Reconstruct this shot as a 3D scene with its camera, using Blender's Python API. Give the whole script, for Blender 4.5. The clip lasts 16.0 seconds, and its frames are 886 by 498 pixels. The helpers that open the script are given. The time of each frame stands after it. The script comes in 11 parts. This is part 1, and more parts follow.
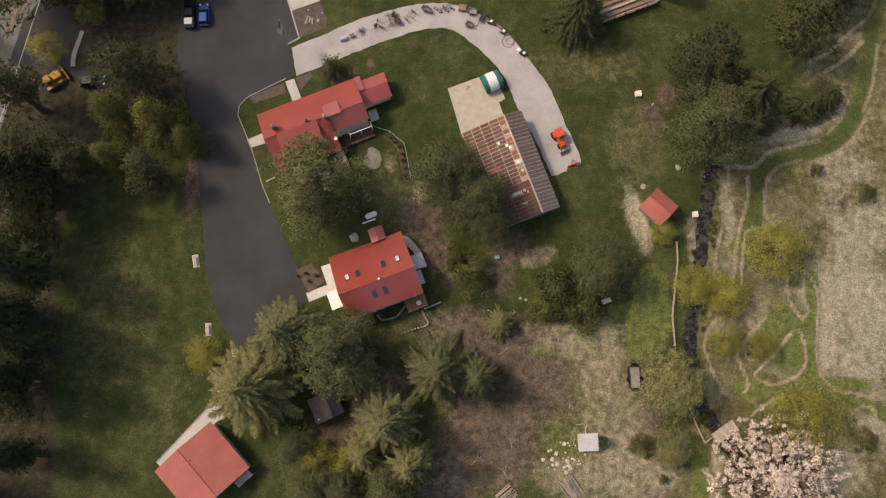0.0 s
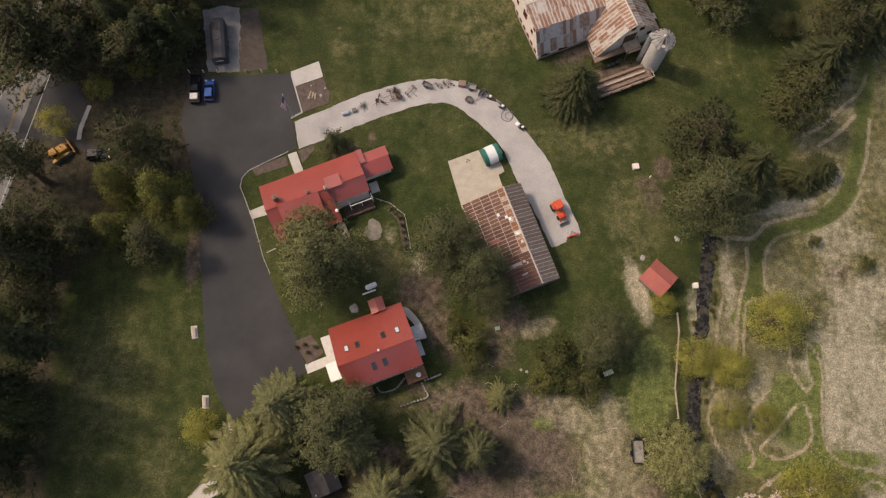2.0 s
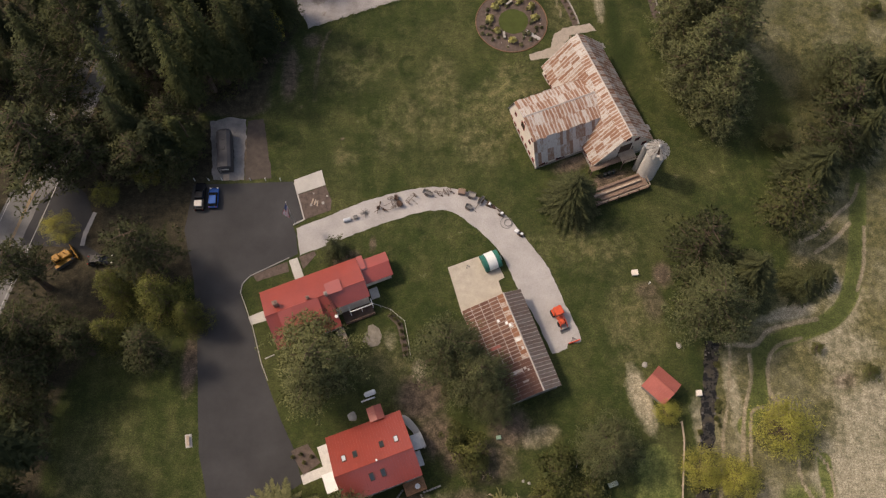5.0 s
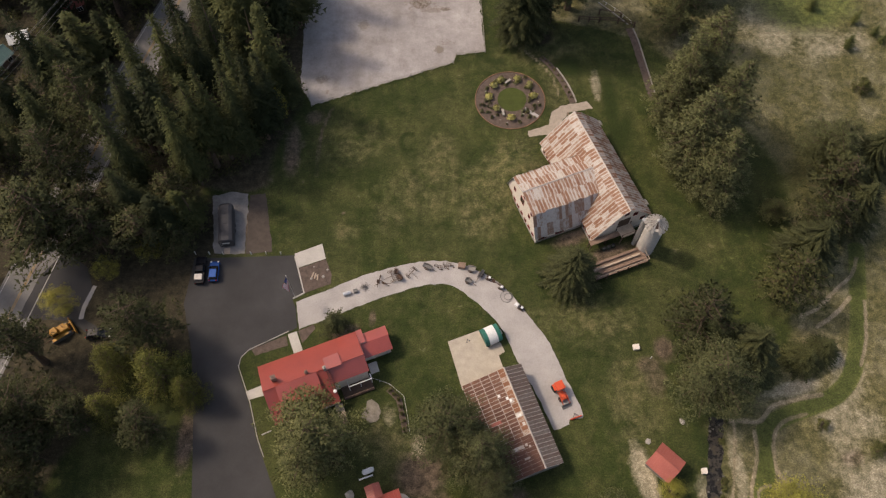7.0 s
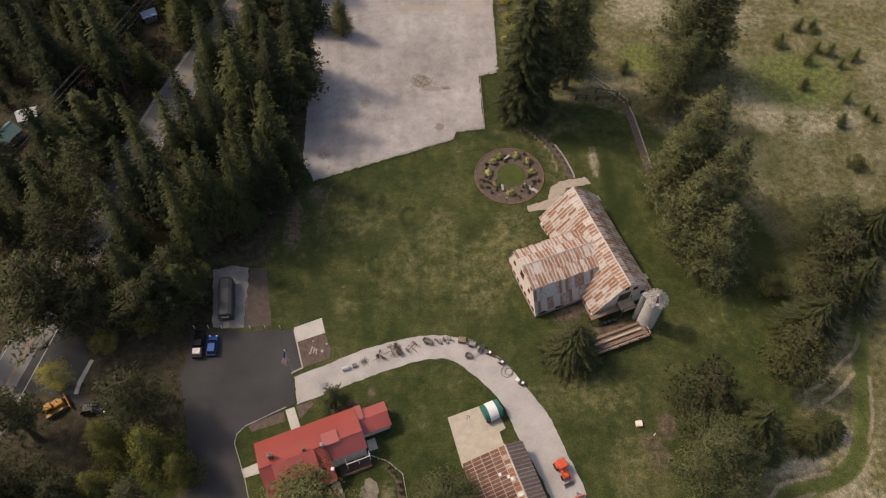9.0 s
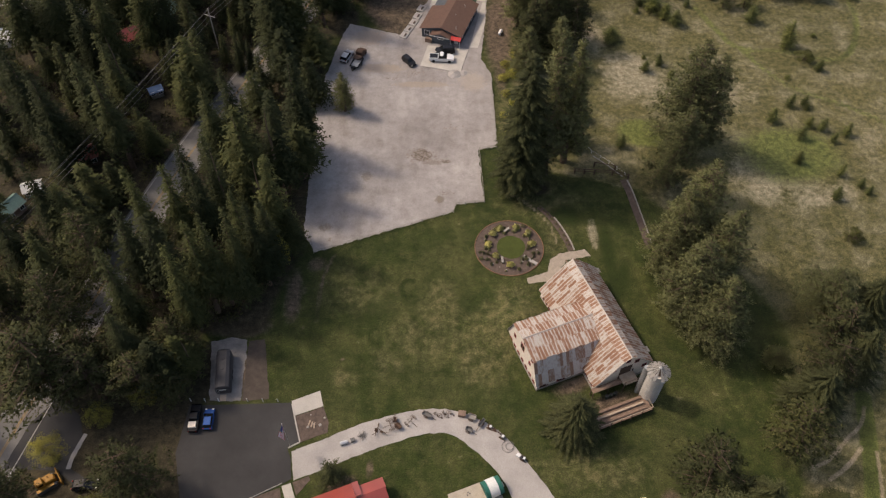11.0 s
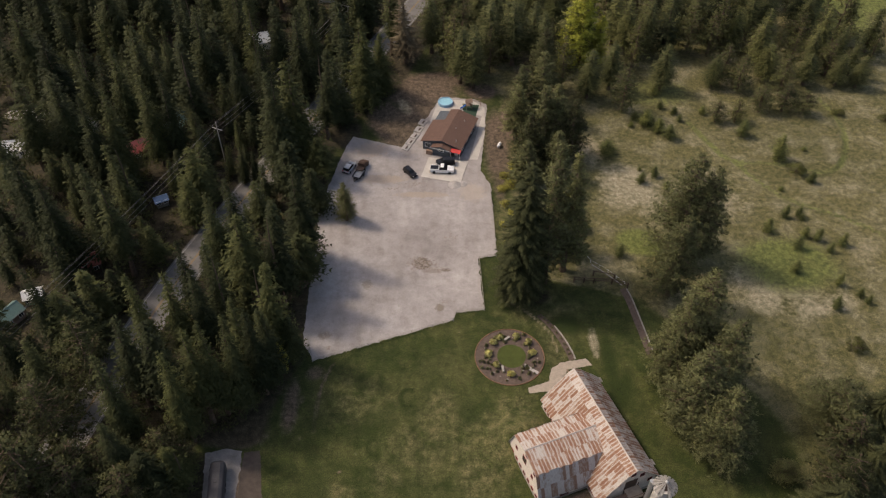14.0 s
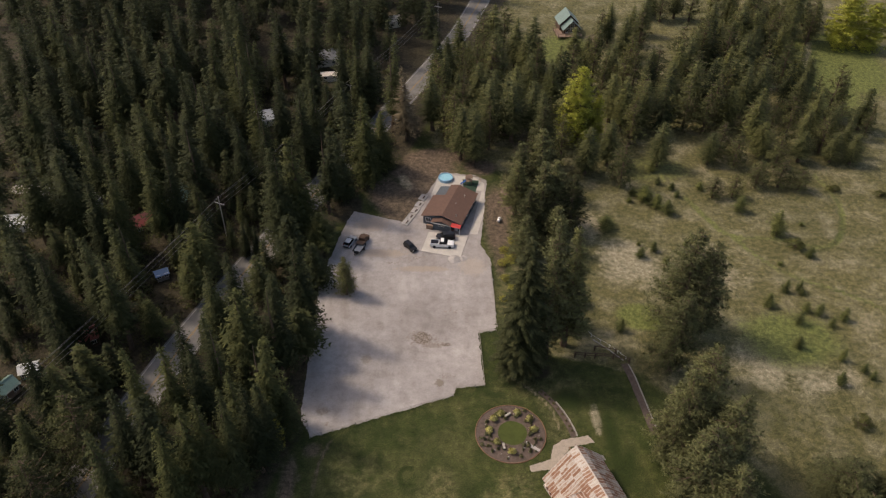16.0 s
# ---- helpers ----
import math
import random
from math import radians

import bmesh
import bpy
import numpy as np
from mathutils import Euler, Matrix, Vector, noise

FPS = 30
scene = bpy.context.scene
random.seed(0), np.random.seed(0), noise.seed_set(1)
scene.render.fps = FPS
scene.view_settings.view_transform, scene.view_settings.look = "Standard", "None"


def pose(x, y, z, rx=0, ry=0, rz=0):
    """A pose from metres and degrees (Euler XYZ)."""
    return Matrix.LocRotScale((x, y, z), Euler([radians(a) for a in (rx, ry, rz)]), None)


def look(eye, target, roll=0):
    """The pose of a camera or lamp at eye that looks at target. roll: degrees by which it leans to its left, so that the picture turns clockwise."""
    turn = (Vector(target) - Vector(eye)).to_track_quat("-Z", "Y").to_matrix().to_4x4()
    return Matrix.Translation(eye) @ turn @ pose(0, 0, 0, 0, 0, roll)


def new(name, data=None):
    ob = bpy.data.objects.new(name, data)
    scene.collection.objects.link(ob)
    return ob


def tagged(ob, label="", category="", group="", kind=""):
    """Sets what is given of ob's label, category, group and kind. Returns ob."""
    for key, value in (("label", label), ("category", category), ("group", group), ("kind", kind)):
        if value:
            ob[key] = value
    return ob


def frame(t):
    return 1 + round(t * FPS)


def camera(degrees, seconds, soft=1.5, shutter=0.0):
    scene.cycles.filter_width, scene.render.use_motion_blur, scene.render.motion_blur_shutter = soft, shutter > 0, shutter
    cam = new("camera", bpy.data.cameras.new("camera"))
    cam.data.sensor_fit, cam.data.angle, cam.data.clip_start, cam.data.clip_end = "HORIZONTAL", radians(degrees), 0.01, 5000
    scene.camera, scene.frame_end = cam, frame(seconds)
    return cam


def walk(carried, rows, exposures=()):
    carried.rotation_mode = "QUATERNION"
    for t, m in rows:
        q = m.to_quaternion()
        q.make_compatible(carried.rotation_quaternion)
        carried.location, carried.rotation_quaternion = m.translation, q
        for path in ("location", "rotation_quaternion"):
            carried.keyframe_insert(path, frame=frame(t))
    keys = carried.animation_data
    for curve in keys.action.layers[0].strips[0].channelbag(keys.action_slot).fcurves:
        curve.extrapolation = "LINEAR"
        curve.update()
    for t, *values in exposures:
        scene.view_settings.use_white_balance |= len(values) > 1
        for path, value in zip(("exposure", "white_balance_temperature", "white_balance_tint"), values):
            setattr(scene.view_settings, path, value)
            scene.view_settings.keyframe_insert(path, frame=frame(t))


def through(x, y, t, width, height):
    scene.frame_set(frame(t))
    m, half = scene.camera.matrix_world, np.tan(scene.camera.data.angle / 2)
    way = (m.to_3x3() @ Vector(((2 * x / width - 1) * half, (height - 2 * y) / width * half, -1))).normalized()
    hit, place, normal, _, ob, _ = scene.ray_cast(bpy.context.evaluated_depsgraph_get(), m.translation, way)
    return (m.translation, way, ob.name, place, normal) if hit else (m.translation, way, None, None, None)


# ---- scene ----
cam = camera(58.5, 16.0, soft=1.3)
EYE = 122.0
# seconds, tilt up from straight down, turn, roll
ROWS = [
    (0.0, 8.00, 0.006, -0.074),
    (0.5, 9.32, 0.002, -0.065),
    (1.0, 10.60, -0.001, -0.056),
    (1.5, 11.90, -0.003, -0.047),
    (2.0, 13.14, -0.005, -0.037),
    (2.5, 14.43, -0.007, -0.027),
    (3.0, 15.71, -0.008, -0.017),
    (3.5, 17.00, -0.008, -0.006),
    (4.0, 18.27, -0.008, 0.006),
    (6.5, 24.77, 0.001, 0.067),
    (7.0, 26.14, 0.004, 0.081),
    (7.5, 27.41, 0.008, 0.094),
    (8.0, 28.77, 0.013, 0.109),
    (8.5, 30.13, 0.018, 0.123),
    (9.0, 31.50, 0.024, 0.138),
    (11.5, 38.01, 0.060, 0.218),
    (12.0, 39.34, 0.069, 0.235),
    (12.5, 40.66, 0.078, 0.252),
    (13.0, 41.99, 0.088, 0.270),
    (13.5, 43.21, 0.098, 0.288),
    (14.0, 44.53, 0.109, 0.307),
    (14.5, 45.86, 0.121, 0.326),
    (15.0, 47.20, 0.133, 0.345),
    (15.5, 48.53, 0.146, 0.364),
    (16.0, 49.90, 0.159, 0.384),
]
walk(cam, [(t, pose(0, 0, EYE, tilt, 0, turn) @ pose(0, 0, 0, 0, 0, roll)) for t, tilt, turn, roll in ROWS], exposures=[(0.0, 0.05, 7700, 15.5), (16.0, -0.01, 7600, 14.5)])

# ---- light ----
SUN_AZ, SUN_EL = radians(160), radians(50)   # direction to the sun, from +x towards +y; height
world = bpy.data.worlds.new("sky")
scene.world = world
world.use_nodes = True
wn = world.node_tree
sky = wn.nodes.new("ShaderNodeTexSky")
sky.sky_type, sky.sun_disc = "NISHITA", False
sky.sun_elevation, sky.sun_rotation = SUN_EL, radians(90) - SUN_AZ
sky.dust_density = 3.0
wn.links.new(sky.outputs[0], wn.nodes["Background"].inputs[0])
wn.nodes["Background"].inputs[1].default_value = 0.182
sun_data = bpy.data.lights.new("sun", "SUN")
sun_data.energy, sun_data.angle, sun_data.color = 2.26, radians(6.0), (1.0, 0.93, 0.83)
sun = new("sun", sun_data)
sun.matrix_world = look((math.cos(SUN_EL) * math.cos(SUN_AZ) * 200, math.cos(SUN_EL) * math.sin(SUN_AZ) * 200, math.sin(SUN_EL) * 200), (0, 0, 0))


# ---- materials ----
def material(name, rough=0.8, metal=0.0):
    m = bpy.data.materials.new(name)
    m.use_nodes = True
    b = m.node_tree.nodes["Principled BSDF"]
    b.inputs["Roughness"].default_value = rough
    b.inputs["Metallic"].default_value = metal
    b.inputs["Specular IOR Level"].default_value = 0.3
    return m, m.node_tree, b


def node(nt, kind, **values):
    n = nt.nodes.new(kind)
    for k, v in values.items():
        n.inputs[k].default_value = v
    return n


def coords(nt, scale=(1, 1, 1), rot=0.0, local=False):
    """Metre coordinates, of the place or of the object."""
    if local:
        src = nt.nodes.new("ShaderNodeTexCoord").outputs["Object"]
    else:
        src = nt.nodes.new("ShaderNodeNewGeometry").outputs["Position"]
    mp = nt.nodes.new("ShaderNodeMapping")
    mp.inputs["Scale"].default_value = scale
    mp.inputs["Rotation"].default_value = (0, 0, rot)
    nt.links.new(src, mp.inputs["Vector"])
    return mp.outputs[0]


def noise_at(nt, vec, scale, detail=4.0, rough=0.6):
    n = node(nt, "ShaderNodeTexNoise", Scale=scale, Detail=detail, Roughness=rough)
    nt.links.new(vec, n.inputs["Vector"])
    return n.outputs["Fac"]


def ramp(nt, fac, stops):
    r = nt.nodes.new("ShaderNodeValToRGB")
    el = r.color_ramp.elements
    while len(el) < len(stops):
        el.new(0.5)
    for e, (p, c) in zip(el, stops):
        e.position = p
        e.color = (*c, 1) if len(c) == 3 else c
    nt.links.new(fac, r.inputs[0])
    return r.outputs[0]


def mix(nt, fac, a, b, blend="MIX"):
    m = nt.nodes.new("ShaderNodeMix")
    m.data_type, m.blend_type = "RGBA", blend
    for sock, val in ((0, fac), (6, a), (7, b)):
        if isinstance(val, (int, float)):
            m.inputs[sock].default_value = val
        elif isinstance(val, tuple):
            m.inputs[sock].default_value = (*val, 1)
        else:
            nt.links.new(val, m.inputs[sock])
    return m.outputs[2]


def bump(nt, bsdf, height, strength=0.4, dist=0.05):
    b = node(nt, "ShaderNodeBump", Strength=strength, Distance=dist)
    nt.links.new(height, b.inputs["Height"])
    nt.links.new(b.outputs[0], bsdf.inputs["Normal"])


def plain(name, colour, rough=0.7, metal=0.0, vary=0.18, scale=1.5, grain=12.0):
    """A surface with soft stains and fine grain about one colour."""
    m, nt, b = material(name, rough, metal)
    v = coords(nt)
    dark = tuple(c * (1 - vary) for c in colour)
    light = tuple(min(1, c * (1 + vary)) for c in colour)
    big = ramp(nt, noise_at(nt, v, scale), [(0.3, dark), (0.7, light)])
    fine = noise_at(nt, v, grain, 2)
    tint = ramp(nt, fine, [(0.25, (0.8, 0.8, 0.8)), (0.75, (1.15, 1.15, 1.15))])
    nt.links.new(mix(nt, 1.0, big, tint, "MULTIPLY"), b.inputs["Base Color"])
    bump(nt, b, fine, 0.25, 0.02)
    return m


def leaf_material(name, dark, light, spread=0.25, through=0.25):
    m, nt, b = material(name, 0.75)
    info = nt.nodes.new("ShaderNodeObjectInfo")
    isl = nt.nodes.new("ShaderNodeNewGeometry")
    v = coords(nt)
    c = ramp(nt, isl.outputs["Random Per Island"], [(0.05, dark), (0.95, light)])
    patch = ramp(nt, noise_at(nt, v, 0.45, 2), [(0.3, (0.72, 0.72, 0.72)), (0.7, (1.2, 1.2, 1.15))])
    c = mix(nt, 1.0, c, patch, "MULTIPLY")
    tree = ramp(nt, info.outputs["Random"], [(0.0, (1 - spread, 1 - spread * 0.9, 1 - spread)), (0.5, (1, 1, 1)), (1.0, (1 + spread * 1.2, 1 + spread, 1 + spread * 0.4))])
    c = mix(nt, 1.0, c, tree, "MULTIPLY")
    nt.links.new(c, b.inputs["Base Color"])
    b.inputs["Specular IOR Level"].default_value = 0.165
    if through:
        tr = nt.nodes.new("ShaderNodeBsdfTranslucent")
        nt.links.new(c, tr.inputs["Color"])
        mx = node(nt, "ShaderNodeMixShader", Fac=through)
        nt.links.new(b.outputs[0], mx.inputs[1])
        nt.links.new(tr.outputs[0], mx.inputs[2])
        nt.links.new(mx.outputs[0], nt.nodes["Material Output"].inputs[0])
    return m


def ground_material():
    m, nt, b = material("ground_cover", 0.95)
    v = coords(nt)
    big, mid, fine, tiny = (noise_at(nt, v, s, 5, 0.65) for s in (0.035, 0.16, 0.9, 4.0))
    lawn = ramp(nt, mid, [(0.3, (0.017, 0.028, 0.0055)), (0.5, (0.031, 0.043, 0.0095)), (0.7, (0.062, 0.067, 0.021))])
    stripes = nt.nodes.new("ShaderNodeTexWave")
    stripes.inputs["Scale"].default_value = 0.09
    stripes.inputs["Distortion"].default_value = 3.0
    nt.links.new(coords(nt, rot=radians(-12)), stripes.inputs["Vector"])
    lawn = mix(nt, 0.5, lawn, ramp(nt, stripes.outputs["Fac"], [(0.0, (0.85, 0.88, 0.85)), (1.0, (1.12, 1.1, 1.1))]), "MULTIPLY")
    fleck = noise_at(nt, v, 0.42, 6, 0.72)
    lawn = mix(nt, ramp(nt, fleck, [(0.5, (0, 0, 0)), (0.7, (0.55, 0.55, 0.55))]), lawn, (0.088, 0.084, 0.031))
    swathe = noise_at(nt, coords(nt, scale=(0.07, 0.045, 0.07), rot=radians(25)), 1.0, 6, 0.68)
    lawn = mix(nt, ramp(nt, swathe, [(0.48, (0, 0, 0)), (0.7, (0.42, 0.42, 0.42))]), lawn, ramp(nt, fine, [(0.3, (0.076, 0.077, 0.027)), (0.7, (0.14, 0.128, 0.056))]))
    stalks = noise_at(nt, v, 2.3, 6, 0.7)
    dry = ramp(nt, mix(nt, 0.4, stalks, fine), [(0.25, (0.17, 0.15, 0.095)), (0.5, (0.275, 0.243, 0.175)), (0.75, (0.42, 0.378, 0.29))])
    green = ramp(nt, fine, [(0.28, (0.05, 0.054, 0.02)), (0.72, (0.136, 0.122, 0.054))])
    meadow = mix(nt, ramp(nt, mid, [(0.45, (0, 0, 0)), (0.75, (0.6, 0.6, 0.6))]), green, dry)
    dirt = ramp(nt, fine, [(0.3, (0.054, 0.039, 0.028)), (0.7, (0.148, 0.113, 0.083))])
    # forest litter, its colour lowered to include the shade of the trees
    litter_and_shade = ramp(nt, fine, [(0.3, (0.022, 0.019, 0.012)), (0.7, (0.06, 0.05, 0.03))])
    edge = nt.nodes.new("ShaderNodeMath")
    edge.operation = "MULTIPLY_ADD"
    edge.inputs[1].default_value, edge.inputs[2].default_value = 0.9, -0.45
    nt.links.new(mix(nt, 0.5, mid, fine), edge.inputs[0])

    rough_edge = nt.nodes.new("ShaderNodeMath")
    rough_edge.operation = "MULTIPLY_ADD"
    rough_edge.inputs[1].default_value, rough_edge.inputs[2].default_value = 1.7, -0.85
    nt.links.new(mix(nt, 0.6, fine, mid), rough_edge.inputs[0])

    def weight(name, soft=0.12, edge=edge):
        a = nt.nodes.new("ShaderNodeAttribute")
        a.attribute_name = name
        s = nt.nodes.new("ShaderNodeMath")
        s.operation = "ADD"
        nt.links.new(a.outputs["Fac"], s.inputs[0])
        nt.links.new(edge.outputs[0], s.inputs[1])
        return ramp(nt, s.outputs[0], [(0.5 - soft, (0, 0, 0)), (0.5 + soft, (1, 1, 1))])

    c = mix(nt, weight("meadow", 0.2), lawn, meadow)
    faded = nt.nodes.new("ShaderNodeAttribute")
    faded.attribute_name = "faded"
    thin = mix(nt, 1.0, faded.outputs["Color"], ramp(nt, fleck, [(0.38, (0, 0, 0)), (0.62, (1, 1, 1))]), "MULTIPLY")
    c = mix(nt, thin, c, ramp(nt, fine, [(0.3, (0.10, 0.092, 0.04)), (0.7, (0.2, 0.175, 0.09))]))
    c = mix(nt, weight("dirt", 0.22), c, dirt)
    c = mix(nt, weight("straw", 0.3, rough_edge), c, dry)
    c = mix(nt, weight("mown"), c, ramp(nt, fine, [(0.3, (0.062, 0.082, 0.021)), (0.7, (0.142, 0.153, 0.05))]))
    c = mix(nt, weight("track", 0.25), c, ramp(nt, fine, [(0.3, (0.18, 0.148, 0.098)), (0.7, (0.32, 0.268, 0.19))]))
    # dark green for rings and tracks in the grass, and for painted shade
    c = mix(nt, weight("dark_grass_and_shade", 0.3), c, (0.02, 0.031, 0.006))
    c = mix(nt, weight("litter_and_shade"), c, litter_and_shade)
    c = mix(nt, 1.0, c, ramp(nt, tiny, [(0.36, (0.65, 0.65, 0.65)), (0.64, (1.36, 1.36, 1.36))]), "MULTIPLY")
    blade = noise_at(nt, v, 9.0, 3, 0.7)
    c = mix(nt, 1.0, c, ramp(nt, blade, [(0.36, (0.6, 0.62, 0.6)), (0.64, (1.42, 1.38, 1.38))]), "MULTIPLY")
    c = mix(nt, 1.0, c, ramp(nt, fine, [(0.3, (0.78, 0.8, 0.78)), (0.7, (1.22, 1.2, 1.2))]), "MULTIPLY")
    c = mix(nt, 1.0, c, ramp(nt, big, [(0.35, (0.86, 0.88, 0.84)), (0.65, (1.1, 1.08, 1.06))]), "MULTIPLY")
    nt.links.new(c, b.inputs["Base Color"])
    bump(nt, b, mix(nt, 0.5, fine, tiny), 0.8, 0.12)
    return m


def roof_rust(name, pale, mid, rust, deep, amount, lo=0.5, laps=0.0, streak=13.0):
    """Old corrugated sheets: bare zinc and rust in streaks down the slope, sheet by sheet."""
    m, nt, b = material(name, 0.65, 0.15)
    info = nt.nodes.new("ShaderNodeObjectInfo")
    tc = nt.nodes.new("ShaderNodeTexCoord")
    off = nt.nodes.new("ShaderNodeVectorMath")
    off.operation = "MULTIPLY_ADD"
    off.inputs[1].default_value = (37.0, 61.0, 17.0)
    nt.links.new(info.outputs["Random"], off.inputs[0])
    nt.links.new(tc.outputs["Object"], off.inputs[2])
    mp = nt.nodes.new("ShaderNodeMapping")
    mp.inputs["Scale"].default_value = (streak, 1.2, 1.0)
    nt.links.new(off.outputs[0], mp.inputs["Vector"])
    r = noise_at(nt, mp.outputs[0], 1.0, 4, 0.6)
    blot = noise_at(nt, off.outputs[0], 1.1, 3, 0.6)
    add = nt.nodes.new("ShaderNodeMath")
    add.operation = "MULTIPLY_ADD"
    add.inputs[1].default_value = amount
    nt.links.new(info.outputs["Random"], add.inputs[0])
    nt.links.new(mix(nt, 0.35, r, blot), add.inputs[2])
    # the laps at the long edges keep more of their zinc
    sep = nt.nodes.new("ShaderNodeSeparateXYZ")
    nt.links.new(tc.outputs["Object"], sep.inputs[0])
    side = nt.nodes.new("ShaderNodeMath")
    side.operation = "ABSOLUTE"
    nt.links.new(sep.outputs["X"], side.inputs[0])
    zinc = nt.nodes.new("ShaderNodeMath")
    zinc.operation = "MULTIPLY_ADD"
    zinc.inputs[1].default_value = -laps
    nt.links.new(ramp(nt, side.outputs[0], [(0.14, (0, 0, 0)), (0.3, (1, 1, 1))]), zinc.inputs[0])
    nt.links.new(add.outputs[0], zinc.inputs[2])
    c = ramp(nt, zinc.outputs[0], [(lo, pale), (lo + 0.07, mid), (lo + 0.15, rust), (min(1.0, lo + 0.4), deep)])
    grain = ramp(nt, noise_at(nt, off.outputs[0], 14.0, 3), [(0.3, (0.78, 0.78, 0.78)), (0.7, (1.18, 1.18, 1.18))])
    nt.links.new(mix(nt, 1.0, c, grain, "MULTIPLY"), b.inputs["Base Color"])
    return m


def lot_material():
    """Pale gravel, driven over: soft stains, faint curved tracks, small brown scuffs."""
    m, nt, b = material("pale_gravel", 0.95)
    v = coords(nt)
    c = ramp(nt, noise_at(nt, v, 0.07, 6, 0.65), [(0.3, (0.24, 0.218, 0.207)), (0.55, (0.325, 0.3, 0.287)), (0.75, (0.39, 0.362, 0.348))])
    for turn, sc in ((0.5, (0.3, 0.07, 0.1)), (1.9, (0.34, 0.09, 0.1))):
        lanes = noise_at(nt, coords(nt, sc, turn), 1.0, 4, 0.6)
        c = mix(nt, 0.45, c, ramp(nt, lanes, [(0.36, (0.86, 0.85, 0.84)), (0.5, (1, 1, 1)), (0.66, (1.08, 1.08, 1.08))]), "MULTIPLY")
    where = ramp(nt, noise_at(nt, v, 0.055, 2), [(0.58, (0, 0, 0)), (0.7, (1, 1, 1))])
    scuff = ramp(nt, noise_at(nt, v, 0.9, 6, 0.75), [(0.56, (0, 0, 0)), (0.66, (0.6, 0.6, 0.6))])
    c = mix(nt, mix(nt, 1.0, where, scuff, "MULTIPLY"), c, (0.17, 0.14, 0.115))
    # worn brown hollows and sandy drifts where the gravel has been turned over
    c = mix(nt, 1.0, c, ramp(nt, noise_at(nt, v, 0.45, 6, 0.78), [(0.36, (0.84, 0.83, 0.82)), (0.5, (1, 1, 1)), (0.64, (1.14, 1.14, 1.15))]), "MULTIPLY")
    churn = noise_at(nt, v, 1.3, 6, 0.75)
    for x, y, rx, ry, tone, strength in ((-4.7, 115.6, 3.0, 2.5, (0.14, 0.112, 0.09), 1.0), (0.4, 113.8, 1.5, 0.7, (0.15, 0.12, 0.1), 0.9), (-2.3, 113.4, 3.4, 0.9, (0.19, 0.16, 0.135), 0.6),
                                         (-15.9, 109.5, 1.6, 1.8, (0.2, 0.17, 0.14), 0.6), (-0.8, 103.4, 1.4, 1.4, (0.18, 0.15, 0.12), 0.8), (-23.2, 96.1, 2.0, 1.3, (0.19, 0.16, 0.13), 0.8),
                                         (-15.0, 143.0, 9.0, 2.2, (0.33, 0.275, 0.225), 0.8), (-5.0, 137.6, 9.0, 1.5, (0.33, 0.275, 0.225), 0.8), (6.5, 138.5, 4.5, 4.5, (0.36, 0.31, 0.265), 0.7), (-18.0, 154.0, 6.0, 4.0, (0.34, 0.28, 0.23), 0.8)):
        spot = node(nt, "ShaderNodeMapping")
        spot.inputs["Location"].default_value = (-x / rx, -y / ry, 0)
        spot.inputs["Scale"].default_value = (1 / rx, 1 / ry, 0)
        nt.links.new(v, spot.inputs["Vector"])
        far = nt.nodes.new("ShaderNodeVectorMath")
        far.operation = "LENGTH"
        nt.links.new(spot.outputs[0], far.inputs[0])
        near = nt.nodes.new("ShaderNodeMath")
        near.operation = "MULTIPLY_ADD"
        near.inputs[1].default_value = 2.5
        nt.links.new(churn, near.inputs[0])
        fade = ramp(nt, far.outputs["Value"], [(0.2, (0, 0, 0)), (1.0, (1, 1, 1))])
        inv = nt.nodes.new("ShaderNodeMath")
        inv.operation = "MULTIPLY"
        inv.inputs[1].default_value = -1.3
        nt.links.new(fade, inv.inputs[0])
        nt.links.new(inv.outputs[0], near.inputs[2])
        c = mix(nt, ramp(nt, near.outputs[0], [(0.3, (0, 0, 0)), (0.75, (strength, strength, strength))]), c, tone)
    grain = noise_at(nt, v, 5.0, 4, 0.7)
    c = mix(nt, 1.0, c, ramp(nt, grain, [(0.25, (0.82, 0.82, 0.82)), (0.75, (1.14, 1.14, 1.14))]), "MULTIPLY")
    nt.links.new(c, b.inputs["Base Color"])
    bump(nt, b, grain, 0.5, 0.05)
    return m


M_GROUND = ground_material()
M_ASPHALT = plain("asphalt", (0.046, 0.0445, 0.0445), 0.9, vary=0.22, scale=0.16, grain=18)
M_ROAD = plain("road_asphalt", (0.155, 0.148, 0.14), 0.9, vary=0.2, scale=0.3, grain=18)
M_GRAVEL = plain("gravel", (0.37, 0.345, 0.325), 0.95, vary=0.14, scale=0.25, grain=9)
M_LOTGRAVEL = lot_material()
M_CONCRETE = plain("concrete", (0.45, 0.42, 0.38), 0.85, vary=0.1, scale=0.5)
M_RED = plain("red_roof_metal", (0.3, 0.056, 0.04), 0.3, 0.0, vary=0.1, scale=0.4)
M_RED.node_tree.nodes["Principled BSDF"].inputs["Specular IOR Level"].default_value = 1.0
M_RED2 = plain("dull_red_roof_metal", (0.38, 0.115, 0.09), 0.42, 0.0, vary=0.1, scale=0.4)
M_CREAM = plain("cream_siding", (0.70, 0.63, 0.55), 0.8, vary=0.08)
M_GREYWOOD = plain("weathered_wood", (0.26, 0.24, 0.215), 0.9, vary=0.25)
M_WOOD = plain("cedar_deck", (0.22, 0.15, 0.112), 0.8, vary=0.2)
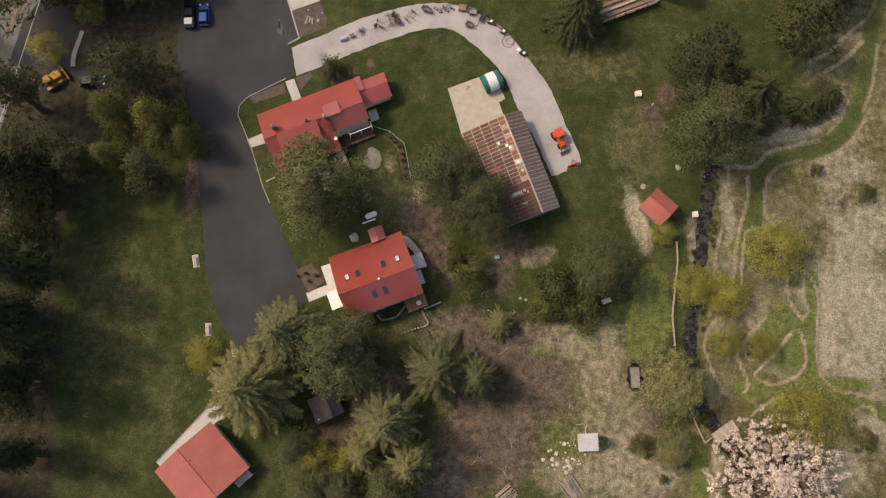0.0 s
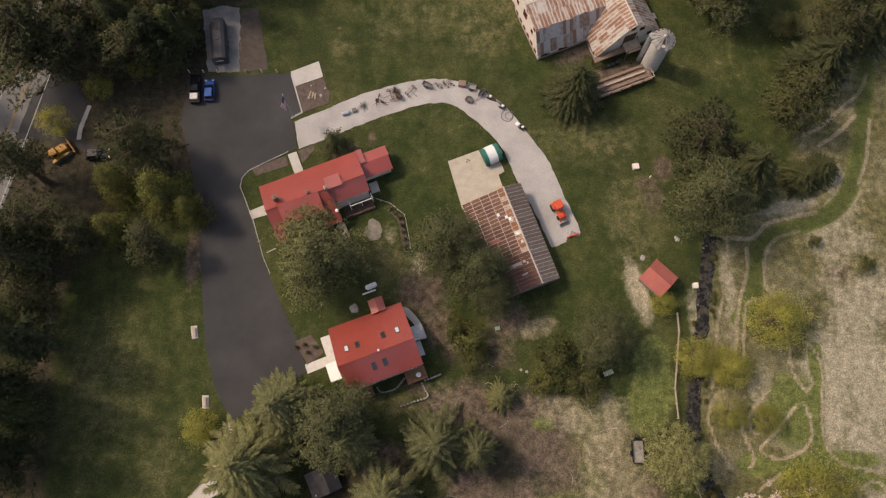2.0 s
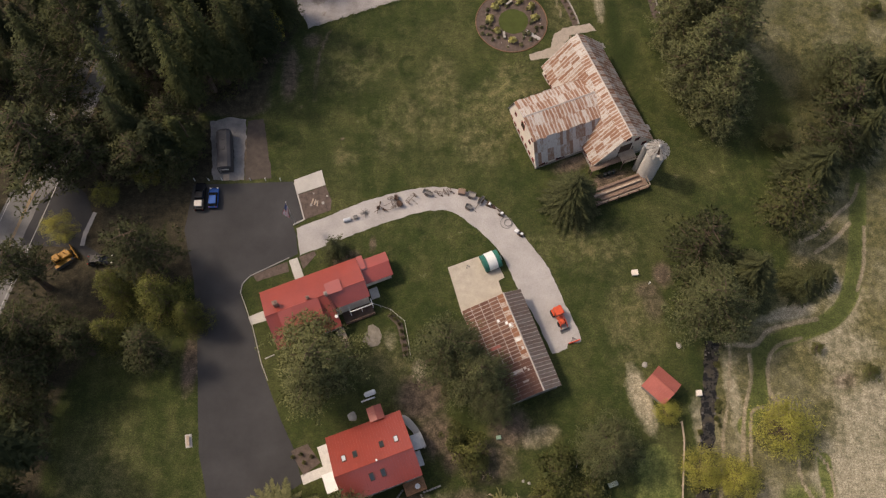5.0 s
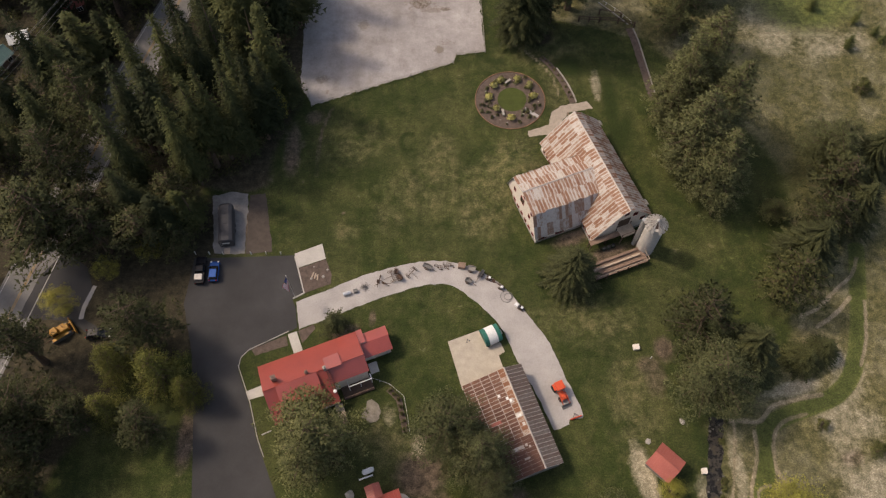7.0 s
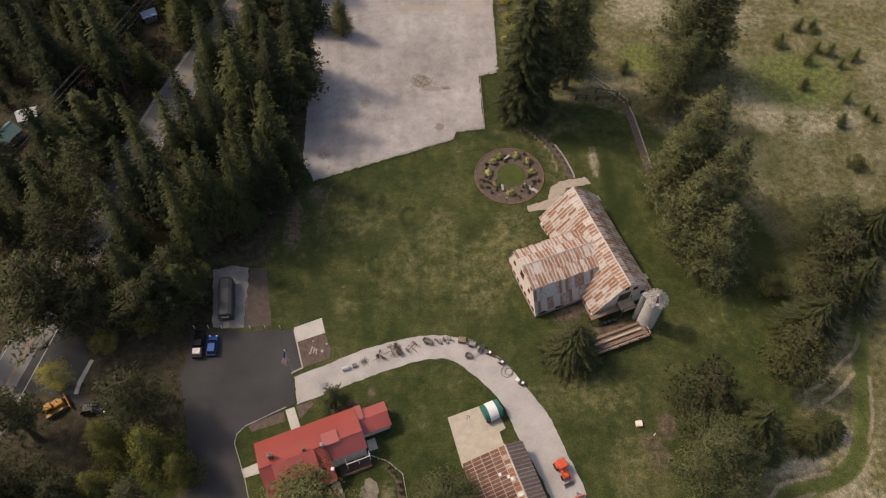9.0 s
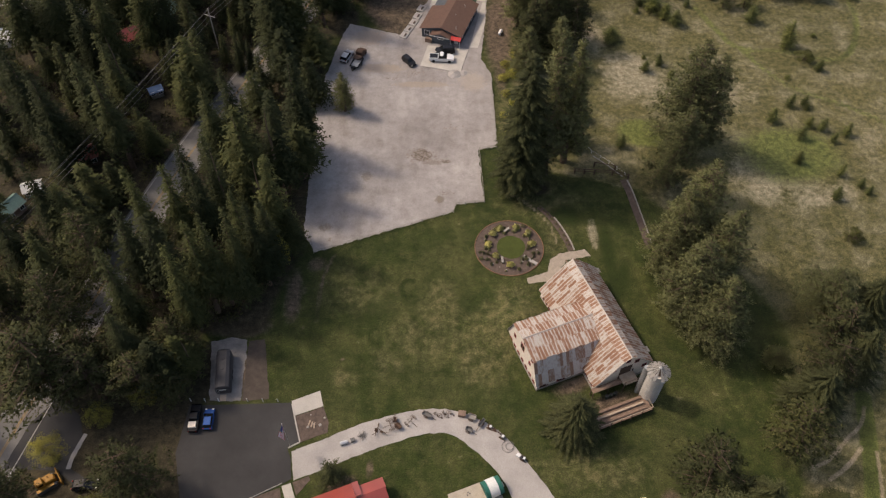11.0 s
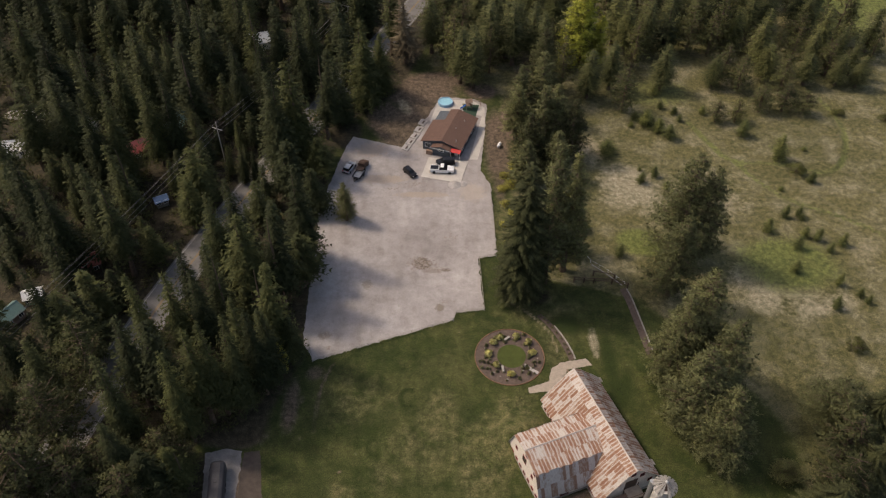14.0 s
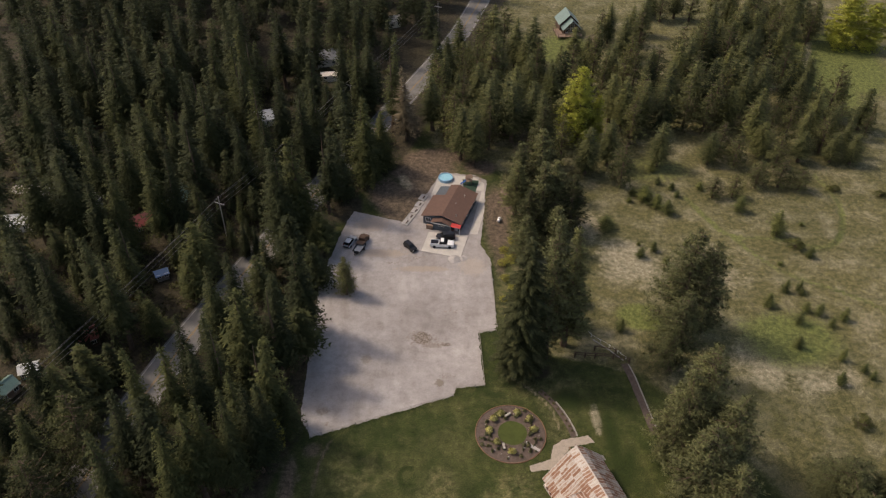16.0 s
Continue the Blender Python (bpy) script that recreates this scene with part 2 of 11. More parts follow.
M_DECK = plain("orange_cedar", (0.31, 0.165, 0.09), 0.75, vary=0.22, scale=2.0)
M_DARKWOOD = plain("dark_wood", (0.09, 0.06, 0.045), 0.85, vary=0.25)
M_WHITE = plain("white_paint", (0.78, 0.77, 0.75), 0.5, vary=0.04)
M_BLACK = plain("black_paint", (0.02, 0.02, 0.022), 0.35, vary=0.1)
M_RUBBER = plain("rubber", (0.02, 0.02, 0.02), 0.9)
M_STEEL = plain("galvanised_steel", (0.42, 0.42, 0.41), 0.5, 0.5, vary=0.12)
M_BARK = plain("bark", (0.10, 0.07, 0.05), 0.95, vary=0.3, scale=2)
M_STONE = plain("stone", (0.33, 0.305, 0.27), 0.9, vary=0.2)
M_SOIL = plain("bed_soil", (0.105, 0.078, 0.064), 0.95, vary=0.3)
M_RUST = roof_rust("rusty_sheet", (0.47, 0.425, 0.385), (0.37, 0.29, 0.24), (0.28, 0.15, 0.095), (0.175, 0.088, 0.058), 0.26, 0.5, 0.2, 9.0)
M_SHEDRUST = roof_rust("brown_rusty_sheet", (0.40, 0.32, 0.27), (0.28, 0.18, 0.13), (0.205, 0.105, 0.07), (0.12, 0.055, 0.038), 0.3, 0.3)
M_SHEDGREY = roof_rust("grey_brown_sheet", (0.19, 0.165, 0.15), (0.16, 0.135, 0.12), (0.135, 0.10, 0.085), (0.13, 0.075, 0.055), 0.12, 0.42)
M_SHEDDARK = roof_rust("dark_rusty_sheet", (0.26, 0.18, 0.14), (0.19, 0.10, 0.07), (0.14, 0.066, 0.045), (0.10, 0.046, 0.034), 0.2, 0.3)
M_PATCHRUST = roof_rust("patchy_rusty_sheet", (0.50, 0.45, 0.41), (0.36, 0.24, 0.17), (0.26, 0.12, 0.065), (0.2, 0.085, 0.045), 0.45, 0.55)
M_OLDZINC = roof_rust("old_zinc_sheet", (0.52, 0.495, 0.47), (0.42, 0.385, 0.355), (0.32, 0.21, 0.155), (0.24, 0.12, 0.08), 0.26, 0.54)
M_PALEJOINT = plain("pale_joint", (0.46, 0.41, 0.37), 0.7, vary=0.12)
M_SPRUCE = leaf_material("spruce_needles", (0.04, 0.05, 0.0235), (0.064, 0.072, 0.031), 0.45, 0.35)
M_PINE = leaf_material("pine_needles", (0.08, 0.089, 0.04), (0.172, 0.176, 0.082))
M_FIR = leaf_material("fir_needles", (0.088, 0.092, 0.042), (0.185, 0.18, 0.086))
M_LIGHTPINE = leaf_material("light_pine_needles", (0.15, 0.155, 0.062), (0.33, 0.32, 0.145), 0.15)
M_DARKPINE = leaf_material("dark_pine_needles", (0.04, 0.047, 0.02), (0.09, 0.094, 0.041))
M_FIELDPINE = leaf_material("field_pine_needles", (0.055, 0.065, 0.026), (0.145, 0.148, 0.062))
M_YOUNGPINE = leaf_material("young_pine_needles", (0.06, 0.072, 0.026), (0.15, 0.16, 0.06))
M_UNDER = leaf_material("undergrowth_leaves", (0.045, 0.052, 0.02), (0.1, 0.1, 0.04))
M_CEDAR = leaf_material("cedar_sprays", (0.08, 0.093, 0.024), (0.185, 0.18, 0.05), 0.2)
M_LARCH = leaf_material("larch_twigs", (0.12, 0.092, 0.06), (0.21, 0.17, 0.115))
M_POPLAR = leaf_material("poplar_leaves", (0.25, 0.27, 0.04), (0.45, 0.46, 0.09), 0.1, 0.35)
M_SPRING = leaf_material("spring_leaves", (0.23, 0.225, 0.045), (0.42, 0.39, 0.095), 0.15)
M_OLIVE = leaf_material("shrub_leaves", (0.078, 0.088, 0.029), (0.155, 0.156, 0.058))
M_BLOSSOM = leaf_material("blossom", (0.5, 0.4, 0.35), (0.86, 0.75, 0.69), 0.12)


# ---- building helpers ----
class Shape:
    """Collects vertices and faces for one mesh."""

    def __init__(self):
        self.v, self.f = [], []

    def add(self, verts, faces, m=None):
        k = len(self.v)
        self.v += [tuple(m @ Vector(p)) if m is not None else tuple(p) for p in verts]
        self.f += [tuple(i + k for i in f) for f in faces]
        return self

    def box(self, x0, y0, z0, x1, y1, z1, m=None, cut=0.0):
        """A box; cut bevels its upright and top edges."""
        if cut <= 0:
            vs = [(x, y, z) for z in (z0, z1) for x, y in ((x0, y0), (x1, y0), (x1, y1), (x0, y1))]
            fs = [(3, 2, 1, 0), (4, 5, 6, 7), (0, 1, 5, 4), (1, 2, 6, 5), (2, 3, 7, 6), (3, 0, 4, 7)]
            return self.add(vs, fs, m)
        ring = [(x0 + cut, y0), (x1 - cut, y0), (x1, y0 + cut), (x1, y1 - cut), (x1 - cut, y1), (x0 + cut, y1), (x0, y1 - cut), (x0, y0 + cut)]
        cx, cy = (x0 + x1) / 2, (y0 + y1) / 2
        kx, ky = 1 - 2 * cut / (x1 - x0), 1 - 2 * cut / (y1 - y0)
        top = [(cx + (x - cx) * kx, cy + (y - cy) * ky) for x, y in ring]
        vs = [(x, y, z0) for x, y in ring] + [(x, y, z1 - cut) for x, y in ring] + [(x, y, z1) for x, y in top]
        fs = [tuple(range(7, -1, -1)), tuple(range(16, 24))]
        for a in (0, 8):
            fs += [(a + i, a + (i + 1) % 8, a + 8 + (i + 1) % 8, a + 8 + i) for i in range(8)]
        return self.add(vs, fs, m)

    def prism(self, ring, z0, z1, m=None):
        """An upright prism over a ring given anticlockwise."""
        n = len(ring)
        vs = [(x, y, z0) for x, y in ring] + [(x, y, z1) for x, y in ring]
        return self.add(vs, [tuple(range(n - 1, -1, -1)), tuple(range(n, 2 * n))] + [(i, (i + 1) % n, n + (i + 1) % n, n + i) for i in range(n)], m)

    def tube(self, p, q, r0, r1=None, n=8, caps=True):
        """A round bar from p to q."""
        r1 = r0 if r1 is None else r1
        p, q = Vector(p), Vector(q)
        w = (q - p).normalized()
        u = w.orthogonal().normalized()
        s = w.cross(u)
        vs = [tuple(c + (u * math.cos(a) + s * math.sin(a)) * r) for c, r in ((p, r0), (q, r1)) for a in (2 * math.pi * i / n for i in range(n))]
        fs = [(i, (i + 1) % n, n + (i + 1) % n, n + i) for i in range(n)]
        if caps:
            fs += [tuple(range(n - 1, -1, -1)), tuple(range(n, 2 * n))]
        return self.add(vs, fs)

    def slab(self, corners, t):
        """A sheet of thickness t under four or more coplanar corners, anticlockwise from above."""
        c = [Vector(p) for p in corners]
        n = (c[1] - c[0]).cross(c[2] - c[0]).normalized() * t
        k = len(c)
        vs = [tuple(p - n) for p in c] + [tuple(p) for p in c]
        return self.add(vs, [tuple(range(k - 1, -1, -1)), tuple(range(k, 2 * k))] + [(i, (i + 1) % k, k + (i + 1) % k, k + i) for i in range(k)])

    def lathe(self, profile, n=20, m=None):
        """A turned body about z from (radius, height) pairs."""
        vs, fs = [], []
        for r, z in profile:
            vs += [(r * math.cos(2 * math.pi * i / n), r * math.sin(2 * math.pi * i / n), z) for i in range(n)]
        for k in range(len(profile) - 1):
            fs += [(k * n + i, k * n + (i + 1) % n, (k + 1) * n + (i + 1) % n, (k + 1) * n + i) for i in range(n)]
        fs += [tuple(range(n - 1, -1, -1)), tuple(range((len(profile) - 1) * n, len(profile) * n))]
        return self.add(vs, fs, m)

    def mesh(self, name, mat, smooth=False):
        me = bpy.data.meshes.new(name)
        me.from_pydata(self.v, [], self.f)
        me.materials.append(mat)
        if smooth:
            me.polygons.foreach_set("use_smooth", [True] * len(me.polygons))
        me.update()
        return me


def part(name, shape, mat, parent, label="", smooth=False):
    me = shape if isinstance(shape, bpy.types.Mesh) else shape.mesh(name, mat, smooth)
    ob = new(name, me)
    ob.parent = parent
    return tagged(ob, label)


def thing(name, m, label, category, group="", kind=""):
    ob = new(name)
    ob.matrix_basis = m
    return tagged(ob, label, category, group, kind)


def solid(name, shape, mat, label, category, group="", kind="", m=None, smooth=False):
    ob = new(name, shape.mesh(name, mat, smooth))
    if m is not None:
        ob.matrix_basis = m
    return tagged(ob, label, category, group, kind)


def ring_smooth(points, steps=6, closed=True):
    """A smooth line through points (Catmull-Rom)."""
    n, out = len(points), []
    for i in range(n if closed else n - 1):
        g = [points[(i + k) % n] if closed else points[min(max(i + k, 0), n - 1)] for k in (-1, 0, 1, 2)]
        for s in range(steps):
            t = s / steps
            out.append(tuple(0.5 * (2 * b + (c - a) * t + (2 * a - 5 * b + 4 * c - d) * t * t + (3 * b - a - 3 * c + d) * t ** 3) for a, b, c, d in zip(*g)))
    if not closed:
        out.append(tuple(points[-1]))
    return out


def ragged(ring, step=0.7, amount=0.18, seed=1):
    """The ring cut into short steps with an uneven edge."""
    out = []
    for i, (x0, y0) in enumerate(ring):
        x1, y1 = ring[(i + 1) % len(ring)]
        d = math.hypot(x1 - x0, y1 - y0)
        for k in range(max(1, int(d / step))):
            t = k / max(1, int(d / step))
            x, y = x0 + (x1 - x0) * t, y0 + (y1 - y0) * t
            w = noise.noise((x * 0.8, y * 0.8, seed)) + 0.6 * noise.noise((x * 2.6, y * 2.6, seed + 5))
            nx, ny = (y1 - y0) / max(d, 1e-6), -(x1 - x0) / max(d, 1e-6)
            out.append((x + nx * w * amount, y + ny * w * amount))
    return out


def sheet(name, ring, z, mat, label, category, thick=0.2):
    """A flat layer on the ground, with its edge going down into it."""
    bm = bmesh.new()
    vs = [bm.verts.new((x, y, z)) for x, y in ring]
    face = bm.faces.new(vs)
    face.normal_update()
    if face.normal.z < 0:
        face.normal_flip()
    r = bmesh.ops.extrude_face_region(bm, geom=[face])
    for e in r["geom"]:
        if isinstance(e, bmesh.types.BMVert):
            e.co.z += 0.0
    low = [v for v in vs]
    for v in low:
        v.co.z = z - thick
    bmesh.ops.recalc_face_normals(bm, faces=bm.faces)
    bmesh.ops.triangulate(bm, faces=bm.faces[:])
    me = bpy.data.meshes.new(name)
    bm.to_mesh(me)
    bm.free()
    me.materials.append(mat)
    return tagged(new(name, me), label, category, kind="structure")


def strip(line, widths):
    """The ring round a centre line with a width at each point."""
    left, right = [], []
    for i, (x, y) in enumerate(line):
        ax, ay = line[max(i - 1, 0)]
        bx, by = line[min(i + 1, len(line) - 1)]
        d = math.hypot(bx - ax, by - ay)
        w = (widths[min(int(i * len(widths) / len(line)), len(widths) - 1)] if isinstance(widths, (list, tuple)) else widths) / 2
        nx, ny = -(by - ay) / d * w, (bx - ax) / d * w
        left.append((x + nx, y + ny))
        right.append((x - nx, y - ny))
    return right + left[::-1]

# ---- the ground, one sheet to the horizon ----
def axis(lo, hi, step):
    far = [150, 400, 900, 2000]
    return np.array([lo - d for d in far[::-1]] + list(np.arange(lo, hi + step / 2, step)) + [hi + d for d in far])


def finer(a, lo, hi, n):
    """The same marks, with each step between lo and hi cut in n."""
    out = []
    for p, q in zip(a, a[1:]):
        k = n if lo <= p < hi else 1
        out += [p + (q - p) * i / k for i in range(k)]
    return np.array(out + [a[-1]])


GX, GY = np.meshgrid(finer(finer(axis(-190, 190, 1.25), 33, 72, 3), -32, 33, 2), finer(finer(axis(-70, 340, 1.25), -24, 55, 3), 55, 105, 2))
COVER = {k: np.zeros_like(GX) for k in ("meadow", "faded", "dirt", "straw", "mown", "track", "dark_grass_and_shade", "litter_and_shade")}


def patch(kind, x, y, rx, ry, turn=0.0, w=1.0):
    """A soft oval of one kind of cover."""
    a = radians(turn)
    u = ((GX - x) * math.cos(a) + (GY - y) * math.sin(a)) / rx
    v = (-(GX - x) * math.sin(a) + (GY - y) * math.cos(a)) / ry
    COVER[kind] = np.maximum(COVER[kind], w * np.clip(1.6 - 1.1 * np.hypot(u, v), 0, 1))


def trail(kind, points, width, w=1.0):
    """A soft band of one kind of cover along a line."""
    line = ring_smooth(points, 8, closed=False)
    for (x0, y0), (x1, y1) in zip(line, line[1:]):
        dx, dy = x1 - x0, y1 - y0
        t = np.clip(((GX - x0) * dx + (GY - y0) * dy) / (dx * dx + dy * dy), 0, 1)
        d = np.hypot(GX - x0 - t * dx, GY - y0 - t * dy)
        COVER[kind] = np.maximum(COVER[kind], w * np.clip(1.5 - d / (width / 2), 0, 1))


# the meadow lies east of this line (y, x)
EAST = ((-400, 38), (-20, 37), (30, 42), (36, 53), (45, 58), (56, 60), (75, 62), (90, 54), (106, 40), (113, 16), (178, 15), (190, -4), (400, 20))
COVER["meadow"] = np.clip((GX - np.interp(GY, [e[0] for e in EAST], [e[1] for e in EAST])) / 6 + 0.5, 0, 1)
# the woods' floor west of this line
WEST = ((-400, -60), (-30, -58), (20, -60), (40, -50), (56, -44), (72, -43), (76, -32), (90, -27), (150, -28), (165, -24), (180, -12), (240, 5), (400, 60))
COVER["litter_and_shade"] = np.clip((np.interp(GY, [e[0] for e in WEST], [e[1] for e in WEST]) - GX) / 6 + 0.5, 0, 1)
patch("straw", -8.4, 30.8, 1.4, 2.0, 0, 0.40)
trail("track", [(12.6, 108.3), (13.4, 105.2), (15.6, 103.4), (18.6, 100.4), (21.0, 96.6), (21.9, 92.4)], 0.7, 0.62)
patch("litter_and_shade", 18.5, 106.5, 3.6, 2.6, 20, 0.75)
patch("dirt", -13.0, 43.8, 1.8, 1.1, 30, 0.50)
patch("straw", -3.5, 26.7, 1.2, 2.0, 0, 0.80)
patch("dirt", -3.4, 21.7, 4.0, 4.0, 0, 0.80)
patch("dirt", -1.2, 16.3, 3.1, 4.0, 0, 0.70)
patch("dirt", 10.2, 17.2, 3.5, 3.6, 0, 0.70)
patch("track", 14.6, 15.9, 3.5, 1.8, 20, 0.59)
patch("dirt", 6.6, 11.9, 5.2, 3.5, 0, 0.60)
patch("dirt", 4.0, 3.2, 5.2, 5.2, 0, 0.80)
patch("dirt", 12.6, -0.2, 6.9, 6.8, 0, 0.90)
patch("dirt", 7.3, -10.3, 7.7, 9.2, 0, 0.90)
patch("dirt", 16.8, -5.3, 5.1, 5.9, 0, 0.60)
patch("dirt", 0.5, -17.8, 6.8, 4.9, 0, 0.80)
patch("track", 18.7, 3.2, 6.9, 3.0, -10, 0.51)
patch("track", 23.7, -3.6, 3.4, 5.9, 0, 0.51)
patch("track", 26.0, -13.7, 5.1, 5.8, 0, 0.59)
patch("track", 29.2, -18.6, 5.1, 3.3, 0, 0.51)
patch("dirt", -9.0, -4.4, 5.2, 3.4, 0, 0.80)
patch("dirt", -15.7, -11.1, 5.1, 4.2, 0, 0.80)
patch("straw", 30.6, 21.7, 1.6, 4.9, 15, 0.90)
patch("dirt", 33.9, 37.2, 2.2, 3.7, 0, 0.50)
patch("straw", 44.8, 21.6, 1.2, 5.4, 5, 0.75)
patch("straw", 61.1, 40.9, 2.7, 2.8, 0, 0.75)
patch("straw", 55.3, 35.3, 5.4, 1.1, 15, 0.80)
patch("straw", 63.0, 29.8, 5.4, 4.6, 0, 0.58)
patch("straw", 63.6, 13.6, 5.3, 9.7, 0, 0.80)
patch("straw", 63.5, -0.3, 4.3, 5.1, 0, 0.80)
patch("straw", 66.8, 20.7, 4.4, 5.4, 0, 0.70)
patch("straw", 43.0, 4.0, 1.7, 2.6, 0, 0.70)
patch("straw", 53.2, 1.5, 2.6, 3.4, 0, 0.50)
patch("litter_and_shade", -67.0, 25.4, 5.3, 36.3, 0, 0.90)
patch("litter_and_shade", -17.7, 3.3, 5.2, 2.6, 0, 0.70)
patch("litter_and_shade", -16.6, -7.0, 5.1, 4.2, 0, 0.70)
patch("straw", 29.2, 95.0, 0.9, 3.2, 0, 0.70)
patch("dirt", -32.9, 64.3, 2.0, 5.0, 0, 0.90)
patch("dirt", -36.9, 73.5, 6.1, 2.4, 0, 0.80)
patch("litter_and_shade", -39.8, 64.3, 4.9, 6.7, 0, 0.70)
patch("dirt", -64.0, 44.5, 4.6, 2.5, 20, 0.80)
patch("straw", 43.8, 139.9, 7.9, 6.0, 0, 0.70)
patch("straw", 64.3, 111.6, 7.1, 6.6, -40, 0.45)
patch("straw", 75.4, 105.5, 6.9, 4.8, 0, 0.50)
patch("straw", 60.4, 138.0, 10.4, 8.0, 0, 0.40)
patch("dirt", -7.1, 180.0, 10.5, 7.7, 0, 1.00)
patch("dirt", -12.3, 162.9, 5.7, 13.9, 30, 1.00)
patch("dirt", 12.9, 156.3, 3.5, 15.5, 0, 0.80)
patch("mown", 42.5, 123.1, 6.2, 4.4, 0, 0.7)
patch("mown", 55.7, 179.3, 15.4, 8.3, 0, 0.50)
patch("mown", 40.5, 250.6, 11.6, 12.9, 0, 0.80)
patch("mown", 119.2, 228.0, 14.5, 23.9, 0, 0.70)
patch("mown", 73.5, 116.3, 14.4, 10.4, 0, 0.60)
patch("straw", 58.8, 6.6, 3.5, 10.4, 0, 0.90)
patch("straw", 65.7, 6.6, 4.3, 10.4, 0, 0.85)
patch("straw", 48.3, 6.6, 2.6, 3.5, 0, 0.60)
patch("straw", 41.0, -17.8, 1.2, 4.1, 0, 0.90)
patch("straw", 58.9, -16.2, 5.1, 4.1, 0, 0.70)
patch("straw", 64.8, -10.4, 3.4, 2.5, 0, 0.70)
patch("straw", 64.5, 37.2, 3.6, 5.6, 0, 0.50)
patch("straw", 39.2, 17.2, 1.2, 5.3, 5, 0.60)
patch("straw", 65.0, 110.5, 6.8, 7.4, 0, 0.32)
patch("mown", 52.9, 3.2, 5.2, 6.5, 0, 0.75)
patch("mown", 56.3, -4.5, 9.4, 1.9, 5, 0.90)
patch("mown", 46.8, -4.5, 3.4, 2.1, 0, 0.80)
# darkens the upper path's colour to stand for the shade over it
trail("dark_grass_and_shade", [(71.0, 60.0), (67.9, 45.1), (65.5, 38.3), (62.0, 34.4), (57.2, 32.4), (52.4, 30.5), (49.8, 28.7), (48.4, 21.1)], 3.0, 0.5)
trail("mown", [(71.0, 60.0), (69.5, 52.1), (67.9, 45.1), (65.5, 38.3), (62.0, 34.4), (57.2, 32.4), (52.4, 30.5), (49.8, 28.7), (49.1, 24.9), (48.4, 21.1), (46.1, 17.4)], 2.8, 1.00)
trail("mown", [(57.1, 12.7), (57.1, 7.5), (56.4, 1.5), (56.8, -3.0), (59.7, -5.4), (63.0, -6.5), (67.0, -8.3)], 2.2, 0.90)
trail("mown", [(38.7, -14.1), (38.2, -20.4)], 2.6, 1.00)
trail("mown", [(32.0, 11.9), (31.4, 6.7), (30.8, 2.3)], 5.5, 1.00)
trail("track", [(70.6, 58.1), (69.1, 55.1), (66.1, 52.6), (62.1, 49.0), (59.1, 47.8)], 0.6, 1.00)
trail("track", [(67.9, 51.0), (64.9, 48.1), (61.4, 45.8)], 0.7, 1.00)
trail("track", [(70.2, 50.3), (69.5, 46.5), (68.6, 42.8), (67.0, 39.2)], 0.6, 1.00)
trail("track", [(59.7, 34.4), (55.4, 33.6), (51.6, 32.5), (49.1, 30.1), (45.9, 30.3), (43.1, 30.1)], 0.7, 1.00)
trail("track", [(56.7, 31.3), (53.3, 30.3), (51.4, 28.6), (50.6, 25.8), (50.6, 22.5), (51.9, 20.7)], 0.6, 1.00)
trail("track", [(48.1, 28.6), (47.9, 24.9), (46.3, 20.2), (45.7, 17.2), (45.0, 12.6)], 0.6, 1.00)
trail("track", [(49.1, 20.4), (47.4, 19.8), (46.8, 17.2), (46.1, 11.7)], 0.5, 1.00)
trail("track", [(53.4, 12.6), (53.1, 10.7), (53.6, 8.9), (54.9, 6.6), (56.0, 6.9), (56.4, 8.5)], 0.5, 1.00)
trail("track", [(55.1, 14.4), (57.3, 12.1), (58.0, 8.9), (57.5, 5.3), (57.2, 1.3), (57.6, -2.3), (59.7, -4.5), (62.8, -5.2), (67.2, -5.9)], 0.5, 1.00)
trail("track", [(49.4, 6.2), (46.8, 3.5), (46.0, 1.7), (46.6, 0.2), (47.7, 0.0)], 0.5, 1.00)
trail("track", [(54.7, 4.4), (55.4, 2.1), (55.3, -0.5), (53.6, -2.6), (50.4, -3.7), (48.2, -3.1), (47.6, -2.0), (49.7, -0.1), (53.4, 4.0)], 0.5, 1.00)
trail("track", [(39.9, 2.2), (40.9, 4.8), (42.4, 6.2), (44.0, 6.2), (44.7, 4.0), (45.2, -0.1), (46.4, -3.6), (45.6, -4.9)], 0.5, 1.00)
trail("track", [(39.9, 2.2), (41.1, -1.9), (42.7, -4.9)], 0.5, 1.00)
trail("track", [(50.0, -6.0), (48.0, -7.2), (46.5, -8.5)], 0.5, 1.00)
trail("track", [(63.6, -6.9), (65.2, -7.6), (65.4, -9.4), (63.9, -10.8), (61.9, -10.2), (61.7, -8.3), (63.6, -6.9)], 0.5, 1.00)
trail("track", [(40.7, -13.7), (39.9, -20.4)], 0.5, 0.90)
patch("straw", 51.8, -1.1, 3.0, 1.7, 0, 0.55)
patch("dirt", 65.0, 11.9, 1.8, 2.2, 0, 0.68)
patch("dirt", 64.1, 7.3, 1.8, 2.0, 0, 0.68)
patch("dirt", 67.5, 7.1, 2.1, 2.4, 0, 0.68)
patch("dirt", 68.0, 18.5, 2.4, 2.5, 0, 0.68)
patch("dirt", 65.2, -9.1, 1.2, 1.5, 0, 0.70)
patch("dirt", -17.5, 66.8, 0.5, 0.3, 0, 0.80)
patch("dirt", -25.2, 73.3, 0.4, 0.6, 0, 0.50)
patch("dirt", -25.9, 81.3, 1.0, 1.2, 0, 0.50)
patch("faded", 11.9, 77.1, 2.4, 6.2, -30, 0.65)
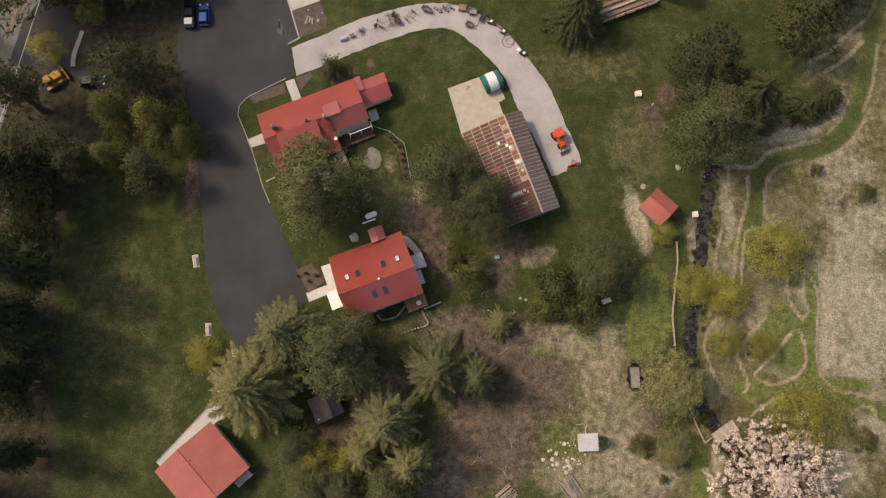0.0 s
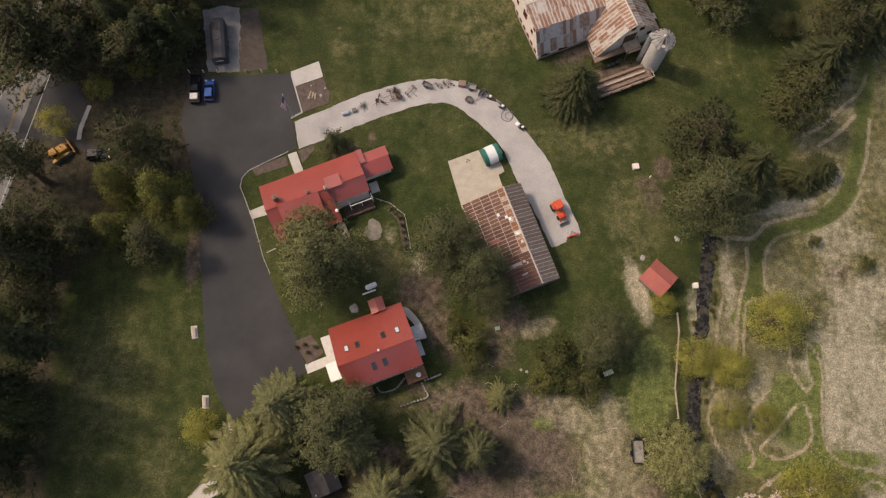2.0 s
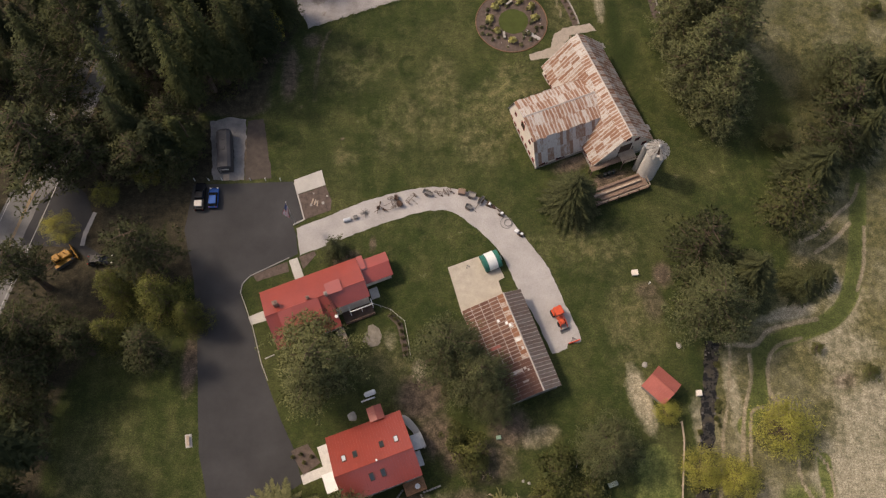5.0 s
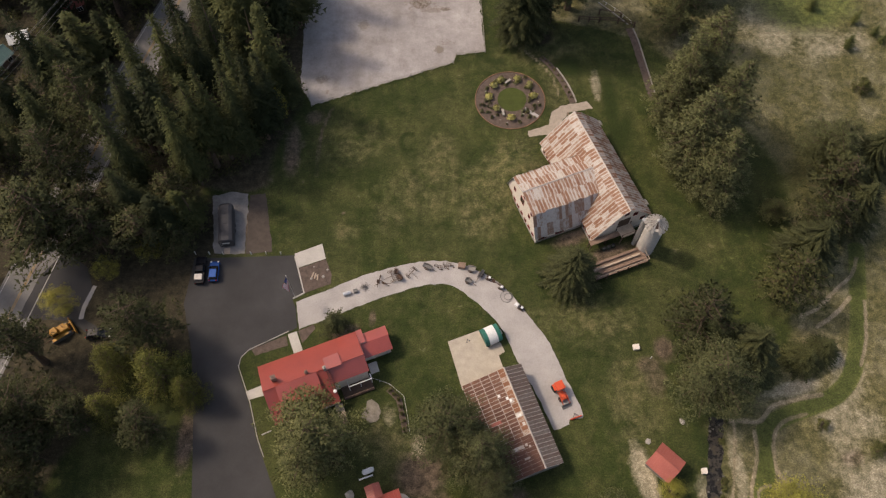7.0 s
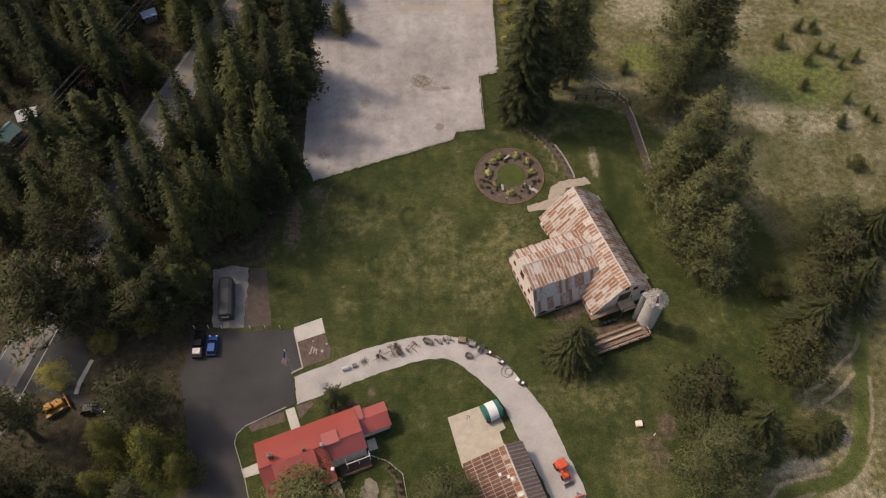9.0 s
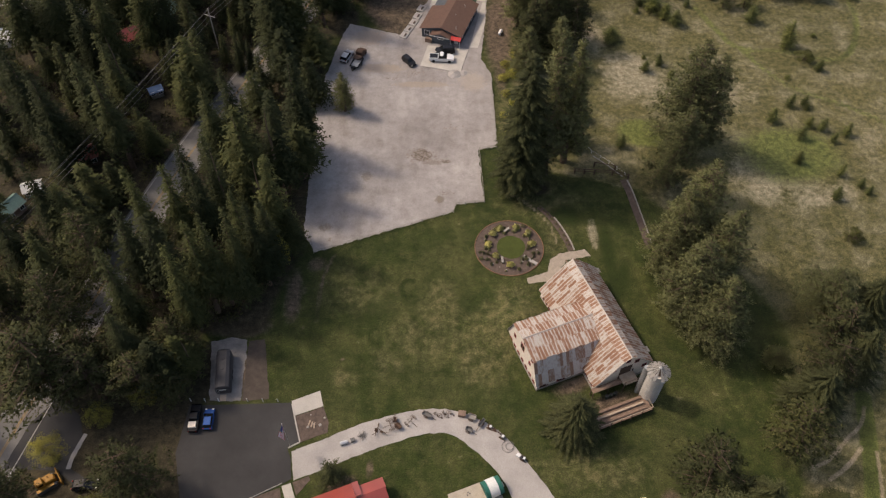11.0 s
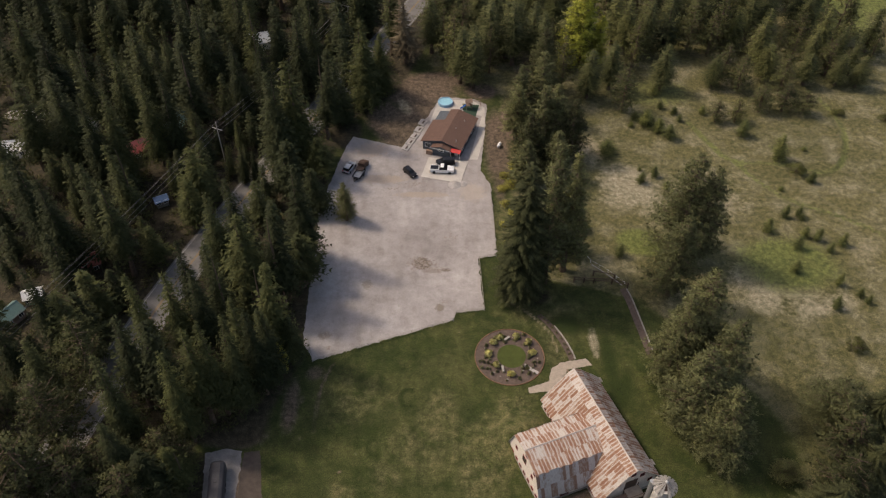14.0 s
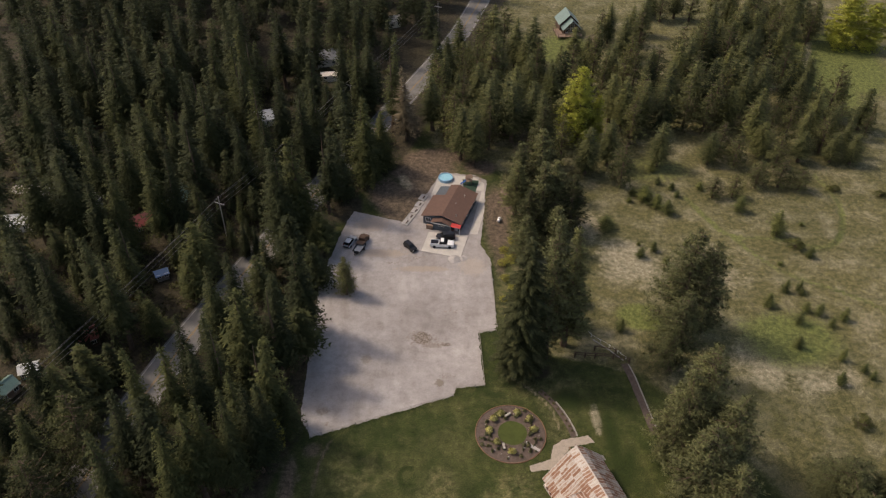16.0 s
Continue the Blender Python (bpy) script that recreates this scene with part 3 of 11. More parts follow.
patch("faded", 12.5, 79.6, 3.5, 2.5, 0, 0.65)
patch("faded", 6.5, 66.6, 4.2, 4.8, 0, 0.65)
patch("faded", 3.6, 71.2, 3.1, 2.0, 0, 0.65)
patch("faded", 22.1, 93.0, 2.2, 6.8, 0, 0.65)
patch("faded", -0.4, 79.5, 3.2, 3.7, 0, 0.65)
patch("faded", -9.3, 65.5, 2.4, 2.7, 0, 0.65)
patch("faded", -17.1, 63.2, 2.3, 1.5, 0, 0.65)
patch("faded", 22.8, 87.7, 1.4, 3.5, -20, 0.65)
patch("faded", 20.8, 99.0, 2.6, 4.7, 0, 0.65)
trail("dirt", [(-22.8, 74.4), (-22.6, 83.2), (-20.7, 89.6)], 0.8, 0.60)
trail("dark_grass_and_shade", [(-5.5, 83.4), (-6.3, 83.6), (-7.1, 83.4), (-7.6, 82.7), (-7.8, 81.7), (-7.6, 80.8), (-7.1, 80.1), (-6.2, 79.9), (-5.4, 80.1)], 1.0, 0.75)
trail("dark_grass_and_shade", [(-11.8, 73.3), (-12.4, 73.2), (-12.9, 72.7), (-13.1, 72.1), (-13.1, 71.4), (-12.8, 70.7), (-12.4, 70.2), (-11.7, 70.0), (-11.2, 70.1)], 1.0, 0.75)
trail("dark_grass_and_shade", [(-1.4, 64.1), (0.1, 64.8), (1.4, 64.4)], 0.9, 0.70)
patch("dark_grass_and_shade", 4.7, 78.9, 2.6, 2.4, 0, 0.60)
patch("dark_grass_and_shade", -12.7, 75.9, 5.1, 2.4, 20, 0.50)
patch("dark_grass_and_shade", -21.9, 62.1, 3.9, 3.3, 0, 0.50)
patch("dark_grass_and_shade", 31.6, 91.0, 1.5, 7.9, 0, 0.75)
patch("dark_grass_and_shade", 33.0, 83.3, 1.7, 6.3, -20, 0.75)
patch("dark_grass_and_shade", 24.1, 99.2, 3.4, 2.9, 0, 0.80)
patch("dark_grass_and_shade", -22.6, 72.3, 1.5, 7.0, 0, 0.50)
patch("dark_grass_and_shade", -6.3, 64.4, 5.9, 1.6, 0, 0.45)
patch("dark_grass_and_shade", 28.6, 15.4, 2.2, 3.5, 0, 0.60)
patch("dark_grass_and_shade", -11.2, 40.0, 1.8, 1.1, 0, 0.50)
trail("mown", [(99.7, 177.2), (101.6, 165.1), (98.0, 152.7), (91.4, 146.8), (81.1, 149.6), (70.3, 150.8), (66.3, 157.0), (62.5, 166.4)], 2.6, 0.55)
trail("mown", [(70.3, 150.8), (77.8, 138.4), (90.2, 130.7), (97.5, 125.1)], 2.4, 0.55)
patch("straw", 43.1, 143.5, 6.7, 5.0, 0, 0.70)
patch("straw", 35.3, 154.4, 5.6, 4.5, 0, 0.55)
patch("straw", 65.1, 106.7, 4.6, 4.0, -40, 0.60)
patch("straw", 81.3, 106.9, 3.5, 2.4, 0, 0.50)
trail("track", [(45.2, 29.8), (44.7, 26.2), (43.7, 20.8), (42.5, 16.3), (41.8, 11.9), (40.9, 6.6)], 0.6, 0.80)
patch("mown", 44.7, 121.1, 7.4, 3.5, 0, 0.7)
patch("dirt", 23.6, 184.1, 4.7, 16.6, 0, 0.70)
patch("mown", 31.8, 6.7, 4.3, 5.2, 0, 0.70)
trail("track", [(126.0, 258.0), (121.5, 247.0), (115.0, 235.0), (108.0, 228.5), (101.0, 224.0)], 3.0, 0.6)
patch("dirt", 52.0, 261.0, 5.0, 3.0, 20, 0.6)
trail("dark_grass_and_shade", [(98.2, 174.8), (100.4, 166.1), (99.7, 157.8), (95.2, 149.0), (89.7, 144.8)], 1.5, 0.46)
trail("dark_grass_and_shade", [(68.0, 139.1), (77.7, 136.3), (85.6, 132.4), (99.0, 128.2)], 1.5, 0.46)
patch("mown", 104.9, 274.5, 53.8, 25.3, 0, 0.4)
patch("mown", 130.5, 243.8, 17.1, 26.3, 0, 0.80)
patch("mown", 59.6, 63.9, 12.6, 14.5, 0, 0.30)
# brown soil behind the camper, with the trees' shadow painted in
patch("litter_and_shade", -36.5, 76.6, 6.2, 6.1, 0, 0.85)
patch("dirt", -27.6, 80.3, 1.7, 6.3, 0, 0.70)
patch("dirt", -24.0, 87.3, 2.1, 1.8, 30, 0.60)
patch("faded", 11.7, 72.4, 6.1, 7.0, 0, 0.60)
patch("faded", -2.4, 72.4, 9.1, 5.9, 20, 0.45)
patch("faded", -15.0, 80.7, 6.2, 4.9, 0, 0.40)
patch("faded", 19.4, 103.2, 7.7, 4.2, 0, 0.50)
patch("faded", 25.1, 46.6, 7.3, 3.8, 0, 0.60)
patch("faded", 30.1, 33.5, 3.6, 7.4, 0, 0.70)
patch("faded", 16.0, 46.6, 4.5, 2.8, 0, 0.40)
patch("faded", -50.8, 6.8, 7.0, 10.4, 0, 0.40)
patch("faded", -42.4, -5.2, 4.3, 6.8, 0, 0.40)
patch("faded", -8.4, 27.1, 3.6, 3.6, 0, 0.70)
patch("faded", 31.6, 1.5, 2.6, 5.1, 0, 0.60)
patch("mown", 15.2, 1.5, 2.6, 1.7, 0, 0.62)
patch("mown", 22.2, 4.1, 2.3, 3.5, 0, 0.62)
patch("mown", 20.0, -12.0, 8.0, 6.0, 0, 0.50)
patch("mown", 24.0, 2.0, 4.0, 7.0, 0, 0.48)
trail("track", [(24.5, 5.0), (25.8, -3.0), (26.6, -9.0), (26.0, -15.0), (27.5, -21.0)], 3.6, 0.5)
patch("mown", 22.7, -7.0, 2.1, 2.5, 0, 0.60)
patch("litter_and_shade", 11.5, -14.1, 1.2, 1.0, 0, 0.55)
patch("litter_and_shade", 9.1, -4.5, 3.4, 5.1, 0, 0.62)
patch("litter_and_shade", 12.6, -0.2, 2.2, 1.7, 0, 0.35)
patch("litter_and_shade", 17.3, 0.8, 1.6, 1.2, 0, 0.40)
patch("litter_and_shade", 5.5, -17.0, 4.2, 2.5, 0, 0.55)
patch("litter_and_shade", -42.9, 51.5, 3.8, 6.2, 0, 0.90)
patch("litter_and_shade", -44.5, 43.5, 5.5, 3.9, 0, 0.80)
patch("litter_and_shade", -44.9, 58.8, 4.8, 4.3, 0, 0.90)
patch("dirt", -39.5, 27.2, 1.4, 5.5, 0, 0.80)
patch("dirt", 31.2, -8.7, 2.1, 4.2, 0, 0.70)
patch("dirt", 31.7, -19.4, 3.4, 1.6, 0, 0.70)
patch("dirt", 35.8, 41.9, 1.8, 2.3, 0, 0.70)
patch("dirt", 33.0, 39.1, 2.2, 1.9, 0, 0.60)
patch("dirt", -16.1, 44.8, 2.8, 1.2, 20, 0.70)
patch("dirt", -11.6, 47.1, 0.7, 2.0, 0, 0.60)
patch("mown", 50.8, 64.5, 8.9, 6.8, 0, 0.35)
patch("dirt", -3.8, 6.7, 2.6, 1.2, 0, 0.60)
patch("dirt", -16.1, 12.0, 1.2, 1.8, 0, 0.70)
patch("faded", -7.3, 4.1, 3.5, 1.7, 0, 0.80)
patch("dirt", -0.4, 4.1, 3.5, 2.6, 0, 0.80)
patch("dirt", 1.4, 13.7, 1.8, 3.5, 0, 0.70)
patch("dirt", -6.1, 170.0, 4.4, 5.8, 0, 1.00)
patch("dirt", 9.4, 179.6, 4.5, 3.6, 0, 1.00)
patch("dirt", -1.1, 185.3, 9.1, 3.7, 0, 1.00)
patch("track", -10.6, 172.4, 1.5, 3.9, 20, 0.80)
patch("dirt", 13.0, 141.6, 1.8, 8.0, 0, 0.62)
patch("dirt", 16.2, 165.5, 2.3, 9.4, 0, 0.80)
patch("faded", 13.1, 128.3, 1.8, 7.3, 0, 0.80)
patch("mown", 50.6, 56.9, 8.7, 5.4, 0, 0.35)
# pale soil and dry grass, lightened further to stand for stronger sun here
patch("straw", 24.3, 1.1, 3.5, 3.4, 0, 0.42)
patch("track", 25.1, -1.1, 4.7, 6.0, 0, 0.45)
patch("faded", 25.4, -3.6, 7.7, 7.6, 0, 1.00)
patch("faded", 19.4, -1.9, 5.2, 5.1, 0, 0.90)
patch("track", 25.6, -11.6, 2.6, 7.5, 0, 0.45)
patch("track", 29.4, -12.9, 5.1, 5.0, 0, 0.42)
patch("faded", 27.5, -17.0, 11.0, 4.9, 0, 1.00)
patch("track", 32.6, -17.8, 5.1, 2.1, 0, 0.45)
patch("litter_and_shade", 11.7, -1.5, 3.4, 4.7, 20, 0.42)
patch("litter_and_shade", 5.6, -12.0, 6.8, 4.6, 0, 0.40)
patch("mown", 21.9, -4.9, 3.9, 1.9, 0, 0.45)
patch("track", 3.8, -17.8, 7.6, 1.6, 0, 0.40)
patch("track", -0.4, 4.1, 4.3, 5.2, 0, 0.35)
# shade on the meadow beside the pines, put into the ground colour
patch("dark_grass_and_shade", 62.0, 75.4, 9.2, 9.8, 0, 0.40)
patch("dark_grass_and_shade", 61.0, 97.3, 6.6, 8.5, 30, 0.35)
patch("faded", 59.7, 33.5, 10.8, 8.3, 0, 0.60)
patch("track", 25.5, -9.0, 6.5, 9.0, 0, 0.5)
patch("track", 20.0, -17.5, 7.0, 4.0, 0, 0.5)
patch("straw", 28.0, -15.5, 7.0, 5.0, 0, 0.5)
patch("straw", 22.5, 2.5, 6.0, 3.0, 10, 0.48)
patch("dirt", 62.5, 24.5, 2.2, 1.6, 20, 0.62)
patch("dirt", 66.5, 21.5, 3.2, 2.0, 30, 0.66)
patch("dirt", 22.4, 62.0, 4.2, 1.6, 22, 0.75)
patch("dirt", 28.0, 58.6, 5.0, 1.8, 22, 0.75)
patch("litter_and_shade", -26.5, 163.0, 5.0, 9.0, 20, 0.95)
ground_mesh = bpy.data.meshes.new("ground")
rows_n, cols_n = GX.shape
GZ = 2.6 * np.exp(-(((GX - 14.0) / 5.0) ** 2 + ((GY - 74.5) / 3.6) ** 2))   # earth bank behind the barn's wing
idx = np.arange(rows_n * cols_n).reshape(rows_n, cols_n)
quads = np.stack([idx[:-1, :-1], idx[:-1, 1:], idx[1:, 1:], idx[1:, :-1]], -1).reshape(-1, 4)
ground_mesh.from_pydata(np.stack([GX, GY, GZ], -1).reshape(-1, 3).tolist(), [], quads.tolist())
for key, field in COVER.items():
    ground_mesh.attributes.new(key, "FLOAT", "POINT").data.foreach_set("value", np.clip(field, 0, 1).ravel().astype(np.float32))
ground_mesh.materials.append(M_GROUND)
ground_mesh.update()
tagged(new("ground", ground_mesh), "mown lawn, dry meadow and bare earth around the farm", "ground", kind="structure")

# ---- roads, drive and hard ground ----
ASPHALT = [(-42.4, 58.0), (-25.5, 58.6), (-23.3, 51.5), (-25.1, 50.5), (-24.4, 49.0), (-23.9, 45.5), (-25.1, 44.7), (-31.4, 41.4), (-32.6, 40.2), (-32.9, 38.8), (-30.5, 33.2), (-28.6, 27.2),
           (-24.6, 18.2), (-22.3, 13.9), (-20.9, 9.2), (-31.9, 1.8), (-34.7, 6.7), (-36.7, 13.7), (-37.6, 20.8), (-38.7, 29.9), (-40.5, 41.0), (-43.0, 49.5)]
sheet("road_1", ragged(ASPHALT[::-1], 0.8, 0.06), 0.03, M_ASPHALT, "dark asphalt parking area beside the red-roofed houses", "parking")
HIGHWAY = ring_smooth([(-92, -60), (-80, 10), (-70.5, 52), (-57, 105), (-40, 152), (-16.5, 209), (4.5, 263), (22, 330)], 10, closed=False)
sheet("road_2", strip(HIGHWAY, 7.6)[::-1], 0.03, M_ROAD, "grey two-lane asphalt road through the woods", "road")
ENTRY = [(-70.0, 47.0), (-68.0, 54.8), (-64.6, 59.5), (-60.3, 56.2), (-58.8, 52.7), (-59.2, 50.4), (-59.6, 47.3), (-56.7, 45.6), (-54.6, 44.8), (-54.6, 43.2), (-57.8, 44.2), (-61.1, 46.6), (-64.5, 46.8)]
sheet("road_3", ragged(ENTRY[::-1], 0.8, 0.1), 0.035, M_ASPHALT, "asphalt entry from the road under the trees", "road")
sheet("entry_edge", ragged(strip(ring_smooth([(-58.4, 52.9), (-59.1, 50.4), (-59.5, 48.7), (-59.6, 46.9)], 5, False), 0.7), 0.4, 0.1), 0.05, M_GRAVEL, "pale gravel strip along the entry", "gravel strip")
M_LINE = plain("road_paint", (0.34, 0.33, 0.31), 0.8, vary=0.2, scale=2)
M_ORANGE_LINE = plain("orange_road_paint", (0.26, 0.17, 0.07), 0.8, vary=0.2, scale=2)
for off, mat_, word in ((-3.3, M_LINE, "white edge"), (3.3, M_LINE, "white edge"), (-0.14, M_ORANGE_LINE, "orange centre"), (0.14, M_ORANGE_LINE, "orange centre")):
    pts = []
    for (ax, ay), (bx, by) in zip(HIGHWAY, HIGHWAY[1:]):
        d = math.hypot(bx - ax, by - ay)
        pts.append((ax - (by - ay) / d * off, ay + (bx - ax) / d * off))
    sheet("road_marking", strip(pts, 0.14)[::-1], 0.036, mat_, "worn " + word + " line on the road", "road marking", 0.05)
DRIVE_IN = [(-23.5, 45.2), (-13.1, 49.6), (-7.6, 51.8), (-2.2, 53.2), (1.5, 53.0), (6.1, 49.5), (9.7, 45.2), (11.9, 40.0), (15.0, 33.9), (17.2, 28.7)]
DRIVE_OUT = [(19.6, 29.6), (19.9, 30.5), (21.9, 31.1), (19.5, 37.2), (17.3, 42.8), (14.2, 47.6), (10.2, 52.8), (6.1, 55.7), (1.5, 57.4), (-4.0, 57.4), (-12.3, 55.3), (-17.7, 52.9), (-24.5, 50.0)]
sheet("gravel_drive", ragged(ring_smooth(DRIVE_IN, 5, False) + ring_smooth(DRIVE_OUT, 5, False), 0.5, 0.16), 0.045, M_GRAVEL, "pale crushed gravel drive curving past the shed", "drive")
LOT = [(-24.7, 90.0), (2.0, 100.2), (2.4, 102.1), (8.0, 102.9), (7.3, 117.3), (11.4, 118.2), (10.8, 141.3), (8.6, 146.5), (11.1, 173.3), (7.9, 175.8), (-1.2, 177.0), (-4.5, 168.1),
       (-10.0, 155.0), (-23.1, 159.4), (-24.7, 153.7), (-28.5, 133.0), (-27.6, 105.8), (-27.2, 94.3)]
sheet("gravel_lot", ragged(LOT, 0.6, 0.3), 0.04, M_LOTGRAVEL, "wide pale gravel lot with tyre tracks", "gravel lot")

# ---- trees ----
def foliage(name, C, A, S, L, W, N, mat):
    """One mesh of small pointed sprays: centre, direction, side way, sizes, and the way each one's clump faces, which its shading follows."""
    A, S, N = unit(A), unit(S), unit(N)
    back = C - A * L[:, None] * 0.45
    tri = np.stack([back - S * W[:, None] * 0.5, back + S * W[:, None] * 0.5, C + A * L[:, None] * 0.55], 1)
    flat = unit(np.cross(tri[:, 1] - tri[:, 0], tri[:, 2] - tri[:, 0]))
    turn = (flat * N).sum(1) < 0
    tri[turn] = tri[turn][:, [1, 0, 2]]
    flat[turn] *= -1
    v = tri.reshape(-1, 3)
    me = mesh_np(name, v, np.arange(len(v)).reshape(-1, 3), mat)
    me.normals_split_custom_set_from_vertices(np.repeat(unit(N * 0.8 + flat * 0.3), 3, 0).tolist())
    return me


def mesh_np(name, v, f, mat):
    me = bpy.data.meshes.new(name)
    me.vertices.add(len(v))
    me.vertices.foreach_set("co", v.astype(np.float32).ravel())
    k = f.shape[1]
    me.loops.add(len(f) * k)
    me.loops.foreach_set("vertex_index", f.astype(np.int32).ravel())
    me.polygons.add(len(f))
    me.polygons.foreach_set("loop_start", np.arange(0, len(f) * k, k, dtype=np.int32))
    me.materials.append(mat)
    me.update(calc_edges=True)
    return me


def unit(a):
    return a / np.maximum(np.linalg.norm(a, axis=1, keepdims=True), 1e-6)


def spruce_crown(seed, slim=0.13, low=0.12, mat=None, whorls=32, per=9, droop=0.35, size=1.0, gaps=0.12, step=0.28, power=0.78, even=0.78, fan=(0.25, 1.35), slender=1.0):
    """A tapering conifer of height 20: whorls of boughs, each a feather of twigs that droop towards the tip."""
    rng = np.random.default_rng(seed)
    H, C, A, S, L, W, N = 20.0, [], [], [], [], [], []
    lean = rng.normal(0, 0.3, 2)
    side_cut = rng.uniform(0.8, 1.1, 7)
    for k in range(whorls):
        t = low + (1 - low) * (max(0.0, k + rng.uniform(-0.25, 0.25)) / whorls) ** 0.95
        reach = H * slim * (1 - t) ** power * min(1.0, 0.72 + 2.2 * (t - low))
        n_b = per if t < 0.6 else max(5, per - 3)
        first = rng.random() * 6.283
        for b in range(n_b):
            az = first + 6.283 * (b + rng.random()) / n_b
            # a broader spray close to the trunk fills the inside of the crown
            d = np.array([math.cos(az), math.sin(az), -droop * 0.8])
            C.append(d * reach * 0.34 + np.array([lean[0] * t, lean[1] * t, H * t + 0.1 * reach]))
            A.append(d)
            S.append(np.array([-math.sin(az), math.cos(az), rng.normal(0, 0.3)]))
            L.append(reach * 0.62)
            W.append(reach * 0.24)
            N.append(d * 0.5 + np.array([0, 0, 0.9]) + rng.normal(0, 0.2, 3))
            if rng.random() < gaps:
                continue
            az = first + 6.283 * (b + rng.uniform(-0.3, 0.3)) / n_b
            R = max(0.3, reach * rng.uniform(even, 1.12) * side_cut[int(az * 7 / 6.2832) % 7])
            d = np.array([math.cos(az), math.sin(az), 0])
            s = np.array([-math.sin(az), math.cos(az), 0])
            z = H * t + rng.normal(0, 0.16)
            n = max(2, int(R / step))
            for i in range(n):
                u = 0.12 + 0.88 * (i + 0.3 + rng.random() * 0.7) / n
                c = d * R * u + s * rng.normal(0, 0.07 * R) + np.array([lean[0] * t, lean[1] * t, z + R * (0.12 * u - droop * u * u) + rng.normal(0, 0.1)])
                twig = min(1.05, max(0.32, 0.5 * R * (1.12 - u))) * size
                for sgn in (-1, 1):
                    spread = sgn * rng.uniform(*fan)
                    a = d * math.cos(spread) + s * math.sin(spread) + np.array([0, 0, rng.uniform(-0.55, -0.05) - droop * 0.5 * u])
                    C.append(c + a * twig * 0.4)
                    A.append(a)
                    S.append(np.cross(a, (0, 0, 1)) + rng.normal(0, 0.5, 3))
                    L.append(twig * rng.uniform(0.6, 1.35))
                    W.append(rng.uniform(0.13, 0.24) * size * slender)
                    N.append(d * rng.uniform(0.2, 0.8) * (0.4 + u) + s * sgn * 0.25 + np.array([0, 0, 0.75]) + rng.normal(0, 0.22, 3))
    for k in range(8):
        C.append(np.array([lean[0], lean[1], H * (1 - 0.012 * k)]))
        A.append(np.array([rng.normal(0, 0.3), rng.normal(0, 0.3), 1.0]))
        S.append(rng.normal(0, 1, 3))
        L.append(0.8)
        W.append(0.2)
        N.append(rng.normal(0, 0.5, 3) + np.array([0, 0, 0.6]))
    return foliage("crown", np.array(C), np.array(A), np.array(S), np.array(L), np.array(W), np.array(N), mat)


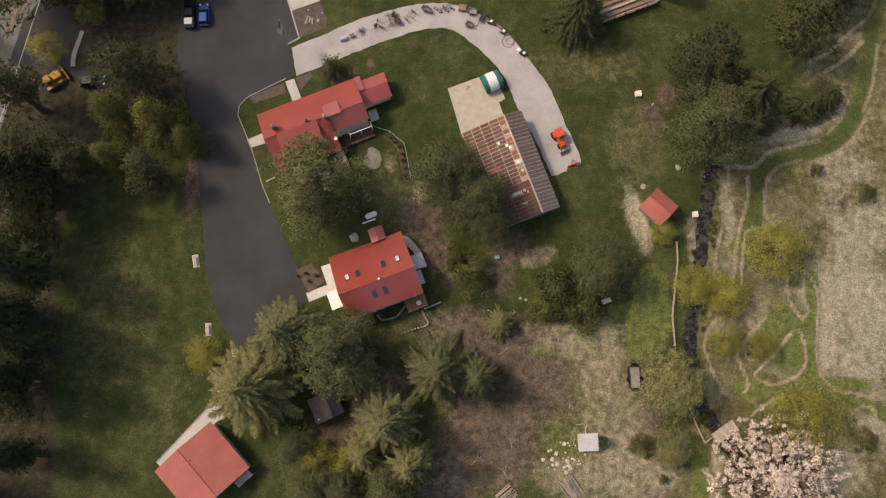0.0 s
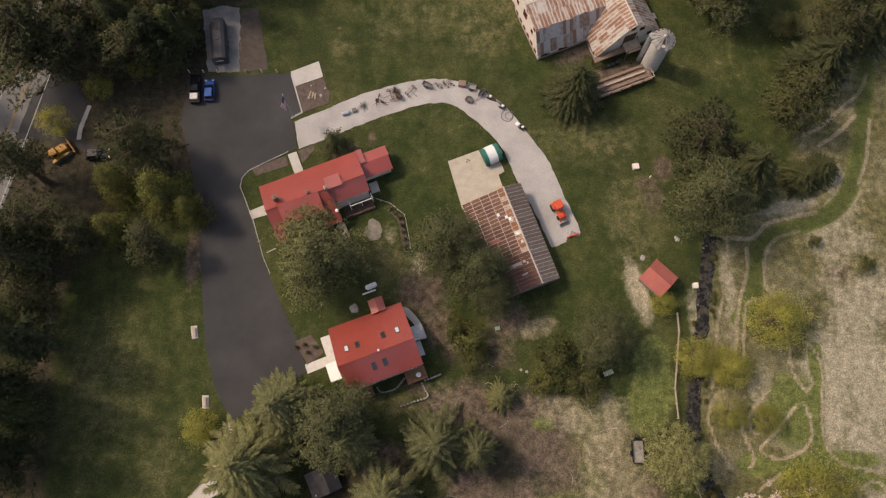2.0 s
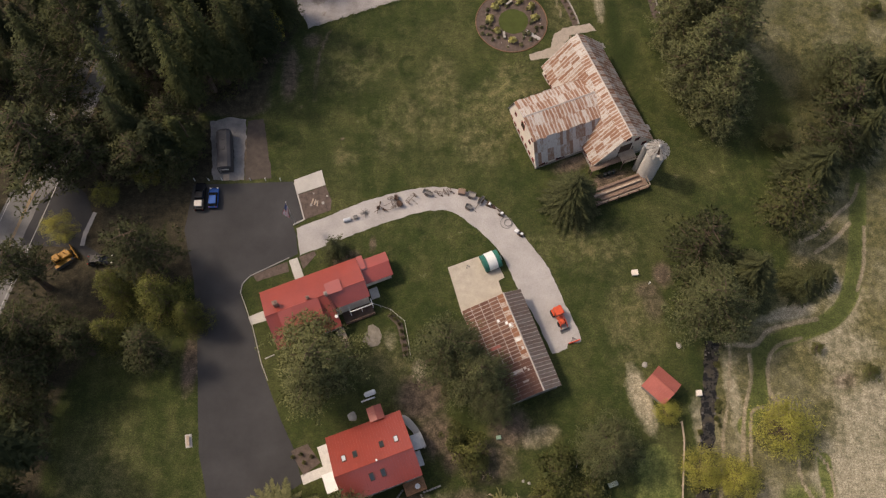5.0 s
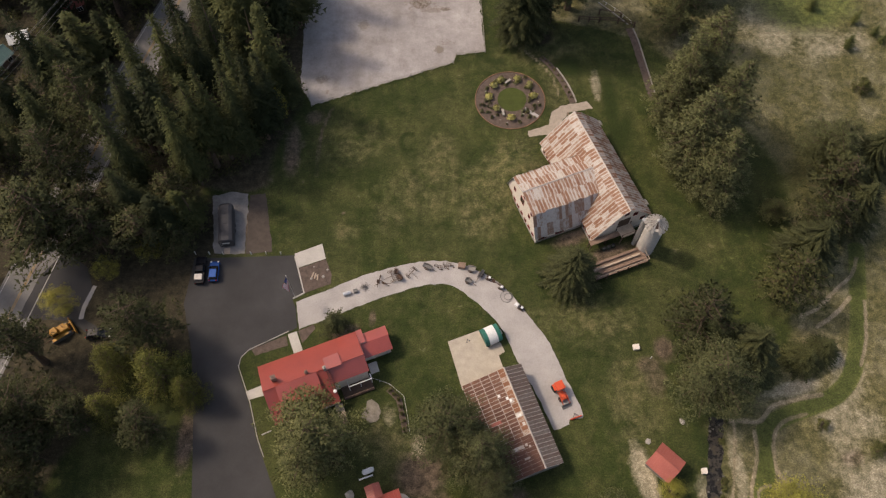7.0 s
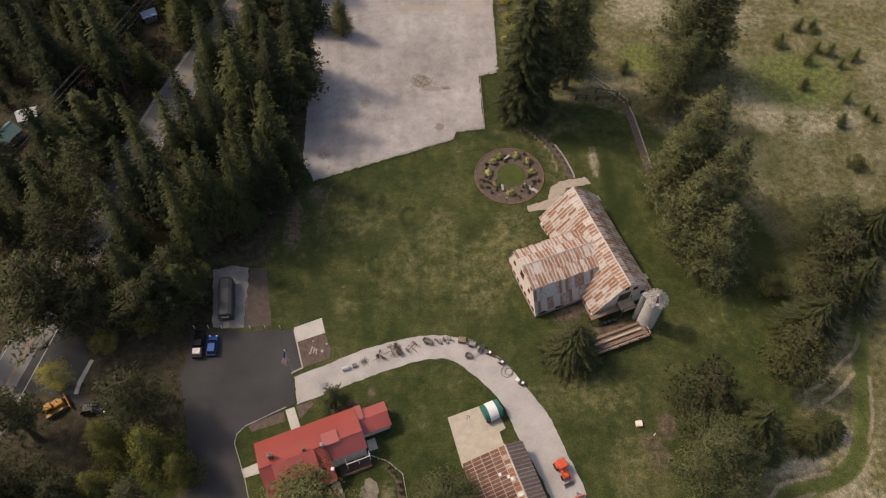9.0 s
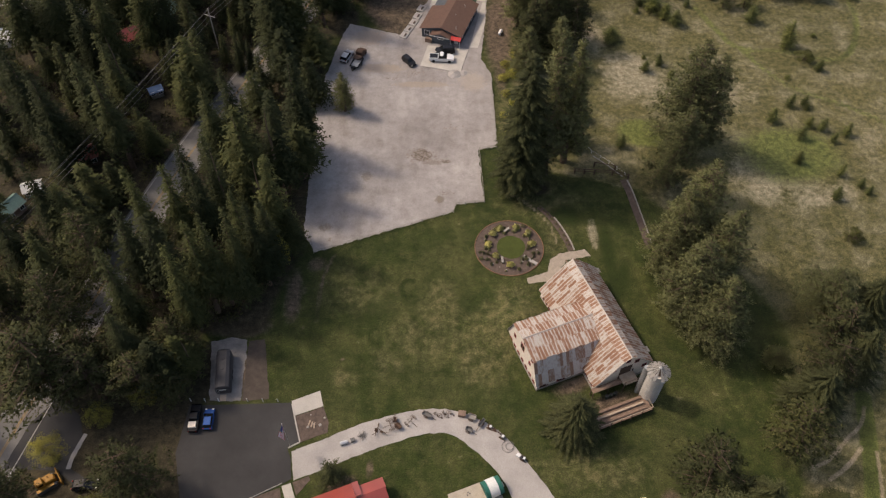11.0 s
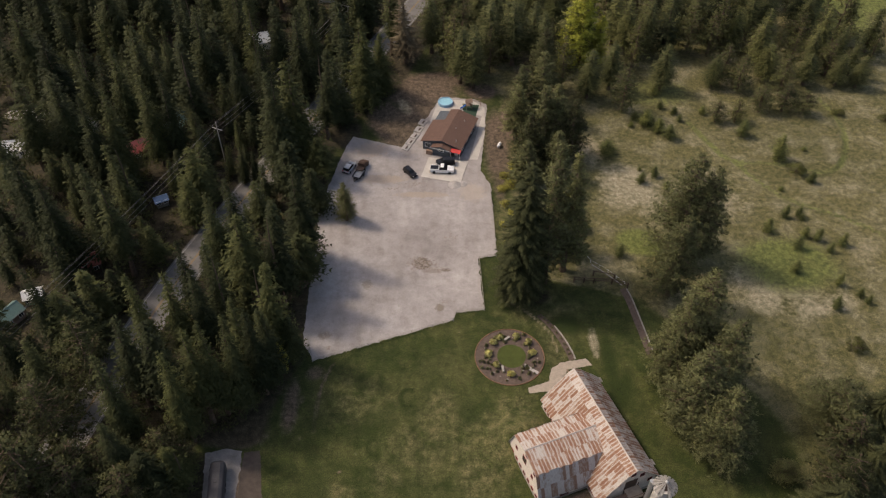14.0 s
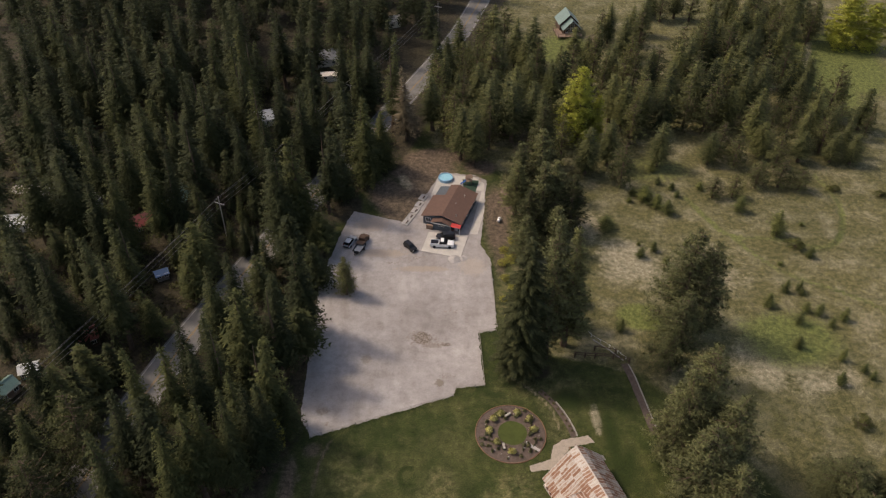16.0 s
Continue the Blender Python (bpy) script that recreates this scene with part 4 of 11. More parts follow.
def fir_crown(seed, mat, slim=0.25, low=0.06, whorls=17, per=8, droop=0.3, step=0.1, width=0.17, wide=0.34, power=0.8):
    """A broad fir of height 20: separate flat boughs, each a serrated feather that arches out and hangs at its tip."""
    rng = np.random.default_rng(seed)
    H, C, A, S, L, W, N = 20.0, [], [], [], [], [], []

    def spray(c, a, s, ln, w, n):
        for store, value in zip((C, A, S, L, W, N), (c, a, s, ln, w, n)):
            store.append(value)

    for k in range(whorls):
        t = low + (1 - low) * (k + rng.uniform(-0.2, 0.2) + 0.2) / whorls
        reach = H * slim * max(0.05, 1 - t) ** power
        n_b = per if t < 0.75 else 6
        first = rng.random() * 6.283
        for b in range(n_b):
            az = first + 6.283 * (b + rng.uniform(-0.28, 0.28)) / n_b
            R = max(0.5, reach * rng.uniform(0.68, 1.14))
            d = np.array([math.cos(az), math.sin(az), 0])
            s = np.array([-math.sin(az), math.cos(az), 0])
            root = np.array([0, 0, H * t + rng.normal(0, 0.2)])
            roll, sag, bend = rng.normal(0, 0.22), droop * rng.uniform(0.6, 1.35), rng.normal(0, 0.14)
            face = np.array([0, 0, 1.0]) + s * roll + d * rng.uniform(0.0, 0.25)
            broad = min(1.25, wide * R) * rng.uniform(0.8, 1.15)
            n = max(4, int(R / step))
            for i in range(n):
                u = 0.08 + 0.92 * (i + rng.random() * 0.6) / n
                c = root + d * R * u + s * R * bend * u * u + np.array([0, 0, R * (0.26 * u - sag * u * u)])
                slope = 0.26 - 2 * sag * u
                # the feather is widest past its middle and runs out to a point
                twig = broad * max(0.16, min(1.0, 0.35 + 1.5 * u) * (1.08 - u) ** 0.7)
                for sgn in (-1, 1):
                    spread = sgn * rng.uniform(0.6, 0.95)
                    a = d * math.cos(spread) + s * math.sin(spread) + np.array([0, 0, slope * math.cos(spread) - 0.16 + sgn * roll * 0.4])
                    ln = twig * rng.uniform(0.7, 1.25)
                    spray(c + a * ln * 0.42, a, np.cross(a, face) + rng.normal(0, 0.25, 3), ln, width * rng.uniform(0.7, 1.2), face - d * slope * 0.6 + s * sgn * 0.22 + rng.normal(0, 0.14, 3))
            tip = root + d * R + s * R * bend + np.array([0, 0, R * (0.26 - sag)])
            spray(tip, d + np.array([0, 0, 0.26 - 2 * sag]), s, 0.5, 0.16, face)
            # shaded inner twigs close the crown round the trunk
            for i in range(4):
                a = d * rng.uniform(0.6, 1) + s * rng.normal(0, 0.5) + np.array([0, 0, rng.uniform(-0.7, -0.2)])
                spray(root + d * R * rng.uniform(0.1, 0.4) - np.array([0, 0, 0.25]), a, np.cross(a, (0, 0, 1)) + rng.normal(0, 0.4, 3), R * 0.42, R * 0.1, d + np.array([0, 0, 0.5]))
    for k in range(8):
        spray(np.array([0, 0, H * (1 - 0.012 * k)]), np.array([rng.normal(0, 0.4), rng.normal(0, 0.4), 1.0]), rng.normal(0, 1, 3), 0.8, 0.2, rng.normal(0, 0.5, 3) + np.array([0, 0, 0.6]))
    return foliage("crown", np.array(C), np.array(A), np.array(S), np.array(L), np.array(W), np.array(N), mat)


def pine_crown(seed, mat, H, R, low=0.2, whorls=22, per=6, tuft=0.55, needles=12, leaf=0.5, thin=0.24, blunt=0.62, gaps=0.1, step=0.52):
    """A pine: limbs in loose whorls, each with tufts of needles along it. Returns the crown and the limbs."""
    rng = np.random.default_rng(seed)
    C, limbs = [], Shape()
    lobes = rng.uniform(0.72, 1.12, 6)
    for k in range(whorls):
        tt = (k + rng.random() * 0.7) / whorls
        t = low + (1 - low) * tt
        prof = (1 - tt) ** blunt * min(1.0, 0.7 + 1.6 * tt)
        for b in range(per if tt < 0.8 else per - 2):
            if rng.random() < gaps:
                continue
            az = rng.random() * 2 * math.pi
            reach = max(0.35, R * prof * rng.uniform(0.6, 1.15) * lobes[int(az * 6 / 6.2832) % 6])
            rise = rng.uniform(-0.12, 0.2) + 0.35 * tt
            d = np.array([math.cos(az), math.sin(az), rise])
            s = np.array([-math.sin(az), math.cos(az), 0])
            foot = np.array([0, 0, H * t - 0.25 * reach])
            n = max(1, int(reach / step))
            for i in range(n):
                u = 0.22 + 0.78 * (i + rng.random()) / n
                C.append(foot + d * reach * u + s * rng.normal(0, 0.22 * reach * u) + np.array([0, 0, rng.normal(0, 0.15)]))
            if b % 2 == 0:
                limbs.tube(tuple(foot), tuple(foot + d * reach * 0.9), 0.06, 0.02, 4, False)
    C.append(np.array([0, 0, H * 0.985]))
    C = np.array(C)
    m = len(C)
    n = m * needles
    scale = np.repeat(rng.uniform(0.6, 1.25, m) * tuft, needles)[:, None]
    off = unit(rng.normal(0, 1, (n, 3))) * (rng.random((n, 1)) ** 0.5) * scale
    off[:, 2] *= 0.6
    along = unit(unit(off) + np.array([0, 0, 0.35]) + rng.normal(0, 0.4, (n, 3)))
    side = unit(np.cross(along, rng.normal(0, 1, (n, 3))))
    L = rng.uniform(0.7, 1.3, n) * leaf
    base = np.repeat(C, needles, 0)
    away = unit(base * np.array([1, 1, 0.0]) + 1e-4)
    face = unit(off) * 0.55 + away * 0.4 + np.array([0, 0, 0.5]) + rng.normal(0, 0.15, (n, 3))
    return foliage("crown", base + off, along, side, L, L * rng.uniform(thin, thin * 1.6, n), face, mat), limbs


def clump_crown(seed, mat, H=16.0, R=4.0, low=0.25, clumps=80, leaves=45, leaf=0.42, ball=0.95, top=0.9, wide=0.5, hollow=0.35, thin=0.5, tall=0.62):
    """A round or ragged crown of many leafy clumps on limbs. Returns the crown and the limbs."""
    rng = np.random.default_rng(seed)
    C, limbs = [], Shape()
    for k in range(clumps):
        t = low + (1 - low) * rng.random() ** 0.85
        prof = max(0.08, math.sin(math.pi * min(1.0, max(0.02, ((t - low) / (1 - low)) ** wide * 0.96 + 0.02)))) ** 0.6
        if t > top:
            prof *= 0.6
        u = hollow + (1 - hollow) * math.sqrt(rng.random())
        az = rng.random() * 2 * math.pi
        r = R * prof * u * rng.uniform(0.8, 1.12)
        p = np.array([r * math.cos(az), r * math.sin(az), H * t])
        C.append(p)
        if k % 3 == 0:
            limbs.tube((0, 0, max(0.4, H * t - 0.55 * r)), tuple(p), 0.09, 0.03, 4, False)
    C = np.array(C)
    n = clumps * leaves
    base = np.repeat(C, leaves, 0)
    scale = np.repeat(rng.uniform(0.65, 1.25, clumps) * ball, leaves)[:, None]
    off = unit(rng.normal(0, 1, (n, 3))) * (rng.random((n, 1)) ** 0.4) * scale
    off[:, 2] *= tall
    out = unit(off + np.array([0, 0, 0.25]))
    along = unit(out + rng.normal(0, 0.55, (n, 3)))
    side = unit(np.cross(along, rng.normal(0, 1, (n, 3))))
    L = rng.uniform(0.7, 1.3, n) * leaf
    away = unit(base * np.array([1, 1, 0.0]) + 1e-4)
    face = unit(off) * 0.55 + away * 0.35 + np.array([0, 0, 0.5]) + rng.normal(0, 0.2, (n, 3))
    return foliage("crown", base + off, along, side, L, L * rng.uniform(thin, thin * 1.7, n), face, mat), limbs


def trunk_shape(H, r0, seed, sides=7):
    rng = random.Random(seed)
    s = Shape()
    pts = [(rng.uniform(-0.12, 0.12) * (k > 0), rng.uniform(-0.12, 0.12) * (k > 0), H * k / 5) for k in range(6)]
    for k in range(5):
        s.tube(pts[k], pts[k + 1], r0 * (1 - k / 5.3) * (1.25 if k == 0 else 1), r0 * (1 - (k + 1) / 5.3), sides, k == 0)
    return s


def make_tree(name, crown, H, r0, seed, mat_bark=None, limbs=None):
    """The meshes of one tree; plant() sets copies of it."""
    s = trunk_shape(H * 0.93, r0, seed)
    if limbs is not None:
        s.add(limbs.v, limbs.f)
    co = np.zeros(len(crown.vertices) * 3, np.float32)
    crown.vertices.foreach_get("co", co)
    R = float(np.percentile(np.hypot(co[0::3], co[1::3]), 97))
    return name, s.mesh("trunk", mat_bark or M_BARK), crown, H, R


SPRUCES = [make_tree("spruce_tree", spruce_crown(11 + k, slim=sl, low=lo, mat=M_SPRUCE, per=pr, gaps=g, whorls=34, size=1.1, step=0.34, even=0.66, power=0.7), 20.0, 0.26, k)
           for k, (sl, lo, pr, g) in enumerate(((0.165, 0.10, 9, 0.1), (0.19, 0.06, 9, 0.12), (0.14, 0.2, 8, 0.2), (0.17, 0.14, 9, 0.15), (0.21, 0.05, 9, 0.12), (0.15, 0.26, 8, 0.25)))]
THIN = [make_tree("spruce_tree", spruce_crown(131 + k, slim=sl, low=0.15, mat=M_SPRUCE, whorls=20, per=8, size=1.7, gaps=g, step=0.62), 20.0, 0.26, 120 + k)
        for k, (sl, g) in enumerate(((0.15, 0.1), (0.18, 0.15), (0.135, 0.1)))]
FIRS = [make_tree("fir_tree", fir_crown(31 + k, M_FIR, sl, lo, wh, 9), 20.0, 0.28, 20 + k) for k, (sl, lo, wh) in enumerate(((0.24, 0.08, 20), (0.27, 0.06, 18), (0.21, 0.12, 21)))]
DARKFIRS = [make_tree("fir_tree", fir_crown(81 + k, M_DARKPINE, sl, 0.06, 31, 13, 0.36, 0.15, 0.19, 0.3, 0.65), 20.0, 0.28, 70 + k) for k, sl in enumerate((0.25, 0.22))]
TALLFIRS = [make_tree("fir_tree", fir_crown(89, M_DARKPINE, 0.155, 0.05, 40, 10, 0.4, 0.15, 0.22, 0.5, 0.42), 20.0, 0.28, 74)]
CEDARS = []
for k, (R_, bl) in enumerate(((4.4, 0.7), (5.0, 0.6))):
    cr, lb = pine_crown(185 + k, M_CEDAR, 18.0, R_, 0.08, 24, 8, 0.55, 22, 0.22, 0.34, blunt=bl, gaps=0.2, step=0.4)
    CEDARS.append(make_tree("cedar_tree", cr, 18.0, 0.28, 75 + k, None, lb))
LARCHES = [make_tree("larch_tree", spruce_crown(35 + k, slim=0.2, low=0.12, mat=M_LARCH, per=6, whorls=26, droop=0.15, size=0.7, gaps=0.3, step=0.4), 20.0, 0.24, 25 + k) for k in range(2)]
SPIKY = [make_tree("young_fir", spruce_crown(38, slim=0.26, low=0.04, mat=M_DARKPINE, per=6, whorls=13, droop=-0.25, size=1.5, gaps=0.1, step=0.6), 20.0, 0.4, 28)]
PINES = []
for k, (R_, lo, wh) in enumerate(((4.2, 0.16, 21), (4.8, 0.12, 22), (3.7, 0.24, 20), (5.2, 0.12, 22))):
    cr, lb = pine_crown(51 + k, M_PINE, 18.0, R_, lo, wh, 10, 0.52, 32, 0.17, 0.38, blunt=0.38, step=0.36)
    PINES.append(make_tree("pine_tree", cr, 18.0, 0.3, 40 + k, None, lb))
LIGHTPINES = []
for k, R_ in enumerate((4.6, 5.0)):
    cr, lb = pine_crown(155 + k, M_LIGHTPINE, 18.0, R_, 0.12, 21, 9, 0.5, 24, 0.21, 0.32, blunt=0.34, step=0.38)
    LIGHTPINES.append(make_tree("pine_tree", cr, 18.0, 0.3, 48 + k, None, lb))
WOODPINES = []
for k, (R_, lo, wh) in enumerate(((4.2, 0.2, 18), (3.7, 0.28, 17))):
    cr, lb = pine_crown(151 + k, M_DARKPINE, 18.0, R_, lo, wh, 7, 0.52, 16, 0.28, 0.36, blunt=0.48)
    WOODPINES.append(make_tree("pine_tree", cr, 18.0, 0.3, 44 + k, None, lb))
FIELDPINES = []
for k, (R_, wh, bl) in enumerate(((2.9, 16, 0.5), (3.2, 16, 0.42))):
    cr, lb = pine_crown(161 + k, M_FIELDPINE, 12.0, R_, 0.14, wh, 7, 0.5, 11, 0.29, 0.38, blunt=bl, step=0.56)
    FIELDPINES.append(make_tree("pine_tree", cr, 12.0, 0.22, 140 + k, None, lb))
for k, (sl, lo, pw) in enumerate(((0.21, 0.16, 0.42), (0.24, 0.12, 0.46), (0.19, 0.2, 0.5))):
    FIELDPINES.append(make_tree("pine_tree", spruce_crown(171 + k, slim=sl, low=lo, mat=M_FIELDPINE, whorls=24, per=8, droop=0.02, size=1.05, gaps=0.1, step=0.54, power=pw, even=0.7), 20.0, 0.3, 145 + k))
BIGPINES = []
for k, (R_, lo, wh) in enumerate(((4.2, 0.1, 30), (3.8, 0.12, 30))):
    cr, lb = pine_crown(65 + k, M_PINE, 24.0, R_, lo, wh, 9, 0.5, 20, 0.26, 0.32, blunt=0.5, step=0.42)
    BIGPINES.append(make_tree("pine_tree", cr, 24.0, 0.34, 66 + k, None, lb))
TALLPINES = []
for k, (R_, lo, wh) in enumerate(((3.9, 0.14, 32), (3.4, 0.2, 30), (3.6, 0.1, 32))):
    cr, lb = pine_crown(57 + k, M_DARKPINE if k == 0 else M_PINE, 26.0, R_, lo, wh, 8, 0.52, 16, 0.31, 0.32, blunt=0.6, step=0.44)
    TALLPINES.append(make_tree("pine_tree", cr, 26.0, 0.34, 46 + k, None, lb))
LEAFY = []
for k, (R_, lo, cl) in enumerate(((3.2, 0.14, 90), (3.8, 0.1, 100))):
    cr, lb = clump_crown(71 + k, M_SPRING, 9.0, R_, lo, cl, 110, 0.17, 1.05, wide=0.8, thin=0.35)
    LEAFY.append(make_tree("leafy_tree", cr, 9.0, 0.14, 60 + k, None, lb))
BUSHES = []
for k, (R_, cl) in enumerate(((1.3, 26), (1.7, 34))):
    cr, lb = clump_crown(91 + k, M_OLIVE, 2.4, R_, 0.1, cl, 90, 0.15, 0.5, wide=0.7, thin=0.4)
    BUSHES.append(make_tree("shrub", cr, 2.4, 0.06, 80 + k, None, lb))
cr, lb = pine_crown(125, M_POPLAR, 18.0, 4.2, 0.06, 24, 9, 0.6, 30, 0.24, 0.4, blunt=0.4)
POPLARS = [make_tree("poplar_tree", cr, 18.0, 0.25, 97, None, lb)]
YOUNG = [make_tree("young_pine", spruce_crown(101 + k, slim=0.26, low=0.05, mat=M_YOUNGPINE, whorls=15, per=6, droop=-0.35, size=1.7, gaps=0.15, step=0.55, power=0.6, even=0.55), 20.0, 0.3, 90 + k) for k in range(2)]
cr, lb = clump_crown(121, M_BLOSSOM, 6.0, 4.2, 0.2, 820, 42, 0.125, 0.2, wide=0.7, hollow=0.0, tall=3.6)
BLOSSOM = [make_tree("blossom_tree", cr, 6.0, 0.2, 95, None, lb)]
TREE_LABEL = {"spruce_tree": ("tall dark green spruce with drooping branches", "spruce"), "fir_tree": ("broad grey-green fir with layered branches", "fir"),
              "pine_tree": ("big grey-green pine with clumped needles", "pine"), "leafy_tree": ("tree in fresh yellow-green spring leaf", "tree"),
              "shrub": ("low olive-green shrub in the grass", "shrub"), "young_pine": ("young pine standing in the dry meadow", "young pine"),
              "cedar_tree": ("yellow-green cedar with soft drooping boughs", "cedar"), "larch_tree": ("thin brownish larch with bare twigs", "larch"), "young_fir": ("small spiky fir with spreading boughs", "fir"),
              "poplar_tree": ("tall poplar in bright yellow-green spring leaf", "poplar"), "blossom_tree": ("spreading fruit tree in pale pink blossom", "tree")}
RNG = random.Random(5)


def plant(kinds, x, y, h, radius, group="", label=""):
    """One tree of a kind, h metres high, with a crown of that radius."""
    name, trunk, crown, H, R = RNG.choice(kinds)
    k = h / H
    wide = radius / (R * k)
    ob = thing(name, Matrix.LocRotScale((x, y, -0.03), Euler((0, 0, RNG.uniform(0, 6.28))), (k * wide, k * wide, k)), label or TREE_LABEL[name][0], TREE_LABEL[name][1], group)
    part("trunk", trunk, None, ob)
    part("crown", crown, None, ob)
    return ob


# pines and firs round the houses
plant(PINES, -18.5, 25.2, 17, 7.0, "pines and firs round the houses")
plant(PINES, 0.9, 27.5, 16, 5.6, "pines and firs round the houses")
plant(PINES, 5.5, 24.0, 14, 4.9, "pines and firs round the houses")
plant(PINES, 7.4, 20.2, 10, 3.6, "pines and firs round the houses")
plant(DARKFIRS, 21.2, 53.9, 12, 4.6, "pines and firs round the houses")
plant(SPIKY, -17.4, 45.7, 6, 2.7, "pines and firs round the houses")
plant(FIRS, -27.7, -4.0, 18, 6.7, "pines and firs round the houses")
plant(FIRS, -22.9, 3.8, 18, 5.2, "pines and firs round the houses")
plant(PINES, -15.6, 1.8, 17, 6.2, "pines and firs round the houses")
plant(FIRS, -1.0, -1.3, 16, 5.5, "pines and firs round the houses")
plant(FIRS, 4.6, -2.4, 15, 3.2, "pines and firs round the houses")
plant(FIRS, -8.3, -8.9, 18, 4.8, "pines and firs round the houses")
plant(FIRS, -13.7, -1.4, 15, 4.0, "pines and firs round the houses")
plant(FIRS, -5.1, -14.7, 15, 3.9, "pines and firs round the houses")
plant(PINES, -7.5, -18.0, 13, 4.5, "pines and firs round the houses")
plant(FIRS, -11.5, -13.2, 12, 3.4, "pines and firs round the houses")
plant(LEAFY, -18.3, -14.4, 6, 3.0, "pines and firs round the houses")
plant(LEAFY, -14.5, -15.0, 6, 2.6, "pines and firs round the houses")
plant(PINES, -21.8, -12.8, 6, 3.3, "pines and firs round the houses")
plant(PINES, -19.3, -18.1, 9, 4.8, "pines and firs round the houses")
plant(PINES, -14.9, -18.9, 9, 4.3, "pines and firs round the houses")
plant(LIGHTPINES, 33.9, -3.8, 11, 5.0, "pines and firs round the houses")
plant(PINES, 24.0, 13.3, 11, 4.8, "pines and firs round the houses")
plant(LIGHTPINES, 33.7, -13.0, 7, 3.1, "pines and firs round the houses")
plant(BUSHES, 17.3, 10.4, 4, 4.1, "pines and firs round the houses")
plant(BUSHES, 21.3, 7.6, 3.5, 3.6, "pines and firs round the houses")
plant(BUSHES, 15.5, 7.5, 3, 2.6, "pines and firs round the houses")
plant(BUSHES, 4.4, 13.6, 4, 3.4, "pines and firs round the houses")
plant(BUSHES, 4.8, 11.3, 3, 2.6, "pines and firs round the houses")
plant(BUSHES, 1.8, 15.7, 3, 2.3, "pines and firs round the houses")
plant(BUSHES, -5.6, 14.5, 2, 1.2, "pines and firs round the houses")
plant(FIRS, 8.6, 5.4, 5, 2.5, "pines and firs round the houses")
plant(BUSHES, 24.1, -12.2, 2, 0.9, "pines and firs round the houses")
plant(BUSHES, 29.4, -12.9, 3, 2.2, "pines and firs round the houses")
plant(BUSHES, 32.8, -17.7, 1.2, 0.8, "pines and firs round the houses")
# leafing willows by the stream
plant(LEAFY, 50.5, 16.5, 7, 4.8, "leafing willows by the stream")
plant(LEAFY, 38.1, 11.2, 5.5, 3.4, "leafing willows by the stream")
plant(LEAFY, 42.9, 9.7, 5.5, 3.4, "leafing willows by the stream")
plant(LEAFY, 42.6, 3.1, 4.5, 3.1, "leafing willows by the stream")
plant(LEAFY, 53.7, -8.6, 6.5, 6.3, "leafing willows by the stream")
plant(LEAFY, 48.0, 2.1, 4.5, 2.5, "leafing willows by the stream")
plant(LEAFY, 33.8, 19.4, 3.5, 2.1, "leafing willows by the stream")
plant(BUSHES, 39.4, -8.8, 2, 1.1, "leafing willows by the stream")
plant(BUSHES, 66.2, 25.5, 1.8, 1.6, "leafing willows by the stream")
plant(BUSHES, 63.0, -11.8, 1.8, 2.2, "leafing willows by the stream")
plant(BUSHES, 58.6, 29.6, 1.8, 1.2, "leafing willows by the stream")
plant(BLOSSOM, 48.6, -17.4, 6, 9.8, "leafing willows by the stream")
# trees between the meadow and the barn
plant(WOODPINES, 39.7, 44.0, 16, 6.3, "trees between the meadow and the barn")
plant(PINES, 39.8, 34.6, 17, 6.4, "trees between the meadow and the barn")
plant(DARKFIRS, 46.8, 39.2, 16, 5.2, "trees between the meadow and the barn")
plant(WOODPINES, 55.2, 51.3, 15, 5.4, "trees between the meadow and the barn")
plant(DARKFIRS, 60.6, 57.8, 14, 5.2, "trees between the meadow and the barn")
plant(WOODPINES, 64.1, 62.8, 14, 5.0, "trees between the meadow and the barn")
plant(DARKFIRS, 69.9, 65.3, 13, 4.6, "trees between the meadow and the barn")
plant(PINES, 68.2, 76.7, 12, 5.8, "trees between the meadow and the barn")
plant(BIGPINES, 45.1, 88.6, 27, 6.4, "trees between the meadow and the barn")
plant(BIGPINES, 41.2, 85.8, 24, 5.3, "trees between the meadow and the barn")
plant(BIGPINES, 48.4, 81.4, 23, 6.1, "trees between the meadow and the barn")
plant(BIGPINES, 42.8, 76.3, 22, 6.2, "trees between the meadow and the barn")
plant(BIGPINES, 46.4, 71.0, 19, 5.5, "trees between the meadow and the barn")
plant(BIGPINES, 49.5, 119.0, 27, 6.4, "trees between the meadow and the barn")
plant(BIGPINES, 53.2, 117.8, 25, 5.4, "trees between the meadow and the barn")
plant(BIGPINES, 45.6, 106.9, 22, 5.3, "trees between the meadow and the barn")
plant(PINES, 57.1, 66.5, 5, 2.3, "trees between the meadow and the barn")
plant(YOUNG, 79.1, 103.9, 3.9, 1.5, "trees between the meadow and the barn")
plant(YOUNG, 74.0, 114.0, 3.9, 1.5, "trees between the meadow and the barn")
# trees by the road
# four tall spruces, mostly out of view, added to cast shade on the lawn
plant(SPRUCES, -65.4, 28.3, 27, 4.2, "trees by the road")
plant(SPRUCES, -63.5, 14.9, 27, 4.1, "trees by the road")
plant(SPRUCES, -62.7, 6.6, 28, 4.2, "trees by the road")
plant(SPRUCES, -62.2, -2.1, 26, 4.1, "trees by the road")
plant(WOODPINES, -46.6, 42.9, 17, 5.9, "trees by the road")
plant(CEDARS, -43.5, 36.1, 13, 4.5, "trees by the road")
plant(CEDARS, -50.6, 37.8, 12, 3.9, "trees by the road")
